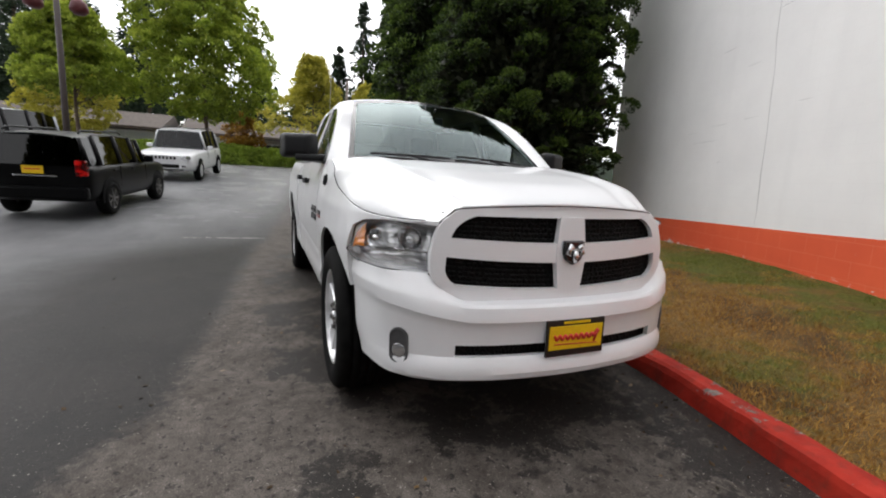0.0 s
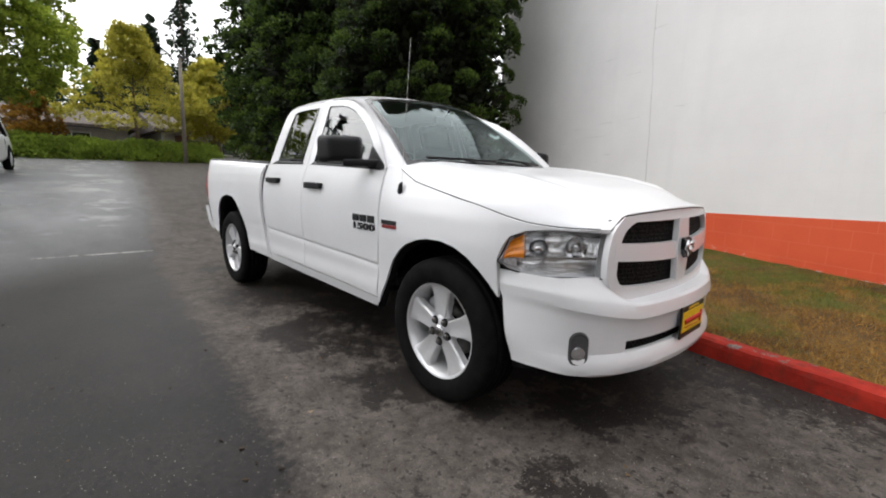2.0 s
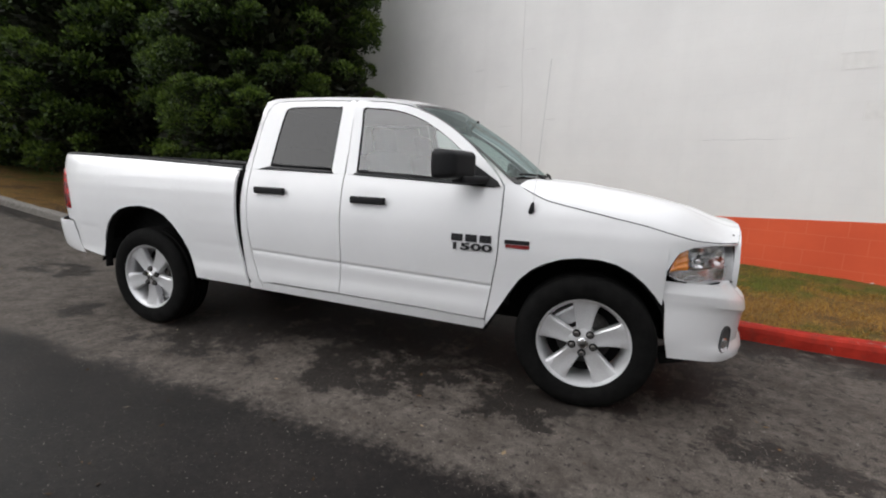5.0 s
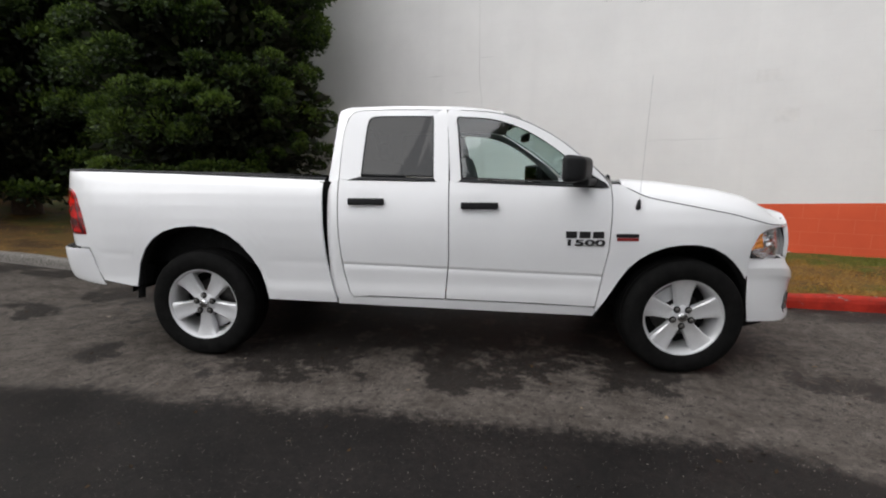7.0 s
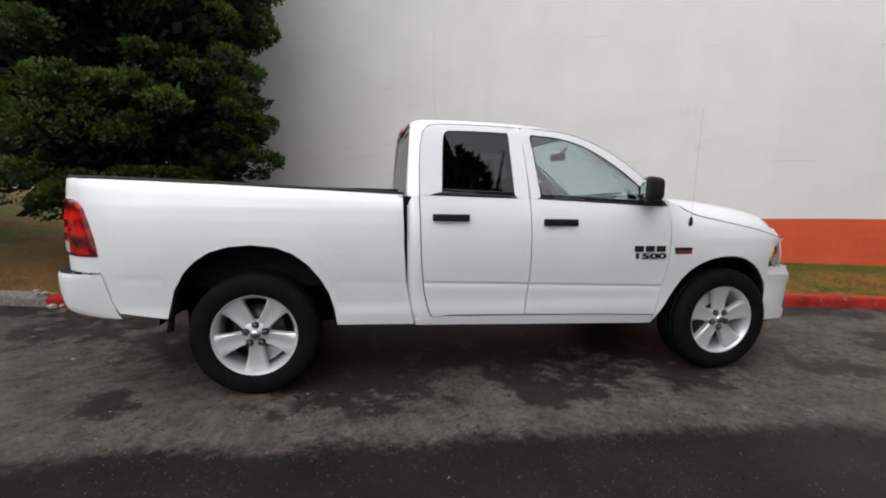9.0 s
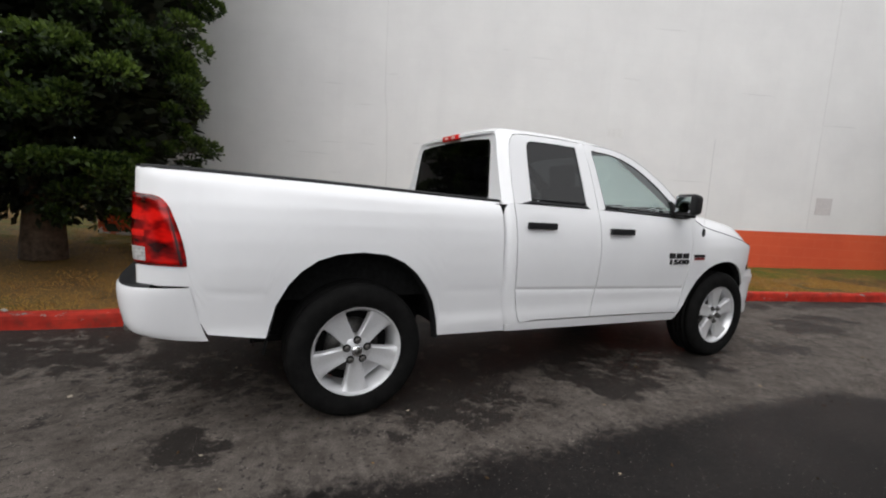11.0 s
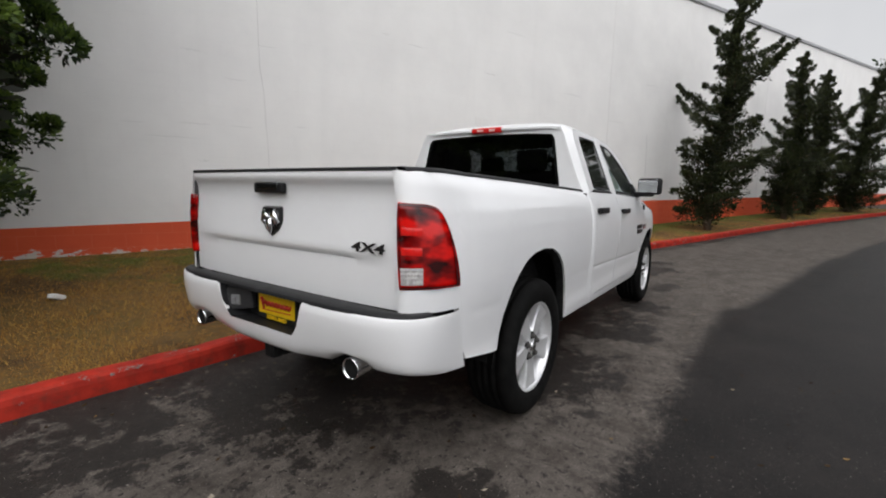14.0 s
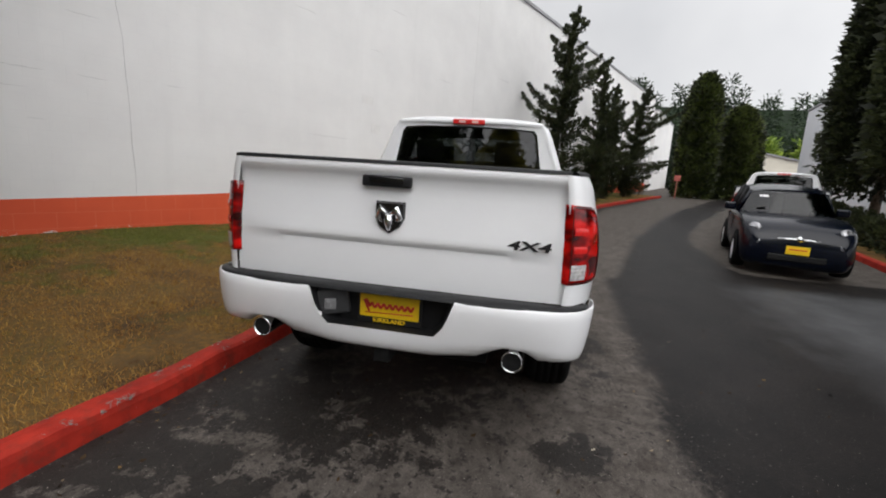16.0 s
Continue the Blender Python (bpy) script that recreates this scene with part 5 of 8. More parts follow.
grille = sharp(part("grille_surround", bm, WHITE, truck, "white crosshair grille frame"), 40)
bm = gsheet(lambda z: (-0.61, 0.61), [0.75, 0.82, 0.9, 1.0, 1.06, 1.105], -0.035, MESHBLACK, "", truck, flange=-0.01)
part("grille_mesh", bm, MESHBLACK, grille, "black mesh grille insert", True)
# bars of the mesh
for zc in (0.79, 0.812, 0.834, 0.856, 0.878, 1.0, 1.022, 1.044, 1.066, 1.088):
    bm = bmesh.new()
    add_tube(bm, [(gx_at(y, -0.026 - 0.06 * max(0, zc - 0.91)), y, zc + bow(y, zc)) for y in np.linspace(-0.6, 0.6, 13)], 0.004, 5)
    part("mesh_bar", bm, MESHBLACK, grille)


def shield(name, x, z, w, h, face, parent, mats):
    """A shield-shaped badge: dark field with a bright plain crest."""
    out = [(-0.5, 0.5), (0.5, 0.5), (0.5, 0.0), (0.36, -0.28), (0.0, -0.5), (-0.36, -0.28), (-0.5, 0.0)]
    bm = bmesh.new()
    a = [bm.verts.new((x, p * w, z + q * h)) for p, q in out]
    b = [bm.verts.new((x + face * 0.02, p * w * 0.9, z + q * h * 0.9)) for p, q in out]
    bm.faces.new(b)
    for i in range(len(out)):
        bm.faces.new((a[i], a[(i + 1) % 7], b[(i + 1) % 7], b[i]))
    em = part(name, bm, mats[0], parent, "chrome shield emblem")
    bm = bmesh.new()
    for q in (-1, 1):
        add_tube(bm, [(x + face * 0.022, q * 0.05 * w, z + 0.1 * h), (x + face * 0.026, q * 0.28 * w, z + 0.3 * h), (x + face * 0.024, q * 0.36 * w, z + 0.02 * h), (x + face * 0.022, q * 0.2 * w, z - 0.12 * h)], [0.10 * w, 0.13 * w, 0.11 * w, 0.05 * w], 8)
    add_tube(bm, [(x + face * 0.022, 0, z + 0.1 * h), (x + face * 0.026, 0, z - 0.12 * h), (x + face * 0.022, 0, z - 0.36 * h)], [0.14 * w, 0.15 * w, 0.07 * w], 8)
    part("crest", bm, mats[1], em, "", True)


shield("front_emblem", 4.497, 0.936, 0.110, 0.115, 1, truck, (GLOSSBLACK, CHROME))

# headlights
HL = [(4.366, 0.650), (4.28, 0.757), (4.19, 0.845), (4.10, 0.903), (4.035, 0.932), (3.983, 0.948)]
HLO = [0.829, 0.829, 0.833, 0.842, 0.856, 0.885]
HHI = [1.052, 1.058, 1.056, 1.044, 1.012, 0.905]
for s in (-1, 1):
    def hl(a, v, off=0.0):
        x, y = along(HL, a)
        lo, hi = float(np.interp(a, np.linspace(0, 1, 6), HLO)), float(np.interp(a, np.linspace(0, 1, 6), HHI))
        z = lerp(lo, hi, v)
        lean = 0.05 * max(0, z - 0.86) / 0.27 * (1 - 0.5 * a)
        bulge = 0.012 * math.sin(math.pi * v)
        d = off + bulge
        if a < 0.3:
            # the inner end follows the grille frame
            yn = grille_out(min(z, 1.10)) - 0.008
            x += 0.24 * (y * y - lerp(yn, y, a / 0.3) ** 2) + 0.012 * (1 - a / 0.3)
            y = lerp(yn, y, a / 0.3)
        return (x - lean * 0.6 + d * (0.8 - 0.6 * a), s * (y - 0.012 * v + d * (0.3 + 0.7 * a)), z)
    bm = grid_bm([[hl(i / 20, j / 8, -0.06) for j in range(9)] for i in range(21)])
    lamp = part("headlight", bm, REFLECTOR, truck, "clear headlight with amber turn lamp", True)
    bm = bmesh.new()
    edge0 = [hl(i / 20, 0) for i in range(21)] + [hl(1, j / 8) for j in range(1, 9)] + [hl(1 - i / 20, 1) for i in range(1, 21)] + [hl(0, 1 - j / 8) for j in range(1, 8)]
    edge1 = [hl(i / 20, 0, -0.065) for i in range(21)] + [hl(1, j / 8, -0.065) for j in range(1, 9)] + [hl(1 - i / 20, 1, -0.065) for i in range(1, 21)] + [hl(0, 1 - j / 8, -0.065) for j in range(1, 8)]
    ring_bm(edge0, edge1, 1, None, True, bm)
    part("housing", bm, simple("lamp_housing", (0.55, 0.55, 0.56), 0.3, 0.5), lamp)
    bm = bmesh.new()
    add_tube(bm, [Vector(p) for p in edge0] + [Vector(edge0[0])], 0.0045, 6, False)
    part("lamp_gasket", bm, GLOSSBLACK, lamp, "black rubber edge", True)
    for a, v, r in ((0.22, 0.62, 0.056), (0.47, 0.58, 0.046)):
        bm = bmesh.new()
        c, o = Vector(hl(a, v, -0.055)), Vector(hl(a, v, -0.005))
        d = (o - c).normalized()
        add_tube(bm, [c - d * 0.01, c + d * 0.005, c + d * 0.03], [0.02, r * 0.6, r], 20, False)
        add_tube(bm, [c - d * 0.01, c + d * 0.03], [0.018, 0.016], 12)
        part("lamp_bowl", bm, CHROME, lamp, "chrome lamp bowl", True)
    bm = grid_bm([[hl(lerp(0.60, 0.93, i / 6), lerp(0.36, 0.92 - 0.06 * i / 6, j / 6), -0.025 + 0.006 * (j % 2)) for j in range(7)] for i in range(7)])
    part("turn_lamp", bm, AMBER, lamp, "amber turn lamp")
    bm = grid_bm([[hl(lerp(0.70, 0.92, i / 4), lerp(0.12, 0.32, j / 3), -0.02) for j in range(4)] for i in range(5)])
    part("side_marker", bm, CLEARPLASTIC, lamp, "clear side marker")
    bm = bmesh.new()
    add_tube(bm, [hl(a, 0.40, -0.03) for a in np.linspace(0.05, 0.62, 8)], 0.006, 6)
    part("lamp_divider", bm, CHROME, lamp)
    bm = grid_bm([[hl(i / 20, j / 8) for j in range(9)] for i in range(21)])
    g = part("lamp_lens", bm, LENS, lamp, "clear lens", True)
    g.visible_shadow = False

# front bumper
BP = [(4.575, 0.0), (4.572, 0.12), (4.56, 0.26), (4.54, 0.40), (4.51, 0.52), (4.465, 0.64), (4.40, 0.75), (4.32, 0.845), (4.23, 0.895), (4.14, 0.918), (4.06, 0.927), (3.98, 0.932)]
bz = [0.835, 0.81, 0.78, 0.75, 0.725, 0.70, 0.665, 0.64, 0.625, 0.605, 0.565, 0.53, 0.475, 0.46, 0.435, 0.405, 0.378, 0.362]
bo = [0.098, 0.076, 0.055, 0.037, 0.023, 0.013, 0.004, 0.0, 0.009, 0.015, 0.020, 0.022, 0.024, 0.012, 0.0, -0.006, 0.002, 0.03]
rows = []
BY = [-0.932] + [y for y in np.linspace(-0.918, 0.918, 53)] + [0.932]
bpx = [p[0] for p in BP]
bpy_ = [p[1] for p in BP]


def bumper_at(y, z, off=0.0):
    a = abs(y)
    if a > 0.925:
        x = float(np.interp(z, [0.36, 0.43, 0.50, 0.62, 0.73], [4.072, 4.058, 4.041, 4.019, 3.981]))
    else:
        x = float(np.interp(a, bpy_, bpx))
    o = float(np.interp(-z, [-q for q in bz], bo))
    o *= float(np.interp(a, [0, 0.75, 0.88, 0.93], [1.0, 0.95, 0.8 if z < 0.7 else 0.35, 0.12]))
    tuck = float(np.interp(z, [0.36, 0.43, 0.50, 0.62, 0.73], [0.055, 0.045, 0.025, 0.016, 0.0])) * min(1.0, max(0.0, (a - 0.72) / 0.2))
    out = max(0.0, 1 - (a / 1.0) ** 5)
    return (x - o * (0.25 + 0.75 * out) + off * (0.25 + 0.75 * out), y * (1 - tuck) - math.copysign(o * (1 - out) * 0.9, y) + math.copysign(off * (1 - out), y), z)


for z in bz:
    row = []
    for y in BY:
        zz = z
        if z > 0.712 and abs(y) < 0.66:
            zz = 0.712 + (z - 0.712) * (0.0 if abs(y) < 0.52 else (abs(y) - 0.52) / 0.14)
        # the upper edge of the face climbs towards the wheel
        lift = float(np.interp(z, [0.54, 0.62, 0.70, 0.80], [0.0, 1.0, 0.8, 0.0])) * 0.085 * min(1.0, max(0.0, (abs(y) - 0.5) / 0.42)) ** 1.3
        if z < 0.5:
            zz = z + 0.035 * max(0.0, (abs(y) - 0.6) / 0.4) * (0.5 - z) / 0.12 * 0.6
        if z > 0.77:
            zz += 0.012 * min(1.0, max(0.0, (abs(y) - 0.84) / 0.08)) * (z - 0.77) / 0.065
        x, yy, zb = bumper_at(y, zz)
        if zz < z and z > 0.712:
            # shelf that runs back under the grille
            back = float(np.interp(-z, [-q for q in bz], bo)) - float(np.interp(-zz, [-q for q in bz], bo))
            x -= 1.5 * back
            zb += 0.12 * back
        row.append((x, yy, zb + lift))
    rows.append(row)
slot = lambda i, j: bz[i] <= 0.531 and bz[i + 1] >= 0.474 and abs(BY[j]) < 0.59 and abs(BY[j + 1]) < 0.59
bumper = sharp(part("front_bumper", grid_bm(rows, slot, Vector((-0.025, 0, 0))), WHITE, truck, "white painted front bumper"), 26)
bm = grid_bm([[(bumper_at(y, 0.50)[0] - 0.045, y, z) for y in np.linspace(-0.64, 0.64, 17)] for z in (0.44, 0.56)])
part("lower_grille", bm, MESHBLACK, bumper, "black lower air slot", True)
bm = bmesh.new()
add_box(bm, (4.18, 0, 0.43), (0.30, 1.2, 0.08), None, 0.02)
for side in (-1, 1):
    add_box(bm, (4.09, side * 0.78, 0.375), (0.17, 0.12, 0.075), Matrix.Rotation(radians(-16), 3, "Y"), 0.012)
part("air_dam", bm, UNDER, bumper)
for s in (-1, 1):
    c = Vector(bumper_at(s * 0.795, 0.508, 0.002))
    rot = Matrix.Rotation(s * radians(43), 3, "Z")
    bm = bmesh.new()
    oval = [(0.036 * math.cos(q), 0.036 * math.sin(q) + (0.030 if math.sin(q) > 0 else -0.030)) for q in np.linspace(0, 2 * math.pi, 28, endpoint=False)]
    rings = [[bm.verts.new(c + rot @ Vector((d, p * k2, q * k2))) for p, q in oval] for d, k2 in ((-0.010, 1.28), (0.006, 1.28), (0.009, 1.16), (0.003, 1.04))]
    for r0, r1 in zip(rings, rings[1:]):
        for i in range(28):
            bm.faces.new((r0[i], r0[(i + 1) % 28], r1[(i + 1) % 28], r1[i]))
    bm.faces.new(rings[-1])
    fog = part("fog_lamp", bm, simple("fog_bezel", (0.07, 0.07, 0.072), 0.45, 0.1), bumper, "grey capsule-shaped fog lamp pocket")
    bm = bmesh.new()
    o = c + rot @ Vector((0.002, 0, -0.022))
    add_tube(bm, [o, o + rot @ Vector((0.003, 0, 0)), o + rot @ Vector((0.006, 0, 0))], [0.034, 0.033, 0.024], 18)
    sharp(part("fog_lens", bm, simple("fog_glass", (0.62, 0.62, 0.63), 0.12, 0.8), fog, "round clear fog lens"), 30)


def dealer_plate(x, z, face, parent, label, lower=""):
    """Black frame, yellow plate, red script drawn as a plain wavy bar."""
    yc = -0.02 if face < 0 else 0.0
    bm = bmesh.new()
    add_box(bm, (x, yc, z), (0.012, 0.325, 0.172), None, 0.004)
    pl = part("dealer_plate", bm, PLATE_BLACK, parent, label)
    bm = bmesh.new()
    add_box(bm, (x + face * 0.006, yc, z + 0.002), (0.006, 0.298, 0.112), None, 0.002)
    part("plate_face", bm, PLATE_YELLOW, pl, "yellow plate face")
    bm = bmesh.new()
    add_tube(bm, [(x + face * 0.0095, yc + 0.125 - 0.25 * t, z + 0.004 + 0.010 * math.sin(t * 52) + (0.014 if t < 0.1 else 0)) for t in np.linspace(0, 1, 90)], 0.0075, 5)
    add_tube(bm, [(x + face * 0.0095, yc + 0.128, z + 0.028), (x + face * 0.0095, yc + 0.100, z - 0.028)], 0.006, 5)
    add_tube(bm, [(x + face * 0.0095, yc + 0.12, z - 0.034), (x + face * 0.0095, yc - 0.12, z - 0.026)], 0.003, 5)
    part("script_bar", bm, PLATE_RED, pl, "red script drawn as a bar", True)
    bm = bmesh.new()
    add_box(bm, (x + face * 0.0065, yc, z + 0.072), (0.004, 0.15, 0.012), None, 0.001)
    part("frame_bar", bm, PLATE_YELLOW, pl)
    if lower:
        rot = Matrix(((0, 0, face, 0), (face, 0, 0, 0), (0, 1, 0, 0), (0, 0, 0, 1)))
        text_part("frame_text", lower, 0.028, 0.003, Matrix.Translation((x + face * 0.007, yc, z - 0.070)) @ rot, PLATE_YELLOW, pl, "yellow capitals on the frame", 1.2)
    return pl


p = dealer_plate(4.572, 0.555, 1, truck, "yellow dealer plate in a black frame")

# tailgate
TG_Z = [0.855, 0.88, 0.95, 1.02, 1.055, 1.075, 1.09, 1.11, 1.15, 1.22, 1.29, 1.33, 1.365, 1.383, 1.398, 1.42, 1.436]
TG_X = [-1.122, -1.124, -1.125, -1.123, -1.120, -1.137, -1.139, -1.137, -1.131, -1.122, -1.115, -1.114, -1.119, -1.128, -1.141, -1.143, -1.136]


def tg_x(y, z):
    flat = float(np.interp(z, [0.8, 1.4], [-1.128, -1.122]))
    x = float(np.interp(z, TG_Z, TG_X))
    keep = max(0.0, min(1.0, (0.826 - abs(y)) / 0.3)) if 0.99 < z < 1.12 else 1.0
    return lerp(flat - 0.004, x, keep) + 0.020 * (y / 0.8) ** 4


rows = [[(tg_x(y, z), y * (1.0 if z < 1.2 else lerp(1.0, 0.972, (z - 1.2) / 0.236)), z) for y in np.linspace(-0.824, 0.824, 49)] for z in TG_Z]
tailgate = sharp(part("tailgate", grid_bm(rows, None, Vector((0.03, 0, 0))), WHITE, truck, "white tailgate with a raised top lip"), 40)
bm = grid_bm([[(tg_x(y, 1.436) + d, y, z) for y in np.linspace(-0.805, 0.805, 21)] for d, z in ((-0.006, 1.434), (-0.004, 1.448), (0.05, 1.452), (0.06, 1.43))])
part("tailgate_cap", bm, BLACKPLASTIC, tailgate, "black plastic top cap", True)
bm = bmesh.new()
add_box(bm, (-1.132, 0.02, 1.354), (0.03, 0.24, 0.052), None, 0.012, 3)
hnd = part("tailgate_handle", bm, BLACKPLASTIC, tailgate, "black tailgate handle", True)
bm = bmesh.new()
add_box(bm, (-1.147, 0.02, 1.360), (0.012, 0.17, 0.030), None, 0.005, 2)
part("latch_paddle", bm, GLOSSBLACK, hnd, "", True)
shield("rear_emblem", -1.125, 1.185, 0.145, 0.155, -1, truck, (GLOSSBLACK, CHROME))
rot = Matrix(((0, 0, -1, 0), (-1, 0, 0, 0), (0, 1, 0, 0), (0, 0, 0, 1)))
text_part("drive_badge", "4X4", 0.058, 0.002, Matrix.Translation((-1.130, -0.655, 1.108)) @ rot @ Matrix(((1, 0.25, 0, 0), (0, 1, 0, 0), (0, 0, 1, 0), (0, 0, 0, 1))), BADGE, tailgate, "dark chrome 4X4 badge", 1.95)

# taillights wrap round the corner
for s in (-1, 1):
    def tl(a, v, off):
        lim = lerp(-0.898, -0.972, v ** 1.2)
        pts = [(-1.124, 0.832), (-1.112, 0.856), (-1.095, 0.874), (-1.06, 0.902), (-1.01, 0.932), (lim, bed_w(lim, lerp(0.955, 1.30, v)))]
        x, y = along(pts, a)
        z = lerp(0.953, 1.308 - 0.01 * a - 0.055 * max(0.0, (a - 0.62) / 0.38) ** 2.2, v)
        w = bed_w(x, z) if a > 0.55 else y
        t = min(1, max(0, (a - 0.4) / 0.3))
        y = lerp(y, w, t) - (1 - t) * 0.012 * v
        bul = off * math.sin(math.pi * min(1, max(0, v * 0.9 + 0.05))) ** 0.4
        return (x - bul * (1 - a) * 0.9, s * (y + bul * (0.2 + 0.8 * a)), z)
    bm = grid_bm([[tl(i / 14, j / 14, 0.016) for j in range(15)] for i in range(15)], None, Vector((0.03, -s * 0.03, 0)))
    lamp = part("taillight", bm, REDLENS, truck, "red taillight with a clear reversing lens", True)
    bm = grid_bm([[tl(lerp(0.06, 0.56, i / 6), lerp(0.06, 0.26, j / 8), 0.021 + 0.002 * (j % 2)) for j in range(9)] for i in range(7)])
    part("reversing_lens", bm, CLEARPLASTIC, lamp, "clear ribbed reversing lens")
    bm = bmesh.new()
    edge0 = [tl(i / 14, 0, 0.012) for i in range(15)] + [tl(1, j / 14, 0.012) for j in range(1, 15)] + [tl(1 - i / 14, 1, 0.012) for i in range(1, 15)] + [tl(0, 1 - j / 14, 0.012) for j in range(1, 14)]
    edge1 = [tl(lerp(0.04, 0.96, i / 14), 0.03, 0.020) for i in range(15)] + [tl(0.96, lerp(0.03, 0.97, j / 14), 0.020) for j in range(1, 15)] + [tl(lerp(0.96, 0.04, i / 14), 0.97, 0.020) for i in range(1, 15)] + [tl(0.04, lerp(0.97, 0.03, j / 14), 0.020) for j in range(1, 14)]
    ring_bm(edge0, edge1, 1, None, True, bm)
    part("lamp_rim", bm, simple("dark_red_rim", (0.020, 0.002, 0.002), 0.3), lamp, "dark red rim", True)
    for v in (0.45, 0.68):
        bm = grid_bm([[tl(lerp(0.10, 0.55, i / 5), v + 0.045 * (j - 1), 0.020 + 0.004 * (j == 1)) for j in range(3)] for i in range(6)])
        part("lamp_band", bm, simple("bright_red", (0.62, 0.010, 0.007), 0.15), lamp, "bright red reflector band", True)

def rounder_line(pts):
    out = [pts[0]]
    for a, b in zip(pts, pts[1:]):
        out += [(lerp(a[0], b[0], 0.25), lerp(a[1], b[1], 0.25)), (lerp(a[0], b[0], 0.75), lerp(a[1], b[1], 0.75))]
    return out + [pts[-1]]


# rear bumper
RB = [(-1.245, 0.0), (-1.243, 0.45), (-1.232, 0.68), (-1.205, 0.83), (-1.16, 0.92), (-1.09, 0.975), (-1.0, 0.998), (-0.90, 1.003), (-0.82, 1.0)]
rz = [0.845, 0.835, 0.80, 0.76, 0.72, 0.668, 0.65, 0.63, 0.612, 0.60, 0.592]
ro = [0.012, 0.002, 0.0, 0.003, 0.010, 0.022, 0.028, 0.038, 0.052, 0.072, 0.10]
rows = []
for z, o in zip(rz, ro):
    row = []
    edge_y = float(np.interp(z, [0.66, 0.69, 0.73, 0.845], [0.255, 0.285, 0.312, 0.352]))
    end = float(np.interp(z, [0.55, 0.69, 0.845], [-0.826, -0.876, -0.912]))
    under = float(np.interp(z, [0.55, 0.60, 0.69, 0.83], [0.040, 0.026, 0.012, 0.0]))
    ys = []
    corner = [(end, 0.972), (-0.95, 0.979), (-1.02, 0.974), (-1.07, 0.961), (-1.11, 0.941), (-1.15, 0.908), (-1.18, 0.868), (-1.205, 0.815), (-1.223, 0.745), (-1.232, 0.68), (-1.239, 0.58), (-1.243, 0.46)]
    tmp = [(x, y) for x, y in corner] + [(-1.244, edge_y), (-1.245, edge_y * 0.6), (-1.245, 0.0)]
    full = [(x, -y) for x, y in tmp] + [(x, y) for x, y in tmp[:-1]][::-1]
    for x, y in full:
        out = min(1.0, (abs(y) / 1.0) ** 6)
        zz = z
        if z < 0.655:
            zz += 0.062 * max(0, 1 - ((abs(y) - 0.62) / 0.10) ** 2) * (0.655 - z) / 0.063
        if z < 0.70:
            zz -= 0.040 * min(1.0, max(0.0, (x + 1.12) / 0.26)) * (0.70 - z) / 0.11
        pull = min(1.0, max(0.0, (-0.84 - x) / 0.2))
        mid = max(0.0, 1 - (abs(y) / 0.52) ** 4)
        if z < 0.668:
            zz -= 0.028 * mid * (0.668 - z) / 0.076
        row.append((x + o * (1 - out) * (1 - 0.5 * mid), y - math.copysign(o * out * 0.25 * pull + under * out, y), zz))
    rows.append(row)
ncol = len(rows[0])
mid0, mid1 = 12, ncol - 13
skip = lambda i, j: rz[i + 1] >= 0.66 and mid0 <= j < mid1
rbump = sharp(part("rear_bumper", grid_bm(rows, skip, Vector((0.03, 0, 0))), WHITE, truck, "white painted rear bumper"), 42)
for s in (-1, 1):
    bm = bmesh.new()
    add_tube(bm, [(x, s * (bed_w(x, z) - 0.004), z) for x, z in ((-0.897, 0.838), (-0.884, 0.77), (-0.864, 0.69), (-0.846, 0.635))], 0.0045, 6)
    part("bumper_seam", bm, UNDER, rbump, "dark seam beside the load bed")
# black step pad on top and the plate recess
padrows = []
PAD = rounder_line([(-1.055, 0.950), (-1.10, 0.935), (-1.15, 0.900), (-1.20, 0.815), (-1.228, 0.68), (-1.241, 0.5), (-1.243, 0.25), (-1.243, 0.0)])
PAD = [(x, -y) for x, y in PAD] + [(x, y) for x, y in PAD[::-1]]
for d, z in ((0.004, 0.840), (0.008, 0.852), (0.014, 0.856), (0.115, 0.856), (0.135, 0.83)):
    padrows.append([(x + d * (1 - (abs(y) / 1.0) ** 5), y * (1 - 0.55 * d * (abs(y) / 1.0) ** 5), z) for x, y in PAD])
part("step_pad", grid_bm(padrows), BLACKPLASTIC, rbump, "black ribbed step pad", True)
bm = bmesh.new()
rec = [[(-1.243, 0.354, 0.846), (-1.12, 0.325, 0.846), (-1.12, -0.325, 0.846), (-1.243, -0.354, 0.846)], [(-1.2365, 0.305, 0.715), (-1.12, 0.285, 0.715), (-1.12, -0.285, 0.715), (-1.2365, -0.305, 0.715)], [(-1.2325, 0.258, 0.671), (-1.12, 0.24, 0.662), (-1.12, -0.24, 0.662), (-1.2325, -0.258, 0.671)]]
grid_bm(rec, bm=bm)
vs = [bm.verts.new(p) for p in ((-1.2325, 0.258, 0.671), (-1.12, 0.24, 0.662), (-1.12, -0.24, 0.662), (-1.2325, -0.258, 0.671))]
bm.faces.new(vs)
part("plate_recess", bm, BLACKPLASTIC, rbump, "black plastic plate recess")
dealer_plate(-1.136, 0.752, -1, truck, "yellow dealer plate in a black frame", "KIRKLAND")
bm = bmesh.new()
add_box(bm, (-1.165, 0.255, 0.762), (0.05, 0.15, 0.13), Matrix.Rotation(radians(22), 3, "Z") @ Matrix.Rotation(radians(-8), 3, "X"), 0.016, 3)
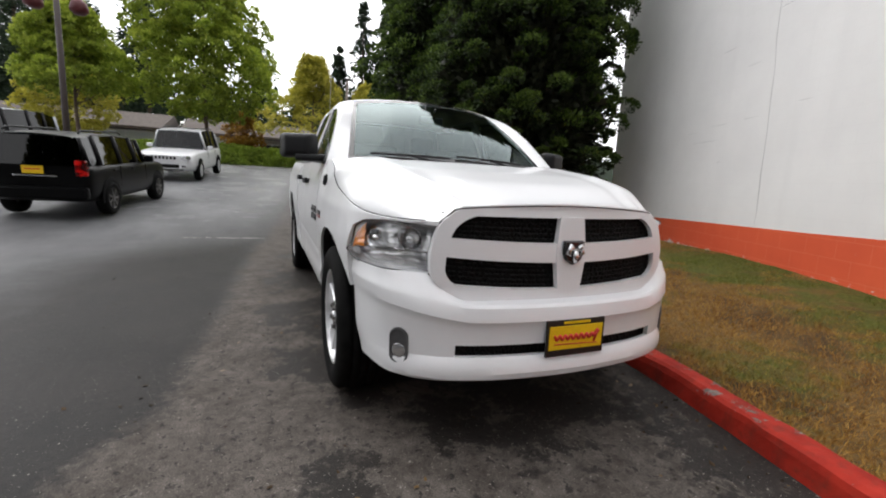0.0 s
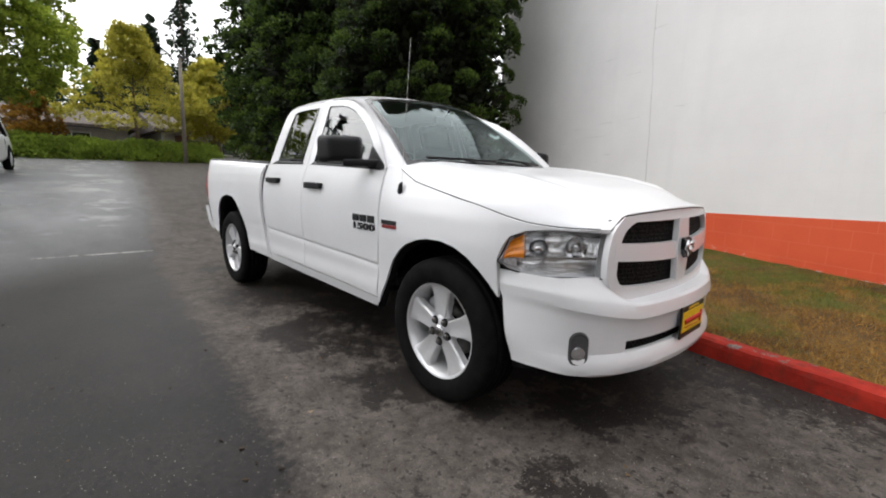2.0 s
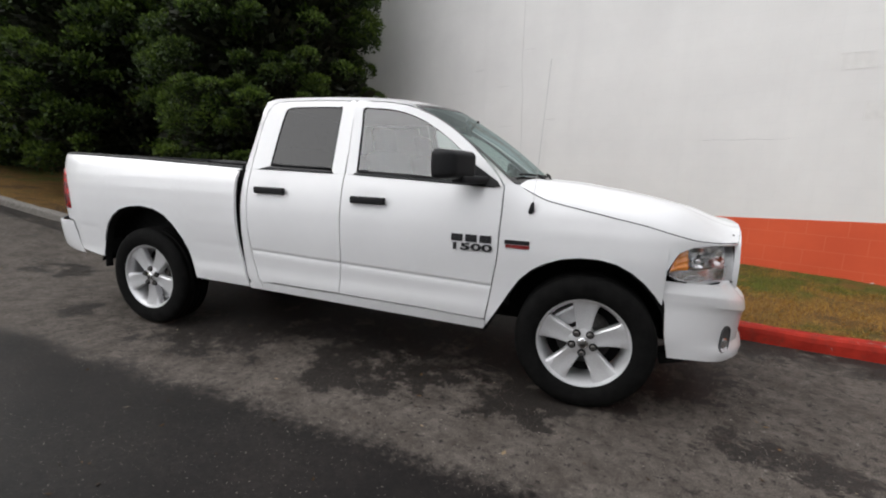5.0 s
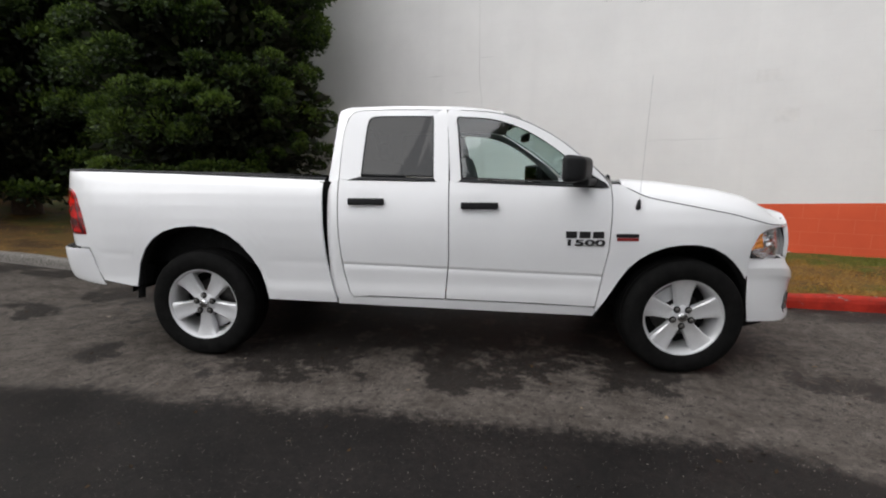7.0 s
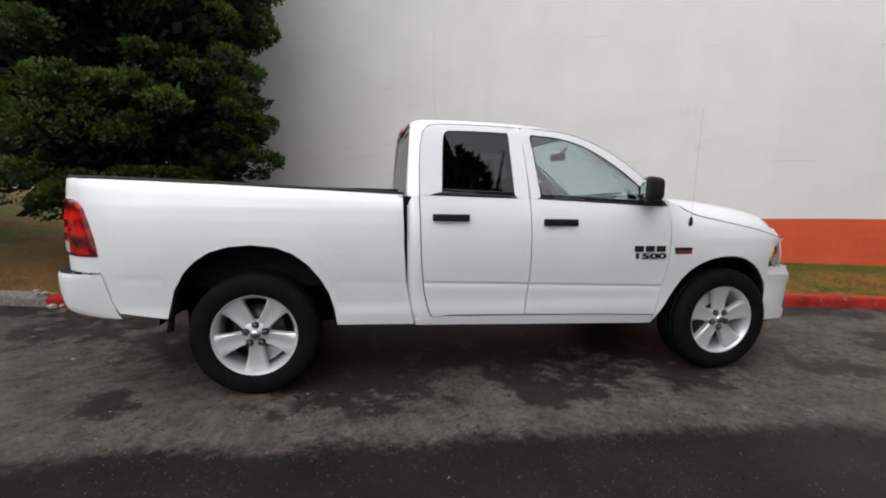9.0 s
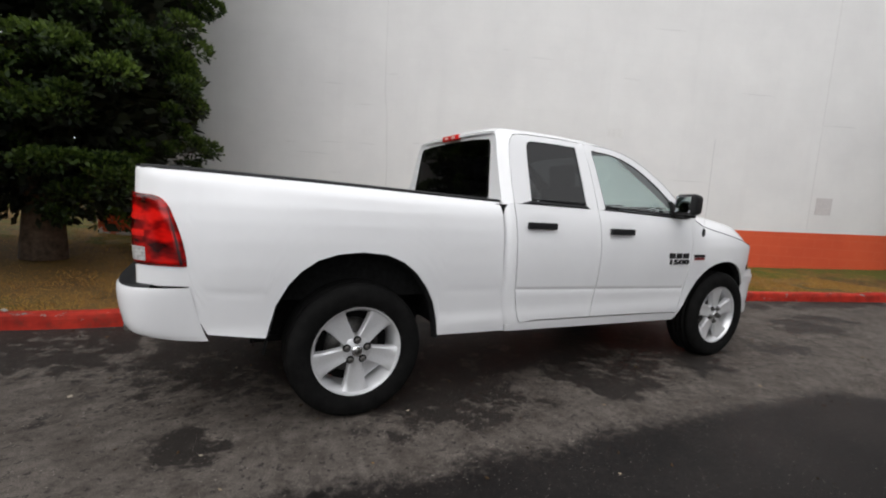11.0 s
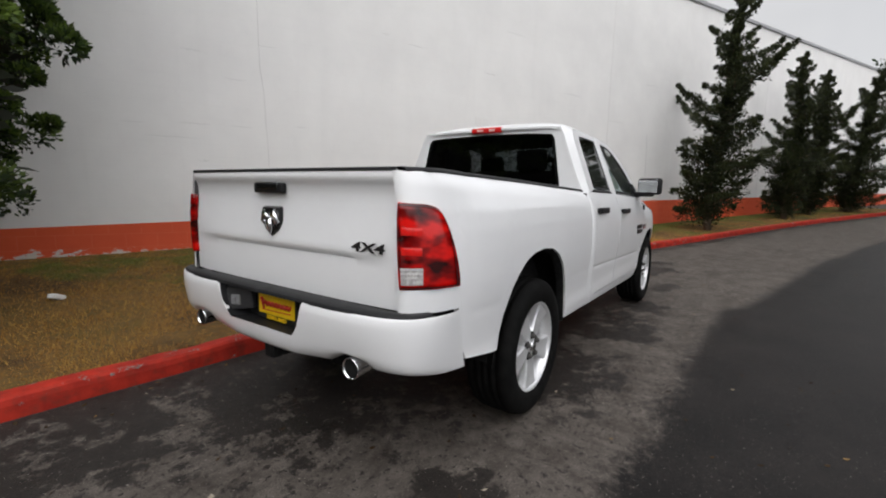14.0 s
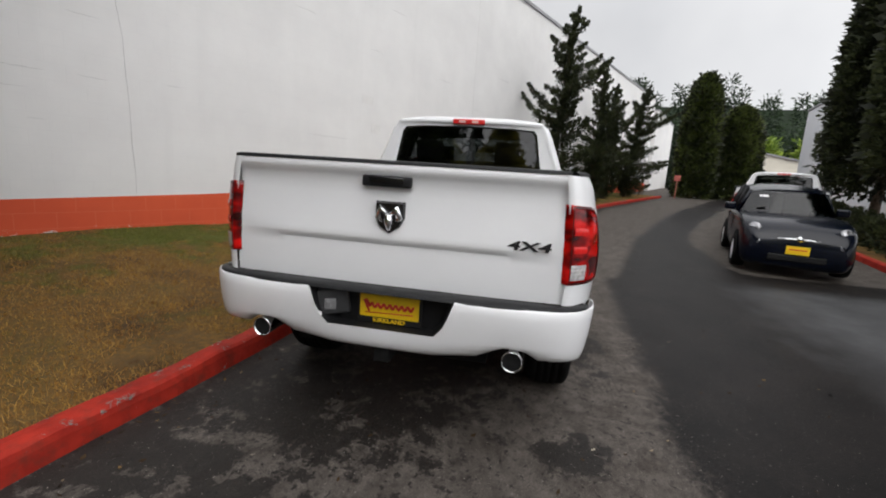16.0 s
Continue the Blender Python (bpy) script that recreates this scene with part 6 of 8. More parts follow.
sock = part("trailer_socket", bm, simple("socket_grey", (0.03, 0.03, 0.032), 0.5), rbump, "grey trailer socket box")
bm = bmesh.new()
add_box(bm, (-1.194, 0.262, 0.752), (0.02, 0.055, 0.055), Matrix.Rotation(radians(22), 3, "Z"), 0.008, 2)
add_box(bm, (-1.206, 0.266, 0.752), (0.012, 0.026, 0.030), Matrix.Rotation(radians(22), 3, "Z"), 0.004, 1)
part("socket_cap", bm, simple("socket_cap_grey", (0.20, 0.20, 0.205), 0.4), sock)
for s in (-1, 1):
    bm = bmesh.new()
    grid_bm([[(x, s * 0.625 + rr * math.cos(q), 0.590 + rr * math.sin(q)) for q in np.linspace(0, 2 * math.pi, 29)] for x, rr in ((-0.85, 0.042), (-1.10, 0.044), (-1.18, 0.047), (-1.203, 0.049), (-1.208, 0.048), (-1.207, 0.044), (-1.17, 0.043))], bm=bm)
    part("exhaust_tip", bm, CHROME, truck, "polished round exhaust tip", True)
    bm = bmesh.new()
    add_tube(bm, [(-1.199, s * 0.625, 0.590), (-1.16, s * 0.625, 0.590)], 0.0438, 20)
    part("exhaust_bore", bm, UNDER, truck)
bm = bmesh.new()
add_box(bm, (-1.12, 0, 0.525), (0.12, 0.08, 0.08), None, 0.008)
add_box(bm, (-1.0, 0, 0.545), (0.12, 1.0, 0.09), None, 0.01)
part("tow_hitch", bm, UNDER, truck, "black tow hitch receiver")

# back of the cab
cz = [1.30, 1.372, 1.45, 1.6, 1.75, 1.825, 1.892]
bm = bmesh.new()
outer = [(-0.893, 1.34), (-0.893, 1.372), (-0.815, 1.55), (-0.748, 1.72), (-0.71, 1.825), (-0.672, 1.892), (-0.4, 1.918), (0, 1.926), (0.4, 1.918), (0.672, 1.892), (0.71, 1.825), (0.748, 1.72), (0.815, 1.55), (0.893, 1.372), (0.893, 1.34), (0, 1.34)]
innr = [(-0.70, 1.40), (-0.70, 1.42), (-0.675, 1.55), (-0.645, 1.72), (-0.63, 1.80), (-0.60, 1.838), (-0.4, 1.852), (0, 1.858), (0.4, 1.852), (0.60, 1.838), (0.63, 1.80), (0.645, 1.72), (0.675, 1.55), (0.70, 1.42), (0.70, 1.40), (0, 1.39)]
bx = lambda z: float(np.interp(z, [1.3, 1.892, 1.926], [1.006, 1.052, 1.05]))
ring_bm([(bx(z), y, z) for y, z in outer], [(bx(z) + 0.004, y, z) for y, z in innr], 2, None, True, bm)
sharp(part("cab_back", bm, WHITE, truck), 40)
bm = ring_bm([(bx(z) + 0.006, y, z) for y, z in innr[:8]], [(bx(z) + 0.006, y, z) for y, z in innr[15:7:-1]], 8)
g = part("rear_window", bm, PRIVACY, truck, "dark tinted rear window", True)
g.visible_shadow = False
bm = ring_bm([(bx(z) - 0.002, y, z) for y, z in innr], [(bx(z), y * 0.965, lerp(z, 1.62, 0.05)) for y, z in innr], 1, None, True)
part("rear_window_seal", bm, GLOSSBLACK, truck, "", True)
bm = bmesh.new()
add_box(bm, (1.038, 0, 1.895), (0.03, 0.30, 0.048), None, 0.012, 3)
lamp = part("high_brake_lamp", bm, simple("brake_lamp_red", (0.55, 0.02, 0.02), 0.12), truck, "red high brake lamp", True)
for y in (-0.06, 0.06):
    bm = bmesh.new()
    add_box(bm, (1.024, y, 1.895), (0.008, 0.06, 0.022), None, 0.003)
    part("lamp_insert", bm, simple("lamp_insert_clear", (0.75, 0.45, 0.42), 0.2), lamp)

# bed floor, front wall, underbody
for nm, c, sz, mt in (("bed_floor", (-0.06, 0, 0.74), (2.06, 1.5, 0.04), UNDER), ("bed_front_wall", (0.97, 0, 1.05), (0.03, 1.74, 0.62), WHITE), ("chassis_frame", (1.6, 0, 0.55), (5.0, 0.95, 0.16), UNDER), ("cab_floor", (2.05, 0, 0.60), (2.1, 1.80, 0.06), UNDER), ("engine_bay", (3.75, 0, 0.80), (1.15, 0.95, 0.45), UNDER), ("rear_axle", (0.0, 0, 0.42), (0.16, 1.4, 0.16), UNDER)):
    bm = bmesh.new()
    add_box(bm, c, sz, None, 0.01)
    part(nm, bm, mt, truck)
for s in (-1, 1):
    bm = bmesh.new()
    add_box(bm, (2.05, s * 0.885, 0.95), (2.0, 0.05, 0.76), None, 0.01)
    part("door_inner", bm, INTERIOR, truck, "grey inner door trim")
bm = bmesh.new()
add_box(bm, (1.09, 0, 0.98), (0.05, 1.72, 0.76), None, 0.01)
part("cab_rear_trim", bm, INTERIOR, truck)
bm = grid_bm([[(x, y, float(np.interp(x, [1.06, 1.4, 2.2, 2.4], [1.87, 1.90, 1.885, 1.86])) - 0.03 * (y / 0.62) ** 4) for y in np.linspace(-0.63, 0.63, 9)] for x in (1.07, 1.4, 1.8, 2.2, 2.38)])
part("headliner", bm, HEADLINER, truck, "pale grey headliner", True)
bm = bmesh.new()
add_box(bm, (2.98, 0, 1.20), (0.34, 1.66, 0.26), None, 0.08, 4)
add_box(bm, (2.86, 0.40, 1.33), (0.2, 0.36, 0.07), None, 0.03, 3)
part("dashboard", bm, INTERIOR, truck, "dark grey dashboard", True)
bm = bmesh.new()
c = Vector((2.66, 0.40, 1.18))
ax = Vector((-0.85, 0, 0.5)).normalized()
e1 = Vector((0, 1, 0))
e2 = ax.cross(e1)
ringpts = [c + 0.19 * (math.cos(t) * e1 + math.sin(t) * e2) for t in np.linspace(0, 2 * math.pi, 25)]
add_tube(bm, ringpts, 0.016, 8, False)
add_tube(bm, [c - ax * 0.2, c], [0.03, 0.06], 10)
for t in (0, math.pi, 1.5 * math.pi):
    add_tube(bm, [c, c + 0.18 * (math.cos(t) * e1 + math.sin(t) * e2)], 0.018, 6)
part("steering_wheel", bm, BLACKPLASTIC, truck, "black steering wheel", True)


def seat(x, y, wide, parent, name):
    bm = bmesh.new()
    add_box(bm, (x, y, 0.90), (0.52, wide, 0.17), None, 0.06, 3)
    add_box(bm, (x - 0.30, y, 1.22), (0.16, wide, 0.66), Matrix.Rotation(radians(-14), 3, "Y"), 0.06, 3)
    st = part(name, bm, INTERIOR, parent, "grey cloth seat", True)
    n = 1 if wide < 0.8 else 2
    for i in range(n):
        yy = y if n == 1 else y + (i - 0.5) * wide * 0.55
        bm = bmesh.new()
        add_box(bm, (x - 0.41, yy, 1.635), (0.10, 0.27, 0.19), Matrix.Rotation(radians(-10), 3, "Y"), 0.045, 3)
        add_tube(bm, [(x - 0.385, yy - 0.06, 1.5), (x - 0.40, yy - 0.06, 1.62)], 0.008, 6)
        add_tube(bm, [(x - 0.385, yy + 0.06, 1.5), (x - 0.40, yy + 0.06, 1.62)], 0.008, 6)
        part("headrest", bm, INTERIOR, st, "", True)


seat(2.36, 0.42, 0.52, truck, "front_seat")
seat(2.36, -0.42, 0.52, truck, "front_seat")
seat(1.58, 0.0, 1.40, truck, "rear_bench")
bm = bmesh.new()
add_box(bm, (2.52, 0.0, 1.745), (0.03, 0.23, 0.07), Matrix.Rotation(radians(10), 3, "Z"), 0.02, 3)
add_tube(bm, [(2.53, 0, 1.76), (2.60, 0, 1.83)], 0.012, 6)
part("rear_view_mirror", bm, BLACKPLASTIC, truck, "black rear-view mirror", True)

# aerial on the fender
bm = bmesh.new()
b = Vector((3.205, -(fen_w(3.205, 1.20) + 0.002), 1.205))
add_tube(bm, [b + Vector((-0.012, 0.012, -0.035)), b + Vector((0, -0.006, -0.01)), b + Vector((0.004, -0.004, 0.03)), b + Vector((0.008, 0.004, 0.045))], [0.012, 0.017, 0.012, 0.005], 10)
ant = part("aerial_base", bm, BLACKPLASTIC, truck, "black aerial base", True)
bm = bmesh.new()
add_tube(bm, [b + Vector((0.008, 0.003, 0.04)), b + Vector((0.045, 0.03, 0.86))], 0.0014, 6)
part("aerial_mast", bm, simple("mast_steel", (0.48, 0.48, 0.48), 0.4, 0.3), ant, "thin steel aerial mast")
# engine badge on the fenders
for s in (-1, 1):
    w = fen_w(3.14, 0.99)
    bm = bmesh.new()
    add_box(bm, (3.137, s * (w + 0.003), 1.002), (0.15, 0.007, 0.026), None, 0.002)
    bd = part("engine_badge", bm, BADGE, truck, "chrome and red engine badge")
    bm = bmesh.new()
    add_box(bm, (3.14, s * (w + 0.003), 0.976), (0.145, 0.006, 0.020), None, 0.002)
    part("badge_band", bm, simple("badge_red", (0.22, 0.02, 0.02), 0.3), bd, "dark red band")



# ---------------------------------------------------------------- wheels
def revolve(profile, n, bm=None):
    """A ring about the y axis from (radius, y) points."""
    bm = bm or bmesh.new()
    rows = []
    for i in range(n + 1):
        a = 2 * math.pi * i / n
        rows.append([(r * math.cos(a), y, r * math.sin(a)) for r, y in profile])
    grid_bm(rows, bm=bm)
    return bm


def make_wheel_parts():
    """Meshes of one wheel about the origin; the outer face looks to -y."""
    out = {}
    prof = [(0.268, -0.118), (0.285, -0.132), (0.315, -0.142), (0.35, -0.144), (0.38, -0.138), (0.400, -0.126), (0.411, -0.112), (0.415, -0.10), (0.417, -0.075), (0.408, -0.073), (0.408, -0.064), (0.419, -0.062), (0.420, -0.030), (0.410, -0.028), (0.410, -0.018), (0.420, -0.016), (0.420, 0.016), (0.410, 0.018), (0.410, 0.028), (0.420, 0.030), (0.419, 0.062), (0.408, 0.064), (0.408, 0.073), (0.417, 0.075), (0.413, 0.11), (0.395, 0.13), (0.35, 0.144), (0.268, 0.118)]
    bm = revolve(prof, 72)
    out["tyre"] = (bm, RUBBER, True)
    bm = revolve([(0.282, -0.112), (0.286, -0.120), (0.280, -0.126), (0.268, -0.122), (0.258, -0.105), (0.248, -0.085), (0.240, -0.03), (0.238, 0.10), (0.27, 0.118)], 60)
    # five broad spokes
    for kx in range(5):
        a = 2 * math.pi * kx / 5
        rot = Matrix.Rotation(-a, 3, "Y")
        secs = [(0.030, 0.036, -0.100), (0.070, 0.043, -0.102), (0.095, 0.047, -0.100), (0.14, 0.054, -0.099), (0.19, 0.063, -0.101), (0.235, 0.076, -0.106), (0.264, 0.092, -0.112)]
        rows = []
        for r, w, y in secs:
            row = []
            for q, dy in ((-1.0, 0.045), (-0.96, 0.008), (-0.82, 0.0), (-0.35, 0.003), (0.0, 0.005), (0.35, 0.003), (0.82, 0.0), (0.96, 0.008), (1.0, 0.045)):
                row.append(rot @ Vector((math.sqrt(max(r * r - (q * w) ** 2 * 0.6, 1e-6)), y + dy, q * w)))
            rows.append(row)
        grid_bm(rows, bm=bm)
    add_tube(bm, [(0, -0.040, 0), (0, -0.094, 0), (0, -0.102, 0)], [0.092, 0.090, 0.078], 40)
    out["rim"] = (bm, ALLOY, False)
    bm = revolve([(0.06, 0.02), (0.172, 0.02), (0.172, 0.045), (0.06, 0.045)], 36)
    out["brake_disc"] = (bm, DARKSTEEL, True)
    # black disc added in place of the shade behind the spokes
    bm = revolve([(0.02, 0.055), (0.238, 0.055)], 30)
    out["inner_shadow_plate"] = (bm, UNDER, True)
    bm = bmesh.new()
    add_box(bm, (0.13, 0.01, 0.10), (0.10, 0.09, 0.16), Matrix.Rotation(radians(-35), 3, "Y"), 0.015)
    out["brake_caliper"] = (bm, ALLOY, False)
    bm = bmesh.new()
    add_tube(bm, [(0, -0.10, 0), (0, -0.116, 0), (0, -0.121, 0)], [0.036, 0.034, 0.026], 24)
    out["centre_cap"] = (bm, CHROME, True)
    bm = bmesh.new()
    add_tube(bm, [(0, -0.115, 0), (0, -0.1235, 0)], [0.022, 0.020], 16)
    out["cap_face"] = (bm, DARKSTEEL, True)
    bm = bmesh.new()
    add_tube(bm, [(0, -0.082, 0), (0, -0.119, 0), (0, -0.124, 0)], [0.017, 0.016, 0.010], 8)
    out["lug_nut"] = (bm, DARKSTEEL, False)
    bm = bmesh.new()
    add_tube(bm, [(0, -0.090, 0), (0, -0.1035, 0)], [0.024, 0.025], 16)
    out["lug_pocket"] = (bm, UNDER, False)
    return out


wheel_meshes = {}
for nm, (bm, mt, sm) in make_wheel_parts().items():
    bmesh.ops.recalc_face_normals(bm, faces=bm.faces)
    me = bpy.data.meshes.new(nm)
    bm.to_mesh(me)
    bm.free()
    me.materials.append(mt)
    for f in me.polygons:
        f.use_smooth = sm or nm == "rim"
    wheel_meshes[nm] = me
bmr = bmesh.new()
bmr.from_mesh(wheel_meshes["rim"])
bmesh.ops.remove_doubles(bmr, verts=bmr.verts, dist=0.0003)
for e in bmr.edges:
    e.smooth = not (len(e.link_faces) == 2 and e.calc_face_angle(0) > radians(38))
bmr.to_mesh(wheel_meshes["rim"])
bmr.free()


def put_wheel(x, s, phase):
    """A wheel under the truck: tyre with rim, brake and nuts as its pieces."""
    w = new("wheel", wheel_meshes["tyre"])
    w.parent = truck
    w["label"] = "black road tyre on a silver five-spoke rim"
    w.matrix_basis = Matrix.Translation((x, s * 0.845, 0.418)) @ (Matrix.Rotation(math.pi, 4, "Z") if s > 0 else Matrix.Identity(4)) @ Matrix.Rotation(phase, 4, "Y")
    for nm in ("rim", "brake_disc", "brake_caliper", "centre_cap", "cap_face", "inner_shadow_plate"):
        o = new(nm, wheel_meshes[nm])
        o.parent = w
        if nm == "rim":
            o["label"] = "silver five-spoke alloy rim"
    for i in range(5):
        for nm in ("lug_nut", "lug_pocket"):
            o = new(nm, wheel_meshes[nm])
            o.parent = w
            a = 2 * math.pi * (i + 0.5) / 5
            o.matrix_basis = Matrix.Translation((0.066 * math.cos(a), 0, 0.066 * math.sin(a)))


put_wheel(0.0, -1, radians(90))
put_wheel(3.569, -1, radians(-90))
put_wheel(0.0, 1, radians(20))
put_wheel(3.569, 1, radians(40))


# ---------------------------------------------------------------- parked cars
def car_wheel(parent, x, y, z, r, wide, s, rim=None):
    """A plain car wheel: tyre with a spoked rim as its piece."""
    bm = revolve([(r * 0.62, -wide * 0.45), (r * 0.80, -wide * 0.52), (r * 0.95, -wide * 0.46), (r, -wide * 0.3), (r, wide * 0.3), (r * 0.95, wide * 0.46), (r * 0.62, wide * 0.45)], 36)
    w = part("wheel", bm, RUBBER, parent, "", True)
    w.matrix_basis = Matrix.Translation((x, y, z)) @ (Matrix.Rotation(math.pi, 4, "Z") if s > 0 else Matrix.Identity(4))
    bm = revolve([(r * 0.64, -wide * 0.46), (r * 0.60, -wide * 0.40), (r * 0.55, -wide * 0.2), (r * 0.02, -wide * 0.15)], 30)
    for i in range(7):
        a = 2 * math.pi * i / 7
        m = Matrix.Rotation(-a, 3, "Y")
        add_box(bm, m @ Vector((r * 0.33, -wide * 0.40, 0)), (r * 0.58, wide * 0.12, r * 0.13), m, 0.006, 1)
    add_tube(bm, [(0, -wide * 0.2, 0), (0, -wide * 0.5, 0)], r * 0.14, 14)
    part("rim", bm, rim or ALLOY, w, "dark alloy rim" if rim else "silver alloy rim")


def rounder(pts, times):
    """Cuts the corners of a line of points, keeping its ends."""
    for _ in range(times):
        out = [pts[0]]
        for a, b in zip(pts, pts[1:]):
            out += [tuple(lerp(p, q, 0.25) for p, q in zip(a, b)), tuple(lerp(p, q, 0.75) for p, q in zip(a, b))]
        pts = out + [pts[-1]]
    return pts


def make_car(name, label, category, paint, L, W, H, stations, cabin, axles, r, m, glass=None, rim=None):
    """A car that points to +x, its rear bumper at x = 0. stations: x, low, belt, half width. cabin: x, half width, height at the roof line; first and last meet the belt."""
    car = tagged(new(name), label, category, group="parked cars")
    rows = []
    for x, lo, belt, hw in rounder(stations, 2):
        prof = [(0, lo), (hw * 0.82, lo), (hw * 0.95, lo + 0.06), (hw, lo + 0.22), (hw * 1.0, (lo + belt) / 2 + 0.06), (hw * 0.985, belt - 0.12), (hw * 0.95, belt - 0.02), (hw * 0.80, belt + 0.015), (0, belt + 0.03)]
        prof = rounder(prof, 1)
        rows.append([(x, -y, z) for y, z in prof] + [(x, y, z) for y, z in prof[::-1]])
    bm = grid_bm(rows)
    for rr in (rows[0], rows[-1]):
        bm.faces.new([bm.verts.new(p) for p in rr[:-1]])
    body = sharp(part("body", bm, paint, car), 38)
    belt_at = lambda x: float(np.interp(x, [q[0] for q in stations], [q[2] for q in stations]))
    hw_at = lambda x: float(np.interp(x, [q[0] for q in stations], [q[3] for q in stations]))
    # glasshouse: glass band, pillars, roof
    low_pts = [(x, hw_at(x) * 0.93, belt_at(x) - 0.01) for x, _, _ in cabin]
    hi_pts = [(cx, cw, cz) for cx, cw, cz in cabin]
    n = len(cabin)
    for s in (-1, 1):
        bm = bmesh.new()
        rows = []
        for (x, hw, b), (cx, cw, cz) in zip(low_pts, hi_pts):
            rows.append([Vector((x, s * hw, b)).lerp(Vector((cx, s * cw, cz - 0.05)), t / 3) for t in range(4)])
        grid_bm(rows, bm=bm)
        part("side_glass", bm, glass or SIDEGLASS, car, "dark side glass", True)
        for i in range(0, n):
            (x, hw, b), (cx, cw, cz) = low_pts[i], hi_pts[i]
            bm = bmesh.new()
            add_tube(bm, [(x, s * (hw + 0.002), b), (cx, s * (cw + 0.004), cz - 0.03)], [0.045, 0.035], 6)
            part("pillar", bm, paint if i in (0, n - 1) else BLACKPLASTIC, car, "", True)
    rows = []
    for cx, cw, cz in cabin:
        rows.append([(cx, w * cw, cz - 0.055 * abs(w) ** 3 + 0.012 * (1 - w * w)) for w in np.linspace(-1, 1, 13)])
    bm = grid_bm(rows, None, Vector((0, 0, -0.03)))
    sharp(part("roof", bm, paint, car), 40)
    for idx0, nm in ((0, "rear_window"), (-1, "windshield")):
        (x, hw, b), (cx, cw, cz) = low_pts[idx0], hi_pts[idx0]
        xe = x + (-0.16 if idx0 == 0 else 0.30)
        bm = grid_bm([[(lerp(cx, xe, v) + (0.06 if idx0 else -0.04) * (1 - w * w), w * lerp(cw * 0.97, hw * 0.97, v), lerp(cz - 0.03, belt_at(xe) + 0.015, v)) for w in np.linspace(-1, 1, 11)] for v in np.linspace(0, 1, 7)])
        part(nm, bm, SIDEGLASS if idx0 == 0 else SCREEN, car, "", True)
    bm = bmesh.new()
    x0, x1 = low_pts[0][0], low_pts[-1][0]
    add_box(bm, ((x0 + x1) / 2, 0, belt_at((x0 + x1) / 2) - 0.05), (x1 - x0, W * 0.8, 0.06))
    for sy in (-0.35, 0.35):
        add_box(bm, (x1 - 0.85, sy, belt_at(x1) + 0.12), (0.14, 0.45, 0.5), None, 0.05)
        add_box(bm, (x0 + 0.7, sy, belt_at(x1) + 0.12), (0.14, 0.45, 0.45), None, 0.05)
    part("cabin_trim", bm, INTERIOR, car)
    for ax in axles:
        for s in (-1, 1):
            hw = hw_at(ax)
            bm = bmesh.new()
            rows = []
            for q in range(25):
                a = radians(-12 + 204 * q / 24)
                rows.append([(ax + rr * math.cos(a), s * (hw * 1.0 + o), r + 0.02 + rr * math.sin(a)) for rr, o in ((r * 1.20, 0.002), (r * 1.17, 0.012), (r * 1.0, 0.010), (r * 0.5, 0.008))])
            grid_bm(rows, bm=bm)
            part("wheel_arch", bm, UNDER, car, "", True)
            car_wheel(car, ax, s * (hw - 0.075), r, r, 0.22, s, rim)
    # seams, handles, mirrors
    for s in (-1, 1):
        for x in (lerp(x0, x1, 0.45), lerp(x0, x1, 0.98)):
            bm = bmesh.new()
            b = belt_at(x)
            add_box(bm, (x, s * (hw_at(x) * 0.995), b * 0.5 + 0.26), (0.008, 0.012, b - 0.62))
            part("door_seam", bm, UNDER, car)
        for x in (lerp(x0, x1, 0.36), lerp(x0, x1, 0.70)):
            bm = bmesh.new()
            add_box(bm, (x, s * (hw_at(x) + 0.005), belt_at(x) - 0.13), (0.18, 0.03, 0.03), None, 0.01)
            part("door_handle", bm, paint, car)
        bm = bmesh.new()
        add_box(bm, (x1 - 0.05, s * (hw_at(x1) + 0.08), belt_at(x1) + 0.08), (0.10, 0.20, 0.15), None, 0.04, 3)
        part("side_mirror", bm, paint, car, "", True)
    car.matrix_basis = m
    return car


def car_bit(car, name, c, size, mat, rot=None, bevel=0.01, label=""):
    bm = bmesh.new()
    add_box(bm, c, size, rot, bevel)
    return part(name, bm, mat, car, label)


SIDEGLASS = glass_mat("parked_side_glass", (0.025, 0.027, 0.028), 0.7, 0.05)
SCREEN = glass_mat("parked_car_glass", (0.13, 0.16, 0.16), 0.7, 0.05)
CARLAMP = simple("car_lamp_lens", (0.30, 0.30, 0.31), 0.18, 0.7, 22, 0.4)
CARBLACK = paint_mat("black_car_paint", (0.003, 0.003, 0.0033), 0.35, 0.10)
CARBLUE = paint_mat("dark_blue_car_paint", (0.0016, 0.003, 0.008), 0.25, 0.25)
CARSILVER = paint_mat("silver_car_paint", (0.42, 0.43, 0.45), 0.3)
GREYPLASTIC = simple("grey_plastic", (0.05, 0.05, 0.052), 0.6)

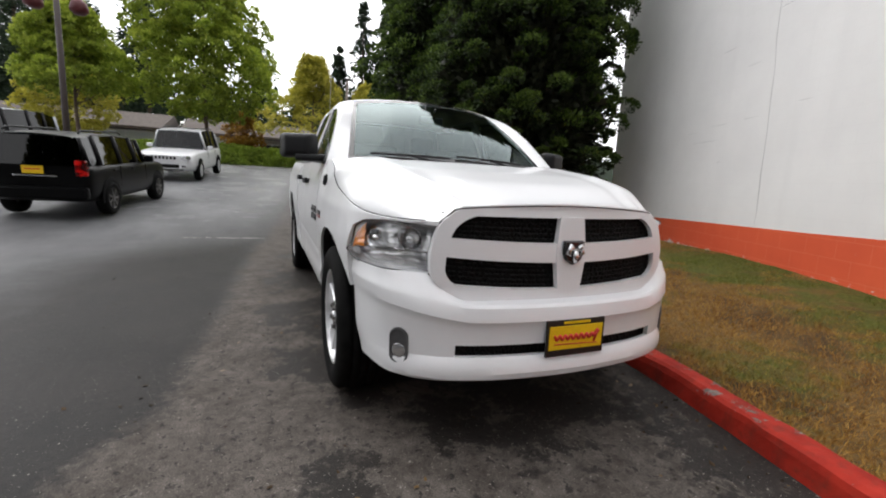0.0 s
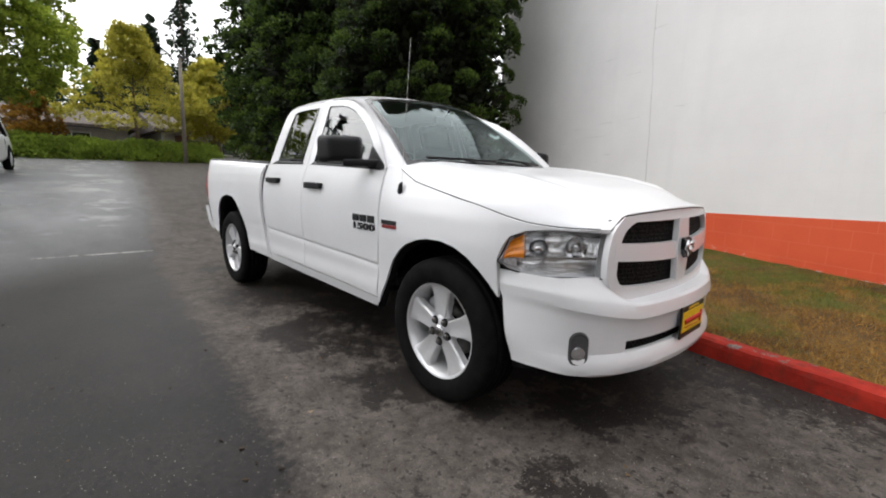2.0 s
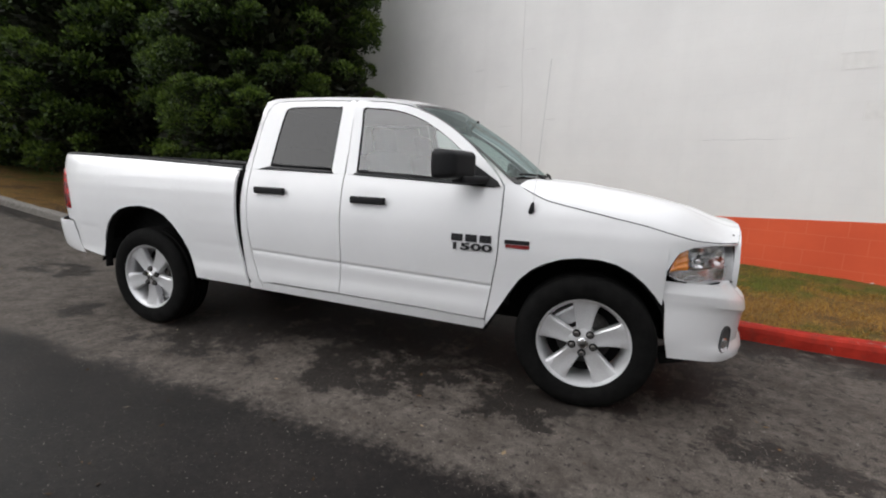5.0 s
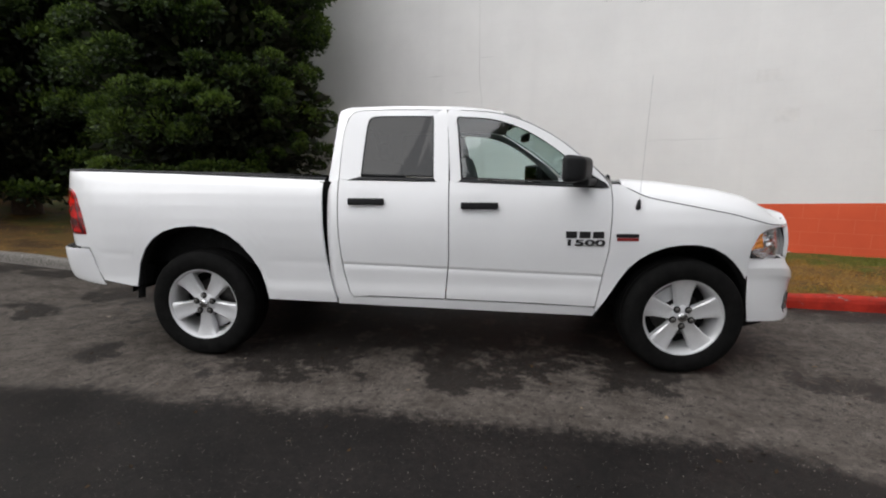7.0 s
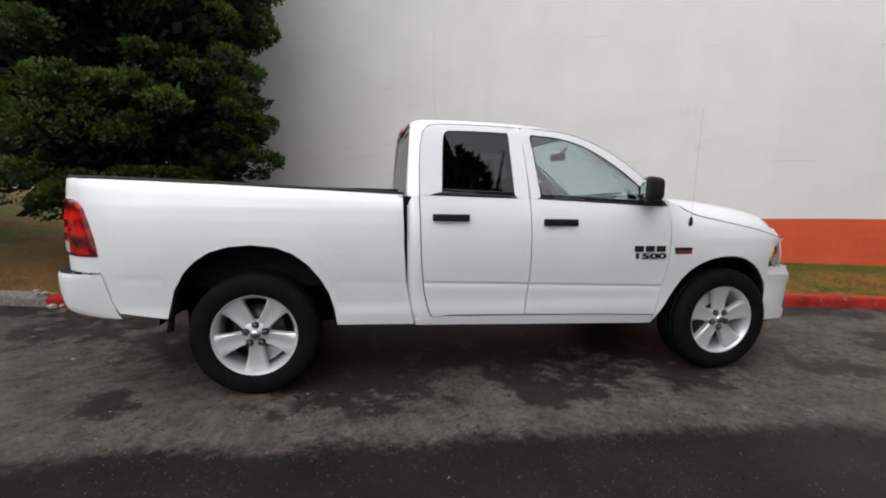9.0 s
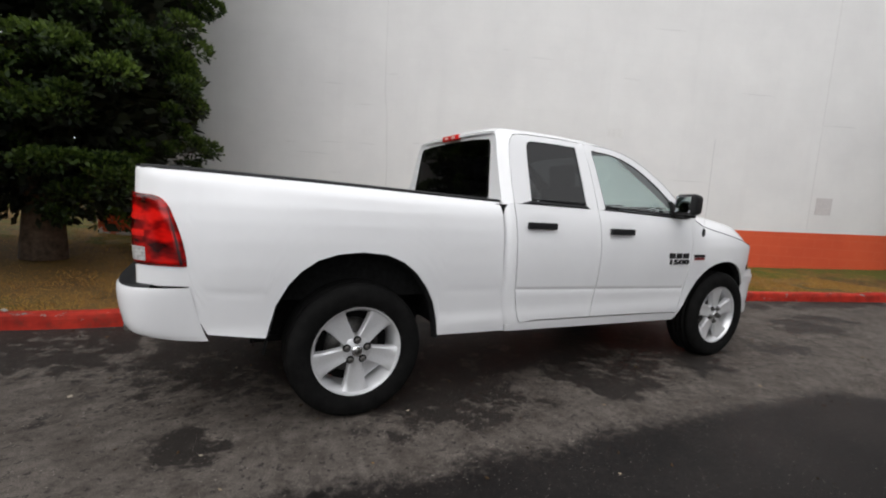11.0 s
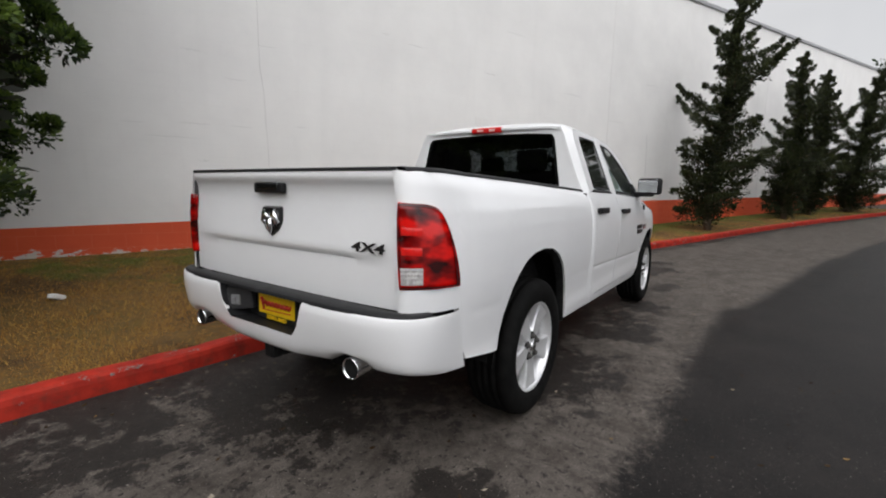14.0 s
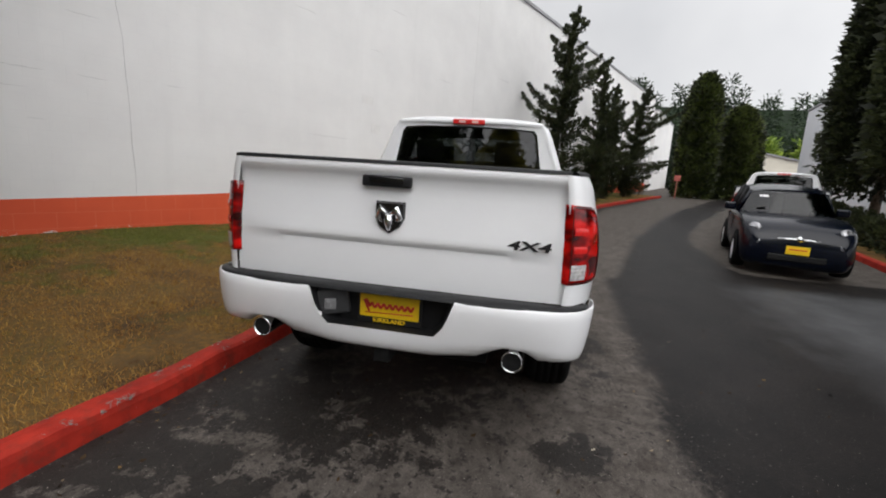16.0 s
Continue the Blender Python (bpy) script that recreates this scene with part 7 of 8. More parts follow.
# black boxy SUV, seen from behind
m = Matrix.Translation((-5.27, -5.20, gz(-5.27) + 0.03)) @ Matrix.Rotation(radians(172.5), 4, "Z") @ Matrix.Rotation(radians(-4.3), 4, "Y") @ Matrix.Translation((-0.82, 0, 0))
suv = make_car("compact_suv", "black boxy compact SUV parked in the lot, seen from behind", "car", CARBLACK, 4.41, 1.76, 1.66,
               [(0, 0.50, 1.02, 0.80), (0.10, 0.34, 1.04, 0.86), (0.5, 0.30, 1.05, 0.878), (2.2, 0.28, 1.04, 0.885), (3.2, 0.28, 1.02, 0.88), (3.9, 0.30, 0.98, 0.85), (4.25, 0.34, 0.92, 0.78), (4.41, 0.45, 0.82, 0.66)],
               [(0.16, 0.68, 1.60), (0.6, 0.69, 1.65), (1.5, 0.69, 1.655), (2.3, 0.68, 1.63), (2.75, 0.66, 1.57)], (0.82, 3.455), 0.345, m, None, DARKSTEEL)
for s in (-1, 1):
    car_bit(suv, "taillight", (0.03, s * 0.745, 1.0), (0.10, 0.19, 0.30), REDLENS, None, 0.02, "red taillight")
    bm = bmesh.new()
    add_tube(bm, [(0.35, s * 0.60, 1.65), (0.45, s * 0.60, 1.70), (2.0, s * 0.60, 1.70), (2.15, s * 0.60, 1.65)], 0.018, 8)
    part("roof_rail", bm, BLACKPLASTIC, suv, "", True)
car_bit(suv, "rear_bumper", (0.02, 0, 0.52), (0.16, 1.66, 0.24), CARBLACK, None, 0.05)
pl = car_bit(suv, "dealer_plate", (-0.012, 0.02, 0.95), (0.02, 0.34, 0.15), PLATE_YELLOW, None, 0.004, "yellow dealer plate")
car_bit(suv, "script_bar", (-0.025, 0.02, 0.96), (0.006, 0.24, 0.02), PLATE_RED, None, 0.002).parent = pl
car_bit(suv, "tailgate_trim", (-0.002, 0, 0.84), (0.02, 0.7, 0.03), CHROME, None, 0.006)

# white SUV, seen from the front
m = Matrix.Translation((-12.90, -4.49, gz(-12.9))) @ Matrix.Rotation(radians(-6.2), 4, "Z") @ Matrix.Rotation(radians(5.4), 4, "Y") @ Matrix.Translation((-3.86, 0, 0))
suv = make_car("white_suv", "white mid-size SUV parked facing the lane with clear headlights", "car", WHITE, 4.82, 1.94, 1.76,
               [(0, 0.55, 1.06, 0.84), (0.12, 0.36, 1.10, 0.93), (0.6, 0.32, 1.11, 0.965), (2.4, 0.31, 1.09, 0.97), (3.4, 0.31, 1.07, 0.965), (4.2, 0.33, 1.03, 0.93), (4.62, 0.38, 0.97, 0.86), (4.80, 0.46, 0.90, 0.74)],
               [(0.35, 0.72, 1.72), (0.8, 0.75, 1.82), (1.7, 0.76, 1.86), (2.3, 0.75, 1.84), (2.75, 0.72, 1.77)], (0.95, 3.865), 0.37, m)
for i in range(7):
    car_bit(suv, "grille_slot", (4.815, (i - 3) * 0.115, 0.84), (0.03, 0.065, 0.10), GLOSSBLACK, None, 0.012, "dark chrome-edged grille slot")
for s in (-1, 1):
    car_bit(suv, "headlight", (4.755, s * 0.66, 0.87), (0.20, 0.30, 0.13), REFLECTOR, Matrix.Rotation(s * radians(-32), 3, "Z"), 0.02, "clear headlight")
    car_bit(suv, "fog_lamp", (4.785, s * 0.62, 0.56), (0.06, 0.16, 0.08), CHROME, None, 0.02)
    bm = bmesh.new()
    add_tube(bm, [(0.6, s * 0.66, 1.80), (0.75, s * 0.66, 1.89), (2.15, s * 0.66, 1.89), (2.3, s * 0.66, 1.82)], 0.018, 8)
    part("roof_rail", bm, GREYPLASTIC, suv, "", True)
car_bit(suv, "lower_grille", (4.80, 0, 0.56), (0.05, 0.95, 0.13), GLOSSBLACK, None, 0.02, "black lower grille")
car_bit(suv, "skid_plate", (4.78, 0, 0.44), (0.06, 1.2, 0.05), GREYPLASTIC, None, 0.015)
car_bit(suv, "sunroof", (1.75, 0, 1.872), (1.2, 0.95, 0.012), GLOSSBLACK, None, 0.004, "dark panoramic sunroof")

# silver car behind the black one
m = Matrix.Translation((-9.4, -8.3, gz(-10) - 0.05)) @ Matrix.Rotation(radians(166), 4, "Z") @ Matrix.Rotation(radians(-4.6), 4, "Y") @ Matrix.Translation((-0.9, 0, 0))
c3 = make_car("silver_suv", "silver SUV parked behind the black one", "car", CARSILVER, 4.5, 1.82, 1.68,
              [(0, 0.5, 1.18, 0.84), (0.12, 0.34, 1.21, 0.92), (0.6, 0.3, 1.22, 0.945), (2.3, 0.3, 1.2, 0.95), (3.4, 0.3, 1.15, 0.94), (4.1, 0.32, 1.1, 0.90), (4.5, 0.45, 0.95, 0.74)],
              [(0.25, 0.74, 1.97), (0.8, 0.77, 2.06), (1.6, 0.78, 2.08), (2.2, 0.77, 2.05), (2.7, 0.74, 1.95)], (0.9, 3.55), 0.35, m)
for s in (-1, 1):
    car_bit(c3, "taillight", (0.06, s * 0.74, 0.95), (0.12, 0.2, 0.2), REDLENS, None, 0.03, "red taillight")

# small dark blue hatchback, seen from the front
m = Matrix.Translation((5.2, -5.06, gz(5.4) + 0.03)) @ Matrix.Rotation(radians(163.5), 4, "Z") @ Matrix.Rotation(radians(1.8), 4, "Y") @ Matrix.Translation((-3.55, 0, 0))
fi = make_car("small_hatchback", "small rounded dark blue hatchback with a yellow plate", "car", CARBLUE, 3.55, 1.63, 1.50,
              [(0, 0.5, 0.92, 0.62), (0.08, 0.36, 0.96, 0.72), (0.45, 0.24, 0.98, 0.80), (1.6, 0.16, 0.97, 0.82), (2.55, 0.16, 0.97, 0.82), (2.95, 0.15, 0.945, 0.82), (3.25, 0.13, 0.89, 0.81), (3.42, 0.13, 0.82, 0.78), (3.52, 0.15, 0.72, 0.72), (3.58, 0.20, 0.60, 0.64)],
              [(0.22, 0.54, 1.36), (0.50, 0.59, 1.47), (1.05, 0.61, 1.515), (1.55, 0.61, 1.495), (1.95, 0.59, 1.42)], (0.62, 2.92), 0.30, m)
for s in (-1, 1):
    bm = bmesh.new()
    c = Vector((3.35, s * 0.595, 0.755))
    d = Vector((0.80, s * 0.35, 0.28)).normalized()
    add_tube(bm, [c, c + d * 0.10, c + d * 0.115], [0.105, 0.10, 0.07], 20)
    part("headlight", bm, CARLAMP, fi, "round clear headlight", True)
    bm = bmesh.new()
    c = Vector((3.49, s * 0.55, 0.56))
    add_tube(bm, [c, c + d * 0.09], [0.055, 0.05], 16)
    part("running_lamp", bm, CARLAMP, fi, "small round running lamp", True)
    car_bit(fi, "fog_lamp", (3.53, s * 0.52, 0.33), (0.08, 0.12, 0.06), CARLAMP, None, 0.02)
bm = bmesh.new()
add_tube(bm, [(3.55, 0.36, 0.64), (3.572, 0.18, 0.652), (3.58, 0, 0.655), (3.572, -0.18, 0.652), (3.55, -0.36, 0.64)], [0.008, 0.014, 0.018, 0.014, 0.008], 8)
part("chrome_strip", bm, CHROME, fi, "chrome nose strip", True)
bm = bmesh.new()
add_tube(bm, [(3.565, 0, 0.66), (3.60, 0, 0.66)], [0.05, 0.045], 18)
part("round_badge", bm, CHROME, fi, "round chrome badge", True)
pl = car_bit(fi, "dealer_plate", (3.60, 0, 0.47), (0.015, 0.32, 0.14), PLATE_YELLOW, None, 0.004, "yellow dealer plate")
car_bit(fi, "script_bar", (3.61, 0, 0.48), (0.006, 0.24, 0.02), PLATE_RED, None, 0.002).parent = pl
car_bit(fi, "lower_grille", (3.565, 0, 0.33), (0.06, 0.80, 0.11), GLOSSBLACK, None, 0.02)
car_bit(fi, "screen_sticker", (2.32, -0.42, 1.30), (0.012, 0.14, 0.05), simple("sticker_white", (0.8, 0.8, 0.8), 0.5), Matrix.Rotation(radians(-50), 3, "Y"), 0.003, "white windshield sticker")

# second white pickup beyond the hatchback
pk2 = copy_thing(truck, Matrix.Translation((10.02, -6.99, 0.12)) @ Matrix.Rotation(radians(-25.8), 4, "Z"))
tagged(pk2, "white pickup truck parked beyond the small dark hatchback", "pickup truck", group="parked cars")


# ---------------------------------------------------------------- plants ahead
def wall_pine(x, y, z, h, rx, seed, label, lean=0.4, tilt=0.0):
    """A rugged juniper-like pine: short upswept limbs, each a dense brush of needles that ends in a point."""
    rng = np.random.default_rng(seed)
    tree = tagged(new("pine_tree"), label, "tree", group="pines along the wall")
    bm = bmesh.new()
    axis_at = lambda t: (x + 0.10 * math.sin(6 * t + seed), y - lean * t * t + 0.08 * math.sin(9 * t), z - 0.1 + h * t)
    add_tube(bm, [axis_at(i / 10) for i in range(11)], [0.10 - 0.009 * i for i in range(11)], 8)
    part("trunk", bm, BARK, tree, smooth=True)
    pts, nrm, wide = [], [], []
    n = 54
    for i in range(n):
        t = 0.05 + 0.92 * (i + 0.5) / n
        o = Vector(axis_at(t))
        a = i * 2.4 + rng.uniform(-0.4, 0.4)
        if t < 0.42:
            reach, fat, rise = rx * rng.uniform(0.42, 0.72) * min(1.0, 0.45 + 2.2 * t), 0.25, rng.uniform(0.15, 0.45)
        elif t < 0.80:
            far = i % 3 == 0
            reach = rx * (rng.uniform(0.85, 1.15) if far else rng.uniform(0.22, 0.45)) * (1.35 - t)
            fat, rise = 0.14, (rng.uniform(0.35, 0.65) if far else 0.4)
        else:
            reach, fat, rise = rx * (1.04 - t) * rng.uniform(0.7, 1.5), 0.085, 0.5
        reach += 0.06
        fat *= 1.05 * (0.45 + 0.55 * h / 6.8)
        out = Vector((math.cos(a), math.sin(a) - tilt, 0))
        path = [o + out * reach * q + Vector((0, 0, reach * rise * q ** 2.2)) for q in (0, 0.35, 0.7, 1.0)]
        bm = bmesh.new()
        add_tube(bm, path, [0.026 * (1.1 - t) + 0.006, 0.018 * (1.1 - t) + 0.005, 0.010, 0.004], 5)
        part("limb", bm, BARK, tree)
        m = max(5, int(reach / 0.05))
        for q in np.linspace(0.08, 1.05, m):
            p = path[0] + out * reach * q + Vector((0, 0, reach * rise * q ** 2.2))
            k = fat * (1.0 if q < 0.55 else 1.0 - 0.85 * (q - 0.55) / 0.5) * rng.uniform(0.75, 1.25)
            jig = rng.normal(size=3) * k * 0.5
            pts.append((p.x + jig[0], p.y + jig[1], p.z + jig[2] * 0.4 + 0.02))
            nrm.append((out.x * 0.7, out.y * 0.7, 0.7))
            wide.append(k)
    for q in np.linspace(0.06, 1.01, 130):
        o = axis_at(q)
        k = (0.03 + 0.22 * (1 - q)) * (0.3 + 0.7 * h / 6.8)
        jig = rng.normal(size=3) * k * 0.45
        pts.append((o[0] + jig[0], o[1] + jig[1], o[2]))
        nrm.append((jig[0], jig[1], 0.8))
        wide.append(k)
    leaves("crown", pts, nrm, 64, np.array(wide), 0.078, 0.017, PINE, tree, seed)
    return tree


wall_pine(12.35, -1.14, 0.40, 6.5, 1.75, 31, "tall open dark pine standing against the white wall")
wall_pine(17.8, -3.2, 0.52, 5.9, 1.3, 32, "narrow dark pine beside the red kerb", 0.1)
wall_pine(20.5, -4.15, 0.62, 5.7, 1.35, 33, "dark leaning pine beside the red kerb", 0.1)
wall_pine(23.4, -5.65, 0.70, 6.2, 2.1, 34, "dark upswept pine near the wall's far end", 0.7, 0.35)


def clipped_hedge(x, y, z, h, r, seed, mat, label, per=34, tufts=1500, leaf=0.16, base=0.0, prof=None):
    rng = np.random.default_rng(seed)
    t = tagged(new("clipped_conifer"), label, "hedge", group="clipped conifers")
    trunk(t, x, y, z, h * 0.8, 0.16)
    p, nr = crown_points(tufts, (x, y, z + base), h - base, r, prof or [(0, 0.95), (0.3, 1.0), (0.6, 0.92), (0.85, 0.7), (0.96, 0.35), (1, 0.05)], rng, 0.22, 0.10)
    leaves("crown", p, nr, per, 0.22, leaf, leaf * 0.22, mat, t, seed)
    # added core of shade-dark leaves that closes the gaps in the crown
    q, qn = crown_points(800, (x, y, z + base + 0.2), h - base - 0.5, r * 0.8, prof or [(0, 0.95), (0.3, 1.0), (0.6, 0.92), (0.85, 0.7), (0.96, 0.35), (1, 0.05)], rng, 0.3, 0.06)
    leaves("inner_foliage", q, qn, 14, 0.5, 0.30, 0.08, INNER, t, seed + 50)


clipped_hedge(29.2, -10.95, 0.85, 7.9, 1.08, 41, HEDGE, "tall clipped green conifer at the bend of the road", 36, 1700, 0.14)
clipped_hedge(30.0, -13.6, 0.85, 6.1, 1.4, 42, HEDGE, "shorter clipped conifer beside the tall one", 36, 1500, 0.14)
clipped_hedge(9.9, -10.4, 0.15, 9.0, 1.5, 43, PINE, "tall dense dark conifer behind the parked hatchback", 30, 2400, 0.15, 1.95)
clipped_hedge(3.4, -9.4, 0.0, 11.0, 1.9, 45, PINE, "tall dense dark conifer across the road", 20, 2000, 0.19, 1.0)
clipped_hedge(13.4, -11.4, 0.25, 9.5, 1.6, 44, PINE, "dense dark conifer further along the verge", 26, 1500, 0.17, 1.4)


def low_hedge(name, x0, x1, y_of, wide, z_of, h, seed, label, n=900, mat=None, leaf=0.09):
    rng = np.random.default_rng(seed)
    x = rng.uniform(x0, x1, n)
    q = rng.uniform(0, 2 * np.pi, n)
    k = 1 + 0.25 * np.array([noise.noise(Vector((a * 0.9, seed, 0))) for a in x])
    y = np.array([y_of(a) for a in x]) + wide * 0.5 * np.cos(q) * k
    z = np.array([z_of(a) for a in x]) + h * k * (0.45 + 0.5 * np.sin(q))
    nr = np.stack([np.zeros(n), np.cos(q), np.sin(q) + 0.3], -1)
    ob = leaves(name, np.stack([x, y, np.maximum(z, [z_of(a) for a in x])], -1), nr, 26, 0.2, leaf, leaf * 0.4, mat or HEDGE, None, seed)
    tagged(ob, label, "hedge", kind="stuff")


low_hedge("low_hedge", 7.2, 20, lambda x: -8.6 - 0.32 * (x - 7), 1.1, lambda x: gz(x), 0.75, 51, "low dark green hedge behind the parked cars", 900, PINE)

# right-hand kerb
def side_kerb():
    verts, faces = [], []
    pts = resample([(4.5, -7.0), (7.2, -7.55), (12, -8.9), (20, -12.0), (30, -16.5)], 0.3)
    prof = [(0.0, -0.05), (-0.02, 0.11), (-0.05, 0.13), (-0.15, 0.13), (-0.17, -0.05)]
    for i, p in enumerate(pts):
        d = (pts[min(i + 1, len(pts) - 1)] - pts[max(i - 1, 0)]).normalized()
        nrm = Vector((-d.y, d.x, 0))
        for off, h in prof:
            q = p + nrm * off
            verts.append((q.x, q.y, gz(p.x) + h))
    mm = len(prof)
    for i in range(len(pts) - 1):
        for j in range(mm - 1):
            faces.append((i * mm + j, i * mm + j + 1, (i + 1) * mm + j + 1, (i + 1) * mm + j))
    ob = mesh_ob("side_kerb", verts, faces, KERB)
    at = ob.data.attributes.new("paint", "FLOAT", "POINT")
    at.data.foreach_set("value", np.ones(len(verts), np.float32))
    tagged(ob, "red-painted kerb behind the parked cars", "kerb", kind="structure")
    v2, f2 = [], []
    for i, p in enumerate(pts):
        for k2, off in enumerate((-0.16, -1.5, -4.0)):
            d = Vector((0.2, 1, 0)).normalized()
            q = p + d * off
            v2.append((q.x, q.y, gz(p.x) + 0.12 + 0.03 * k2))
    for i in range(len(pts) - 1):
        for j in range(2):
            f2.append((i * 3 + j, i * 3 + j + 1, (i + 1) * 3 + j + 1, (i + 1) * 3 + j))
    ob = mesh_ob("side_verge", v2, f2, SOIL, smooth=True)
    tagged(ob, "strip of brown soil behind the red kerb", "verge", kind="structure")


side_kerb()


# ---------------------------------------------------------------- buildings further off
def block(name, c, size, yaw, mat, label, category="building"):
    bm = bmesh.new()
    add_box(bm, (0, 0, size[2] / 2), size, None, 0.03, 1)
    b = tagged(new(name), label, category)
    b.matrix_basis = Matrix.Translation(c) @ Matrix.Rotation(radians(yaw), 4, "Z")
    part("wall", bm, mat, b)
    bm = bmesh.new()
    add_box(bm, (0, 0, size[2] + 0.06), (size[0] + 0.12, size[1] + 0.12, 0.12), None, 0.02, 1)
    part("roof", bm, METAL_GREY, b)
    return b


PALE = wall_mat("pale_render", (0.62, 0.63, 0.66), (0.70, 0.71, 0.74))
CREAM = wall_mat("cream_render", (0.58, 0.54, 0.46), (0.66, 0.62, 0.53))
b = block("white_building", (42, -9.0, 0.9), (10, 6, 6.7), -22, WALL, "lower white building beyond the wall's far end")
b = block("grey_building", (21.2, -19.0, 0.4), (14, 8, 6.3), -14, PALE, "pale blue-grey building beside the road")
cream = tagged(new("cream_building"), "low cream building with a shallow gable behind the hedges", "building")
bm = bmesh.new()
prof = [(-4.5, 0), (4.5, 0), (4.5, 2.6), (0.5, 4.3), (-4.5, 3.2)]
v0 = [bm.verts.new((0, y, z)) for y, z in prof]
v1 = [bm.verts.new((9, y, z)) for y, z in prof]
bm.faces.new(v0)
bm.faces.new(v1[::-1])
for i in range(5):
    bm.faces.new((v0[i], v0[(i + 1) % 5], v1[(i + 1) % 5], v1[i]))
part("wall", bm, CREAM, cream)
for y0, z0, y1, z1 in ((4.7, 2.55, 0.5, 4.35), (0.5, 4.35, -4.7, 3.2)):
    bm = bmesh.new()
    grid_bm([[(x, y0, z0), (x, y1, z1)] for x in (-0.2, 9.2)], None, Vector((0, 0, -0.12)), bm=bm)
    part("roof", bm, METAL_GREY, cream)
cream.matrix_basis = Matrix.Translation((39, -18.6, 0.8)) @ Matrix.Rotation(radians(-20), 4, "Z")

sign = tagged(new("kerb_sign"), "small faded red sign on a post at the road bend", "sign")
bm = bmesh.new()
add_tube(bm, [(0, 0, 0), (0, 0, 1.35)], 0.035, 8)
part("post", bm, simple("sign_post", (0.30, 0.12, 0.08), 0.7), sign)
bm = bmesh.new()
add_box(bm, (-0.04, 0, 1.28), (0.02, 0.38, 0.36), None, 0.005)
part("panel", bm, simple("sign_red", (0.36, 0.09, 0.07), 0.6), sign)
sign.matrix_basis = Matrix.Translation((27.5, -9.5, gz(27.5)))


IVY = foliage_mat("ivy_leaves", (0.08, 0.13, 0.018), (0.17, 0.25, 0.034), (0.28, 0.36, 0.06), 0.7)


def far_woods(name, boxes, seed, label, mat):
    """Many distant trees in one mesh. boxes: x0, x1, y0, y1, base, height, count."""
    rng = np.random.default_rng(seed)
    P, N = [], []
    for x0, x1, y0, y1, base, h, cnt in boxes:
        for _ in range(cnt):
            x, y, hh = rng.uniform(x0, x1), rng.uniform(y0, y1), h * rng.uniform(0.55, 1.1)
            r = hh * rng.uniform(0.13, 0.22)
            t = rng.uniform(0, 1, 56) ** 0.75
            a = rng.uniform(0, 2 * np.pi, 56)
            q = r * (1.04 - t) * rng.uniform(0.3, 1, 56)
            P.append(np.stack([x + q * np.cos(a), y + q * np.sin(a), base + hh * t], -1))
            N.append(np.stack([np.cos(a), np.sin(a), np.full(56, 0.1)], -1))
    ob = leaves(name, np.concatenate(P), np.concatenate(N), 13, 1.2, 0.75, 0.17, mat, None, seed)
    tagged(ob, label, "woods", kind="stuff")


far_woods("far_woods_ahead", [(85, 120, -95, 20, 1, 20, 165), (60, 80, -60, -20, 1, 9, 50)], 61, "dense dark fir woods on the hill far ahead", FIR)
far_woods("far_trees_ahead", [(58, 70, -46, -24, 1, 6.5, 40)], 63, "lighter green trees on the slope ahead", IVY)
far_woods("far_woods_behind", [(-75, -52, -60, 40, 2, 11, 130), (-70, -55, -40, -14, 2, 24, 24)], 62, "dense dark fir woods far behind the houses", FIR)
for i, (x, y, h, r) in enumerate(((-48, 9.6, 20.0, 3.2), (-50, 7.2, 15, 2.6), (-52, -2.0, 14.5, 2.6), (-46, -17, 24, 3.2), (-50, -23, 25, 3.4), (-47, -12, 26, 3.4), (-52, -28, 24, 3.6), (-55, 3, 13, 2.4))):
    far_fir(x, y, 1.9, h, r, 70 + i, 16)

# hill that closes the view behind the woods
def hill(name, x0, x1, y0, y1, z, label):
    xs, ys = np.linspace(x0, x1, 12), np.linspace(y0, y1, 30)
    v = [(x, y, z * (i / 11) ** 0.8 + 0.8 * noise.noise(Vector((x * 0.05, y * 0.05, 2)))) for i, x in enumerate(xs) for y in ys]
    f = [(i * 30 + j, (i + 1) * 30 + j, (i + 1) * 30 + j + 1, i * 30 + j + 1) for i in range(11) for j in range(29)]
    tagged(mesh_ob(name, v, f, HILL, smooth=True), label, "hill", kind="structure")


HILL = simple("wooded_ground", (0.011, 0.018, 0.009), 0.95, 0, 0.6, 0.6, 1.0, 0.05)
hill("hill_ahead", 72, 150, -200, 40, 27, "dark wooded hillside far ahead")
hill("hill_behind", -75, -180, -200, 200, 16, "dark wooded rise far behind")


# ---------------------------------------------------------------- lot side behind the pickup
broadleaf(-19.0, -4.0, gz(-19), 11.6, 2.75, 21, MAPLE, "tall bright green maple beside the lot", 900, 95, 0.15, 2.4, [(0, 0.45), (0.08, 0.95), (0.25, 1.0), (0.5, 0.84), (0.8, 0.5), (1, 0.08)])
broadleaf(-19.2, -9.2, gz(-19), 6.9, 2.2, 22, MAPLE, "round bright green young maple beside the lot", 420, 90, 0.14, 3.0, [(0, 0.5), (0.10, 1.0), (0.3, 0.95), (0.55, 0.66), (0.8, 0.32), (1, 0.04)])
broadleaf(-24.0, 1.6, 1.8, 6.7, 3.2, 23, MAPLE_YELLOW, "thin yellow-green tree with a bare top", 330, 60, 0.15, 1.7, [(0, 0.5), (0.12, 1.0), (0.35, 0.95), (0.5, 0.5), (0.75, 0.28), (1, 0.10)])
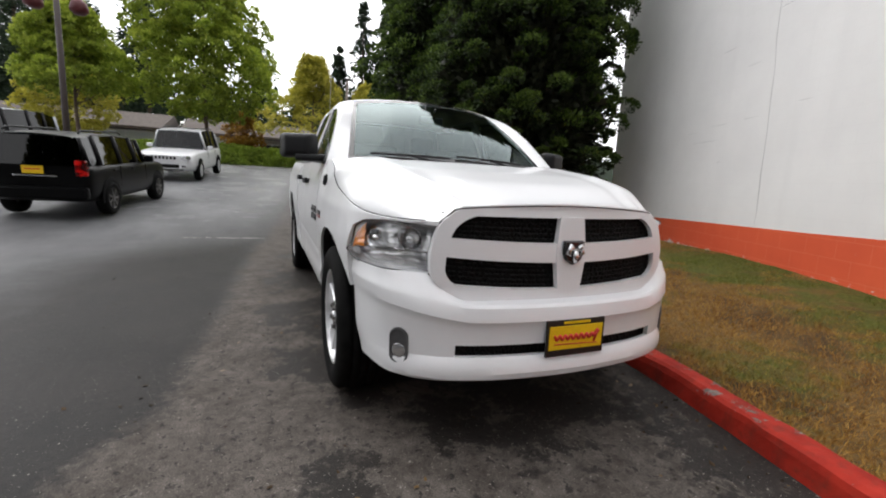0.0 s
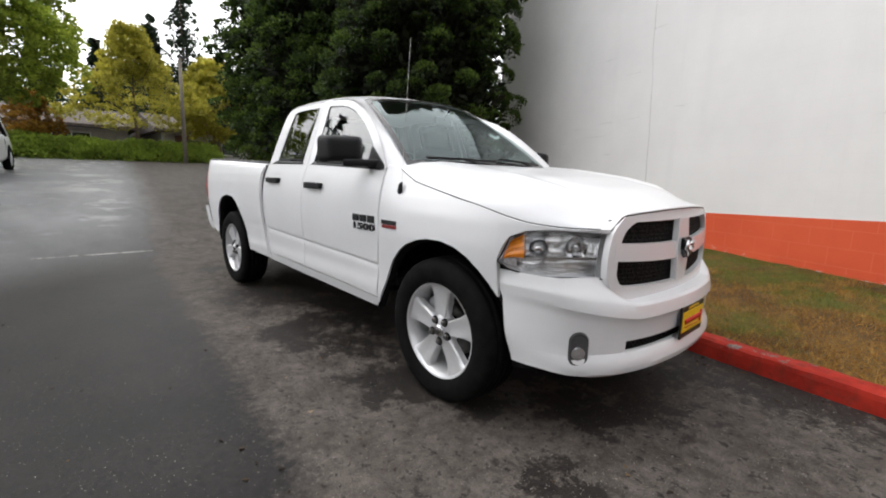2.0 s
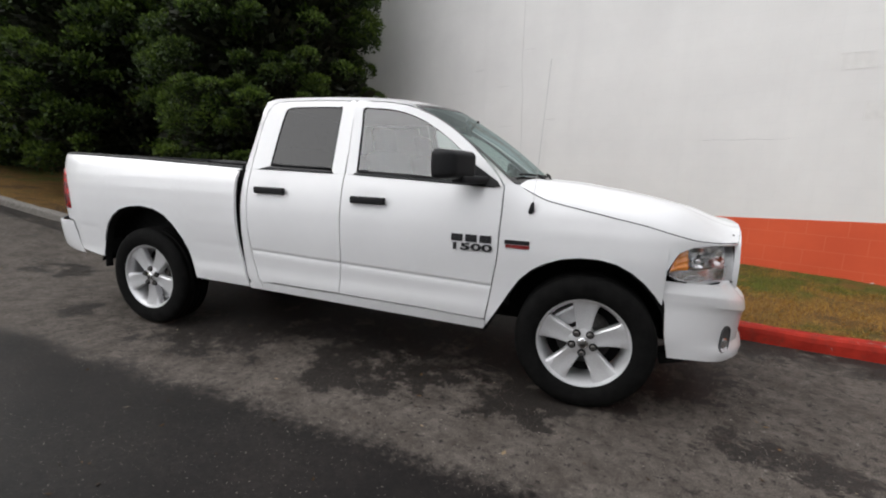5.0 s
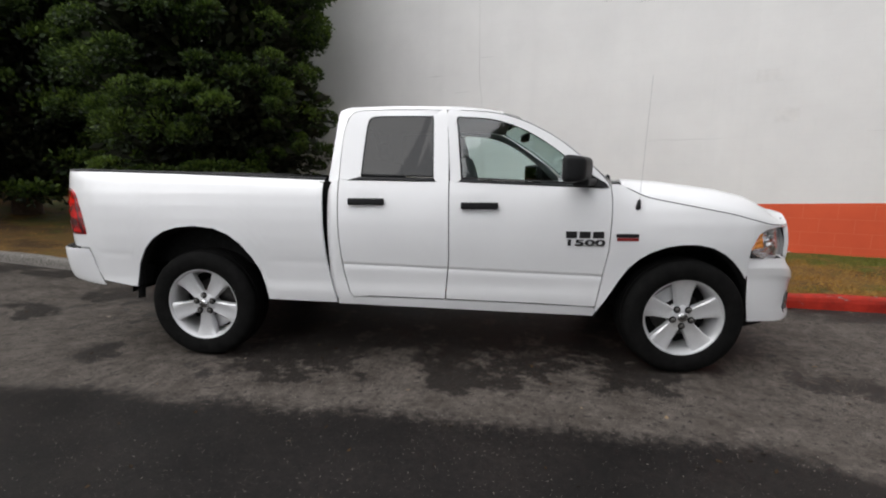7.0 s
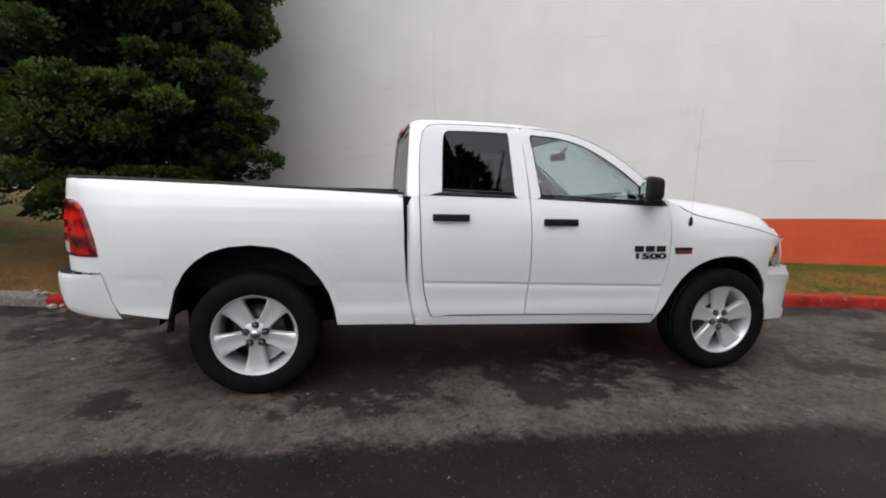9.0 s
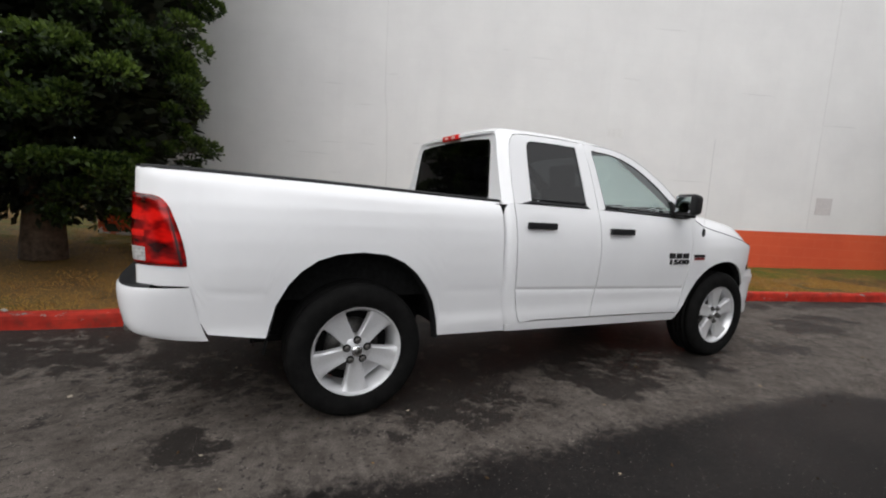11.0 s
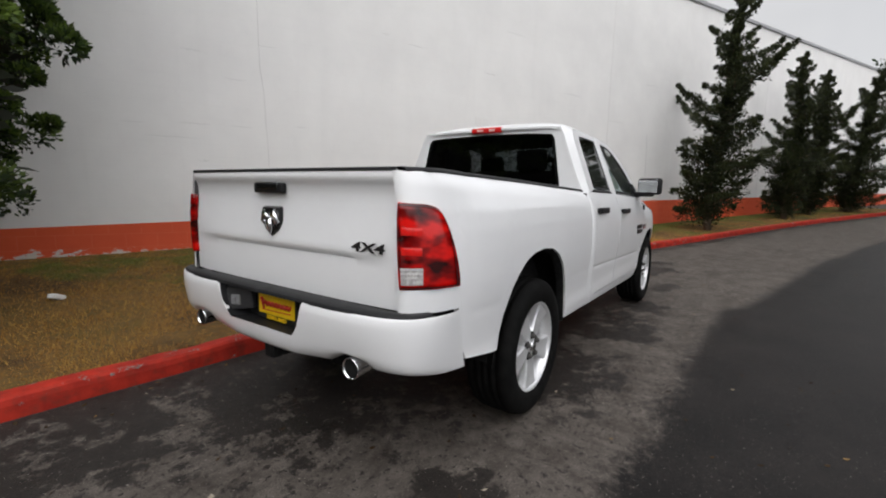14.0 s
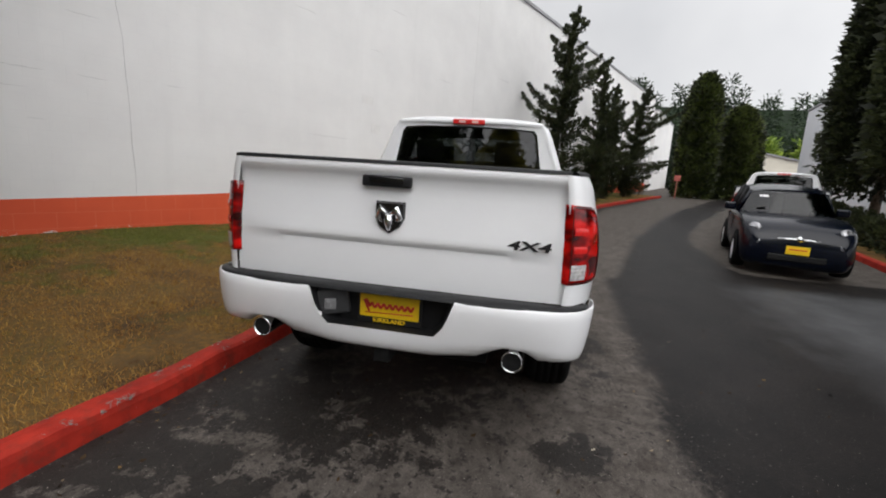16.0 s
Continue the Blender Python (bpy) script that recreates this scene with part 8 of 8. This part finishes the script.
broadleaf(-27.0, 6.6, 1.8, 6.6, 1.5, 24, ORANGE, "small tree turning orange behind the bank", 170, 60, 0.15, 1.8)
broadleaf(-25.5, 5.9, 1.8, 6.0, 2.0, 25, MAPLE_YELLOW, "small yellow-green tree by the street", 300, 60, 0.17, 1.3)
broadleaf(-24.5, -2.6, 1.8, 3.0, 1.0, 26, ORANGE, "low orange-brown shrub by the houses", 120, 50, 0.14, 0.4, None, "street shrubs", 0.3)
broadleaf(-27.0, -12.0, 1.8, 5.5, 2.2, 27, MAPLE_YELLOW, "yellow-green tree before the houses", 260, 60, 0.18, 1.3)
broadleaf(-15.5, 10.5, 1.2, 9.0, 2.6, 28, MAPLE, "green tree behind the cedars", 380, 60, 0.2, 1.5)


def bank():
    rng = np.random.default_rng(66)
    n = 2600
    y = rng.uniform(-20, 5.2, n)
    q = rng.uniform(0, 1, n)
    x = -21.3 - 2.6 * q
    lump = np.array([noise.noise(Vector((a * 0.8, b * 0.8, 3))) for a, b in zip(x, y)])
    z = 1.55 + 0.95 * np.sin(q * np.pi * 0.62) * (1 + 0.25 * lump)
    nr = np.stack([np.full(n, 0.6), rng.normal(size=n) * 0.2, np.full(n, 0.8)], -1)
    ob = leaves("ivy_bank", np.stack([x, y, z], -1), nr, 16, 0.3, 0.17, 0.06, IVY, None, 66)
    tagged(ob, "green ivy-covered bank between the lot and the street", "hedge", kind="stuff")
    xs, ys = np.linspace(-24.4, -21.2, 9), np.linspace(-22, 5.5, 40)
    v = [(xx, yy, 1.42 + 0.85 * math.sin((-21.2 - xx) / 3.2 * math.pi * 0.62)) for xx in xs for yy in ys]
    f = [(i * 40 + j, (i + 1) * 40 + j, (i + 1) * 40 + j + 1, i * 40 + j + 1) for i in range(8) for j in range(39)]
    tagged(mesh_ob("bank_soil", v, f, SOIL, smooth=True), "bank of dark soil under the ivy", "bank", kind="structure")


bank()
low_hedge("round_shrub", -24.6, -23.2, lambda x: 4.2, 1.4, lambda x: 1.9, 0.95, 52, "rounded green shrub on the bank", 160)


def house(x, y0, y1, seed, label):
    """A long low house: walls, deep-eaved roof, windows, door, garage."""
    rng = random.Random(seed)
    h = tagged(new("house"), label, "house", group="low houses across the street")
    zb = 1.75
    WALLS = simple("house_wall", (0.42, 0.40, 0.37), 0.8, 0, 3, 0.15)
    bm = bmesh.new()
    add_box(bm, (x - 4, (y0 + y1) / 2, zb + 1.1), (8, y1 - y0, 2.3))
    part("wall", bm, WALLS, h)
    bm = bmesh.new()
    prof = [(x + 1.1, zb + 2.15), (x + 1.1, zb + 2.32), (x - 4, zb + 3.75), (x - 9.1, zb + 2.32), (x - 9.1, zb + 2.15)]
    a = [bm.verts.new((px, y0 - 0.6, pz)) for px, pz in prof]
    b = [bm.verts.new((px, y1 + 0.6, pz)) for px, pz in prof]
    bm.faces.new(a)
    bm.faces.new(b[::-1])
    for i in range(5):
        bm.faces.new((a[i], a[(i + 1) % 5], b[(i + 1) % 5], b[i]))
    part("roof", bm, simple("brown_shingle", (0.075, 0.058, 0.048), 0.9, 0, 5, 0.35, 0.5), h, "brown shingle roof")
    y = y0 + 0.8
    kinds = ["garage_door", "window", "door", "window", "siding", "window", "garage_door", "window", "siding", "window"]
    i = rng.randrange(4)
    while y < y1 - 2.6:
        kd = kinds[i % len(kinds)]
        i += 1
        w = {"garage_door": 3.4, "window": 1.9, "door": 1.0, "siding": 2.2}[kd]
        zc, hh, mt = {"garage_door": (1.05, 2.0, simple("garage_white", (0.62, 0.66, 0.64), 0.6, 0, 2, 0.05)), "window": (1.3, 1.1, SCREEN), "door": (1.0, 1.95, simple("door_brown", (0.12, 0.06, 0.04), 0.5)), "siding": (1.1, 2.1, simple("rust_siding", (0.30, 0.11, 0.05), 0.8))}[kd]
        bm = bmesh.new()
        add_box(bm, (x + 0.02, y + w / 2, zb + zc), (0.08, w, hh), None, 0.01, 1)
        p = part(kd, bm, mt if kd != "window" else GLOSSBLACK, h)
        if kd in ("window", "garage_door"):
            for yy, zz, sy, sz in ((y + w / 2, zb + zc + hh / 2, w + 0.12, 0.08), (y + w / 2, zb + zc - hh / 2, w + 0.12, 0.08), (y, zb + zc, 0.08, hh), (y + w, zb + zc, 0.08, hh), (y + w / 2, zb + zc, 0.05, hh)):
                bm = bmesh.new()
                add_box(bm, (x + 0.06, yy, zz), (0.08, sy, sz))
                part("frame", bm, simple("trim_white", (0.7, 0.7, 0.68), 0.6), p)
        y += w + rng.uniform(0.5, 1.3)
    return h


house(-31, -26, -8.5, 1, "long low house with a brown roof and white garage")
house(-32, -6.5, 2.2, 2, "low house with a deep brown roof behind the ivy bank")
house(-31, 4.0, 16.0, 5, "low brown-roofed house with rust-coloured siding")

# poles
pole = tagged(new("lamp_pole"), "dark lot lamp pole with two lamp heads", "lamp pole")
bm = bmesh.new()
add_tube(bm, [(0, 0, 0), (0, 0, 3), (0, 0, 5.2)], [0.075, 0.065, 0.055], 12)
part("pole", bm, simple("pole_brown", (0.06, 0.045, 0.04), 0.6), pole, "", True)
for s in (-1, 1):
    bm = bmesh.new()
    add_tube(bm, [(0, 0, 4.75), (0, s * 0.25, 4.78), (0, s * 0.42, 4.72)], 0.025, 8)
    a = part("arm", bm, simple("pole_arm", (0.05, 0.04, 0.04), 0.6), pole)
    bm = bmesh.new()
    add_tube(bm, [(0, s * 0.42, 4.80), (0, s * 0.42, 4.70), (0, s * 0.42, 4.52), (0, s * 0.42, 4.44)], [0.06, 0.16, 0.19, 0.10], 16)
    part("lamp_head", bm, simple("lamp_dark_red", (0.09, 0.012, 0.014), 0.5), a, "dark red lamp head", True)
bm = bmesh.new()
add_tube(bm, [(0, 0, -0.1), (0, 0, 0.45)], 0.22, 16)
part("footing", bm, simple("footing_concrete", (0.35, 0.34, 0.32), 0.85), pole)
pole.matrix_basis = Matrix.Translation((-7.25, -5.72, gz(-7.25) - 0.1))
up = tagged(new("utility_pole"), "slim weathered wooden pole at the lot's edge", "pole")
bm = bmesh.new()
add_tube(bm, [(0, 0, -0.2), (0, 0.02, 3), (0.03, 0.05, 5.4)], [0.10, 0.085, 0.075], 10)
part("post", bm, simple("weathered_wood", (0.22, 0.19, 0.16), 0.85, 0, 14, 0.3, 0.3), up, "", True)
bm = bmesh.new()
add_box(bm, (0.05, 0.15, 5.3), (0.12, 0.5, 0.12), None, 0.02)
part("lamp_arm", bm, GREYPLASTIC, up)
up.matrix_basis = Matrix.Translation((-21.0, 3.2, gz(-21)))

# small litter on the verge
bm = bmesh.new()
add_box(bm, (0, 0, 0.03), (0.14, 0.09, 0.05), Matrix.Rotation(0.4, 3, "Y"), 0.012)
lit = part("paper_scrap", bm, simple("paper_white", (0.75, 0.75, 0.73), 0.7))
lit.matrix_basis = Matrix.Translation((-1.12, 3.72, float(verge_z(np.array(-1.12), np.array(3.72))))) @ Matrix.Rotation(0.7, 4, "Z")
tagged(lit, "crumpled white paper scrap lying on the grass", "litter")


# broken concrete where the kerb's paint ends
CHIPSTONE = simple("broken_concrete", (0.30, 0.28, 0.25), 0.9, 0, 30, 0.3, 0.5)
rng = random.Random(8)
for i in range(7):
    bm = bmesh.new()
    bmesh.ops.create_icosphere(bm, subdivisions=1, radius=rng.uniform(0.025, 0.06))
    for v in bm.verts:
        v.co *= rng.uniform(0.7, 1.2)
        v.co.z *= 0.6
    x = -2.95 + 0.085 * i
    y = 1.53 + rng.uniform(-0.10, 0.12)
    st = part("concrete_chunk", bm, CHIPSTONE)
    st.matrix_basis = Matrix.Translation((x, y, gz(x) + (0.15 if y > 1.49 else 0.02))) @ Matrix.Rotation(rng.uniform(0, 6), 4, "Z")
    tagged(st, "small chunk of broken grey kerb concrete", "rubble", group="kerb rubble")


# fallen leaves and bits on the asphalt
def leaf_litter():
    rng = np.random.default_rng(91)
    n = 900
    x = rng.uniform(-7, 8.5, n)
    d = np.where(rng.uniform(0, 1, n) < 0.4, 0.15 * rng.exponential(1.0, n), rng.uniform(0.05, 4.2, n))
    y = poly_at(KERB_LINE, x) - 0.02 - d
    z = ground_z(x, y) + 0.004
    L = rng.uniform(0.006, 0.020, n)
    a = rng.uniform(0, 2 * np.pi, n)
    u = np.stack([np.cos(a), np.sin(a), rng.uniform(-0.1, 0.25, n)], -1) * L[:, None]
    w = np.stack([-np.sin(a), np.cos(a), rng.uniform(-0.1, 0.25, n)], -1) * (L * rng.uniform(0.35, 0.8, n))[:, None]
    c = np.stack([x, y, z], -1)
    v = np.stack([c - u, c - 0.2 * u + w, c + u + np.array([0, 0, 0.004]), c + 0.1 * u - w], 1).reshape(-1, 3)
    k = Mat("dead_leaves", (0.05, 0.03, 0.015), 0.8, 0, 0.2)
    k.put("Base Color", k.ramp(k.island(), (0.0, (0.012, 0.009, 0.006)), (0.7, (0.05, 0.03, 0.014)), (0.9, (0.16, 0.10, 0.04)), (1.0, (0.30, 0.27, 0.22))))
    ob = mesh_ob("leaf_litter", v.tolist(), np.arange(4 * n).reshape(-1, 4).tolist(), k.m)
    tagged(ob, "scattered dead leaves and bits on the asphalt", "leaf litter", kind="stuff")


leaf_litter()


# worn painted stripe across the lane's edge
bm = bmesh.new()
rows = []
for i in range(13):
    y = lerp(-2.75, -1.35, i / 12)
    x = -2.86 + 0.10 * i / 12
    w = 0.035 + 0.012 * noise.noise(Vector((y * 5, 3, 1)))
    rows.append([(x - w, y, gz(x - w) + 0.004), (x + w, y, gz(x + w) + 0.004)])
grid_bm(rows, bm=bm)
k = Mat("worn_stripe", (0.3, 0.3, 0.29), 0.7, 0, 0.2)
k.put("Base Color", k.mix(k.step(k.noise(14, 6, 0.7), 0.42, 0.58), (0.07, 0.066, 0.06), (0.38, 0.37, 0.35)))
tagged(part("lane_stripe", bm, k.m), "faint worn white stripe painted on the asphalt", "road marking", kind="structure")
